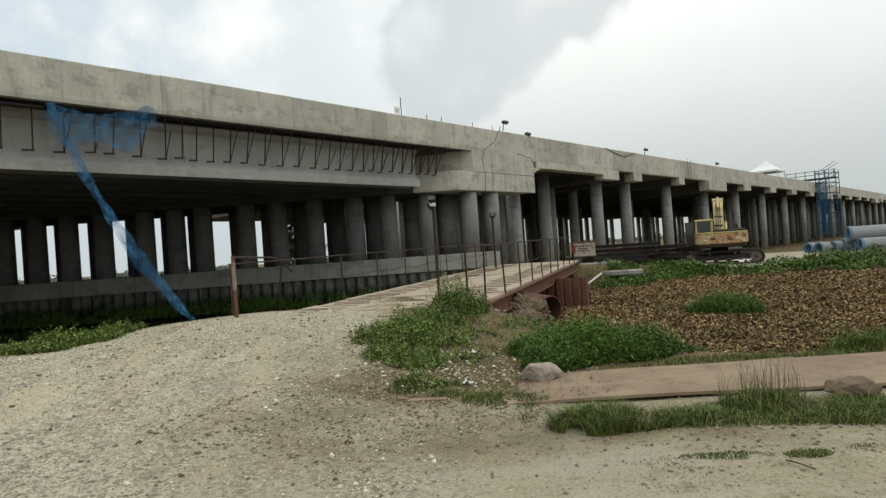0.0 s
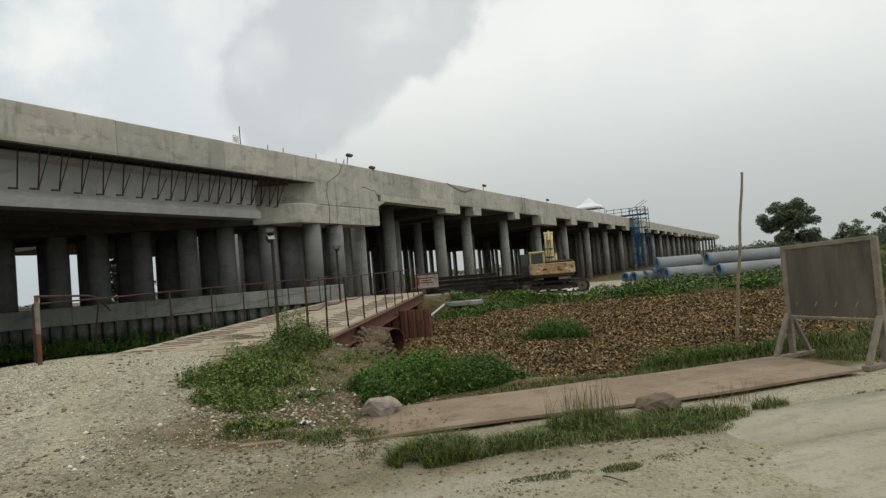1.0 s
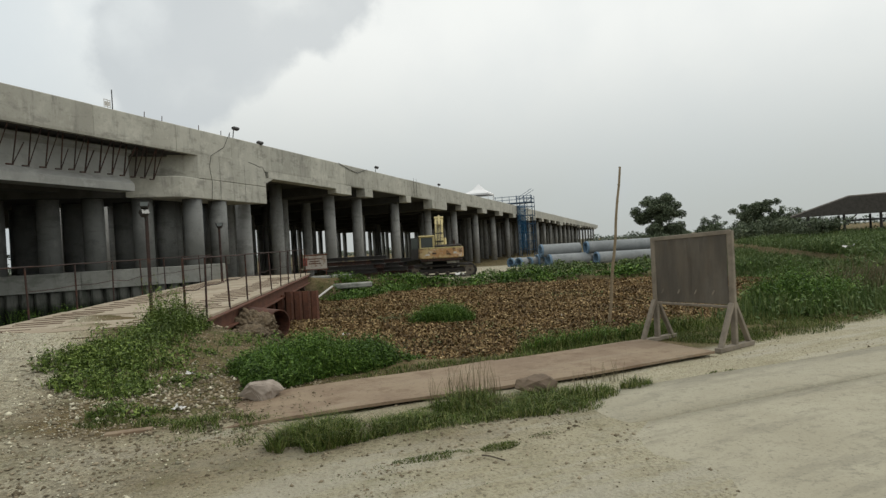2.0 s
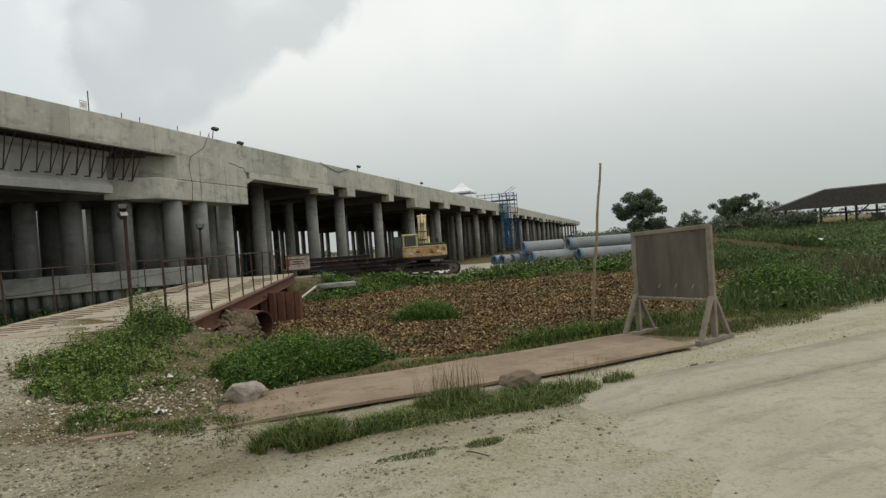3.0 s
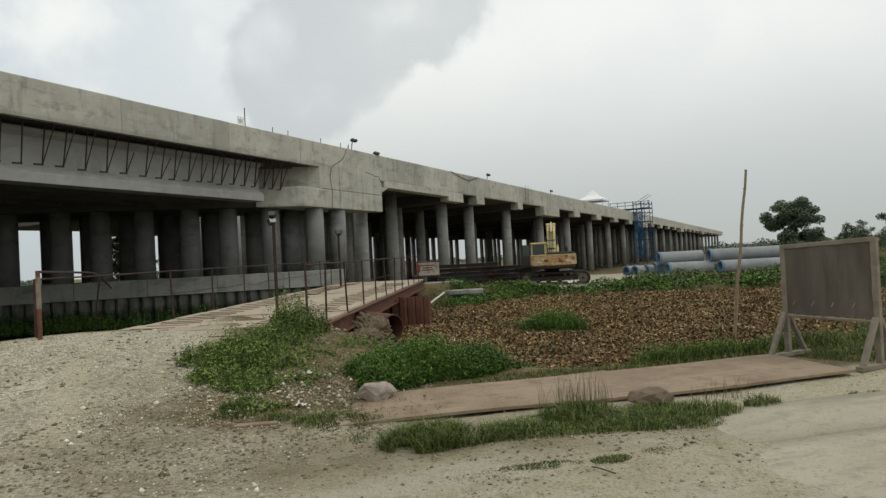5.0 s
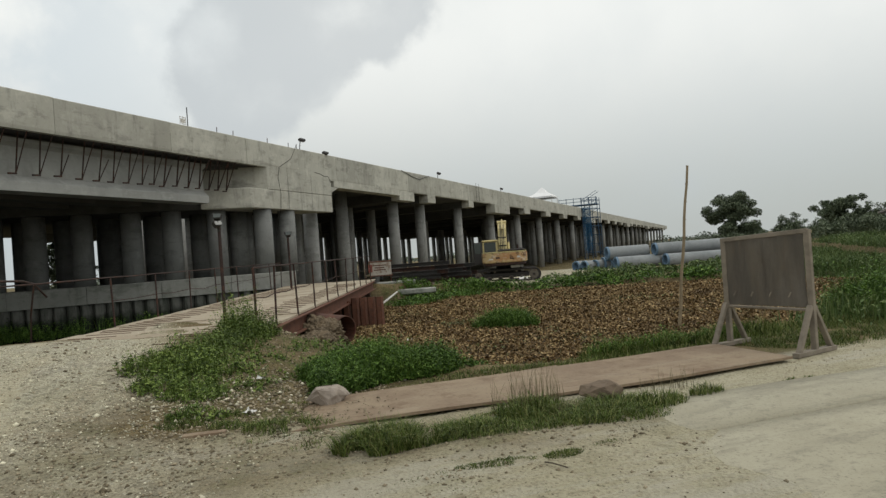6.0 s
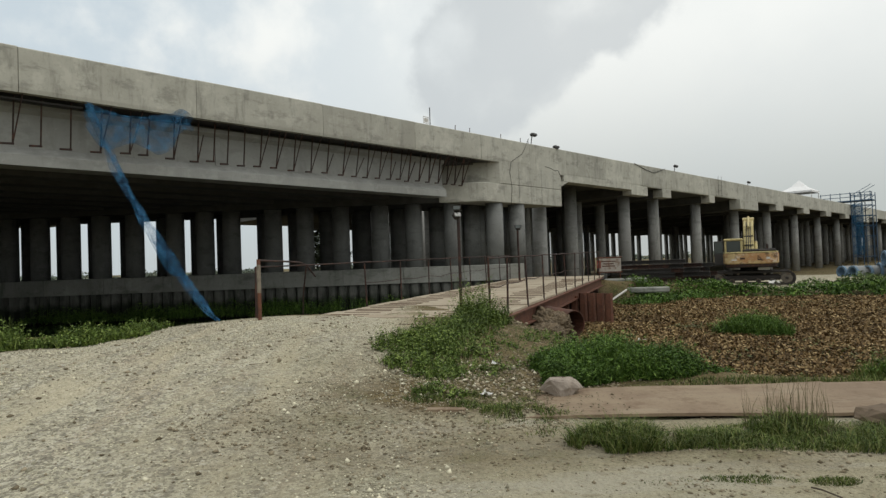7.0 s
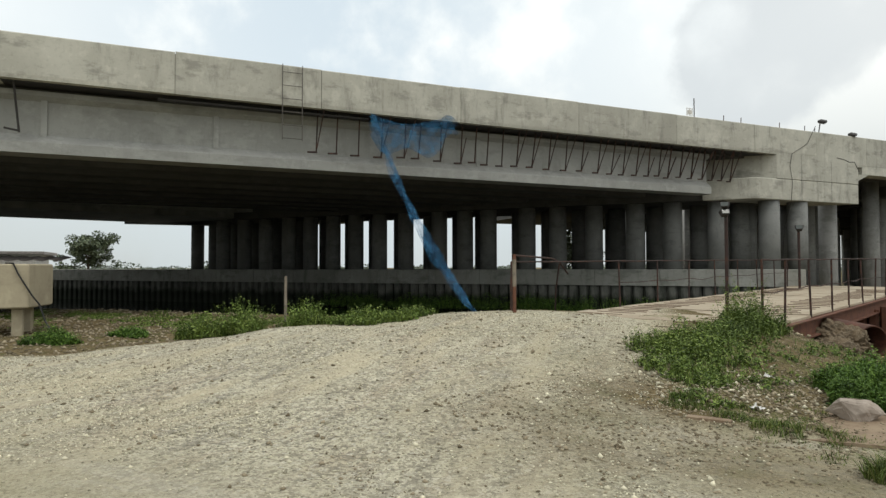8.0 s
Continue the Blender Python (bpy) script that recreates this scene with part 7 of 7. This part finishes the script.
from_arrays("spoil_heap", *stone_arrays(on_ground(xy, 0.02) + rg.normal(0, 0.03, (n, 3)), rg.uniform(0.02, 0.07, n), rg), M_SOILSTONE, "brown spoil clods heaped beside the pipe", "spoil")

for x, y, z, s_, lab in ((-3.28, 11.2, WATER_Z + 0.14, 0.09, "crumpled pale litter on the brown water plants"), (-9.7, 21.0, WATER_Z + 0.14, 0.12, "crumpled pale litter on the brown water plants"), (-2.3, 18.5, WATER_Z + 0.14, 0.10, "crumpled pale litter on the brown water plants"), (-5.4, 6.5, None, 0.07, "scrap of pale litter on the bank"), (-0.2, 11.6, None, 0.13, "scrap of pale litter on the bank"), (-4.6, 5.35, None, 0.08, "scrap of pale litter on the bank"), (5.2, 18.7, 1.0, 0.16, "pale litter caught in the field growth"), (-9.6, 33.4, 0.0, 0.3, "pale litter caught in the bank growth"), (-7.6, 15.2, WATER_Z + 0.15, 0.15, "crumpled pale litter on the brown water plants")):
    base = np.array([x, y, gz(x, y) + 0.02 if z is None else z - 0.03])
    gi = np.arange(5)
    ga, gb = np.meshgrid(gi, gi)
    v = np.stack([(ga - 2) * 0.45, (gb - 2) * 0.35, np.zeros_like(ga, float)], -1).reshape(-1, 3) + rg.normal(0, 0.16, (25, 3))
    v[:, 2] = np.abs(v[:, 2]) * 2.2
    ii = np.arange(25).reshape(5, 5)
    q = np.stack([ii[:-1, :-1], ii[:-1, 1:], ii[1:, 1:], ii[1:, :-1]], -1).reshape(-1, 4)
    from_arrays("litter", v * s_ * 0.8 + base, q, M_LITTER, lab, "litter", "thing")
crate = tagged(part("crate", box(-0.3, 0.3, -0.2, 0.2, 0, 0.22, 0.02), M_WHITE), "white plastic crate lying in the bank grass", "crate")
crate.matrix_world = pose(1.35, 14.0, gz(1.35, 14.0) - 0.02, 4, 0, -10)
tw1 = tagged(part("twig", add_path(bmesh.new(), [(-1.22, 4.66, gz(-1.22, 4.66) + 0.012), (-1.14, 4.58, gz(-1.14, 4.58) + 0.03), (-1.02, 4.55, gz(-1.02, 4.55) + 0.012)], 0.006), M_BARK), "short dead twig lying on the dusty road", "twig")
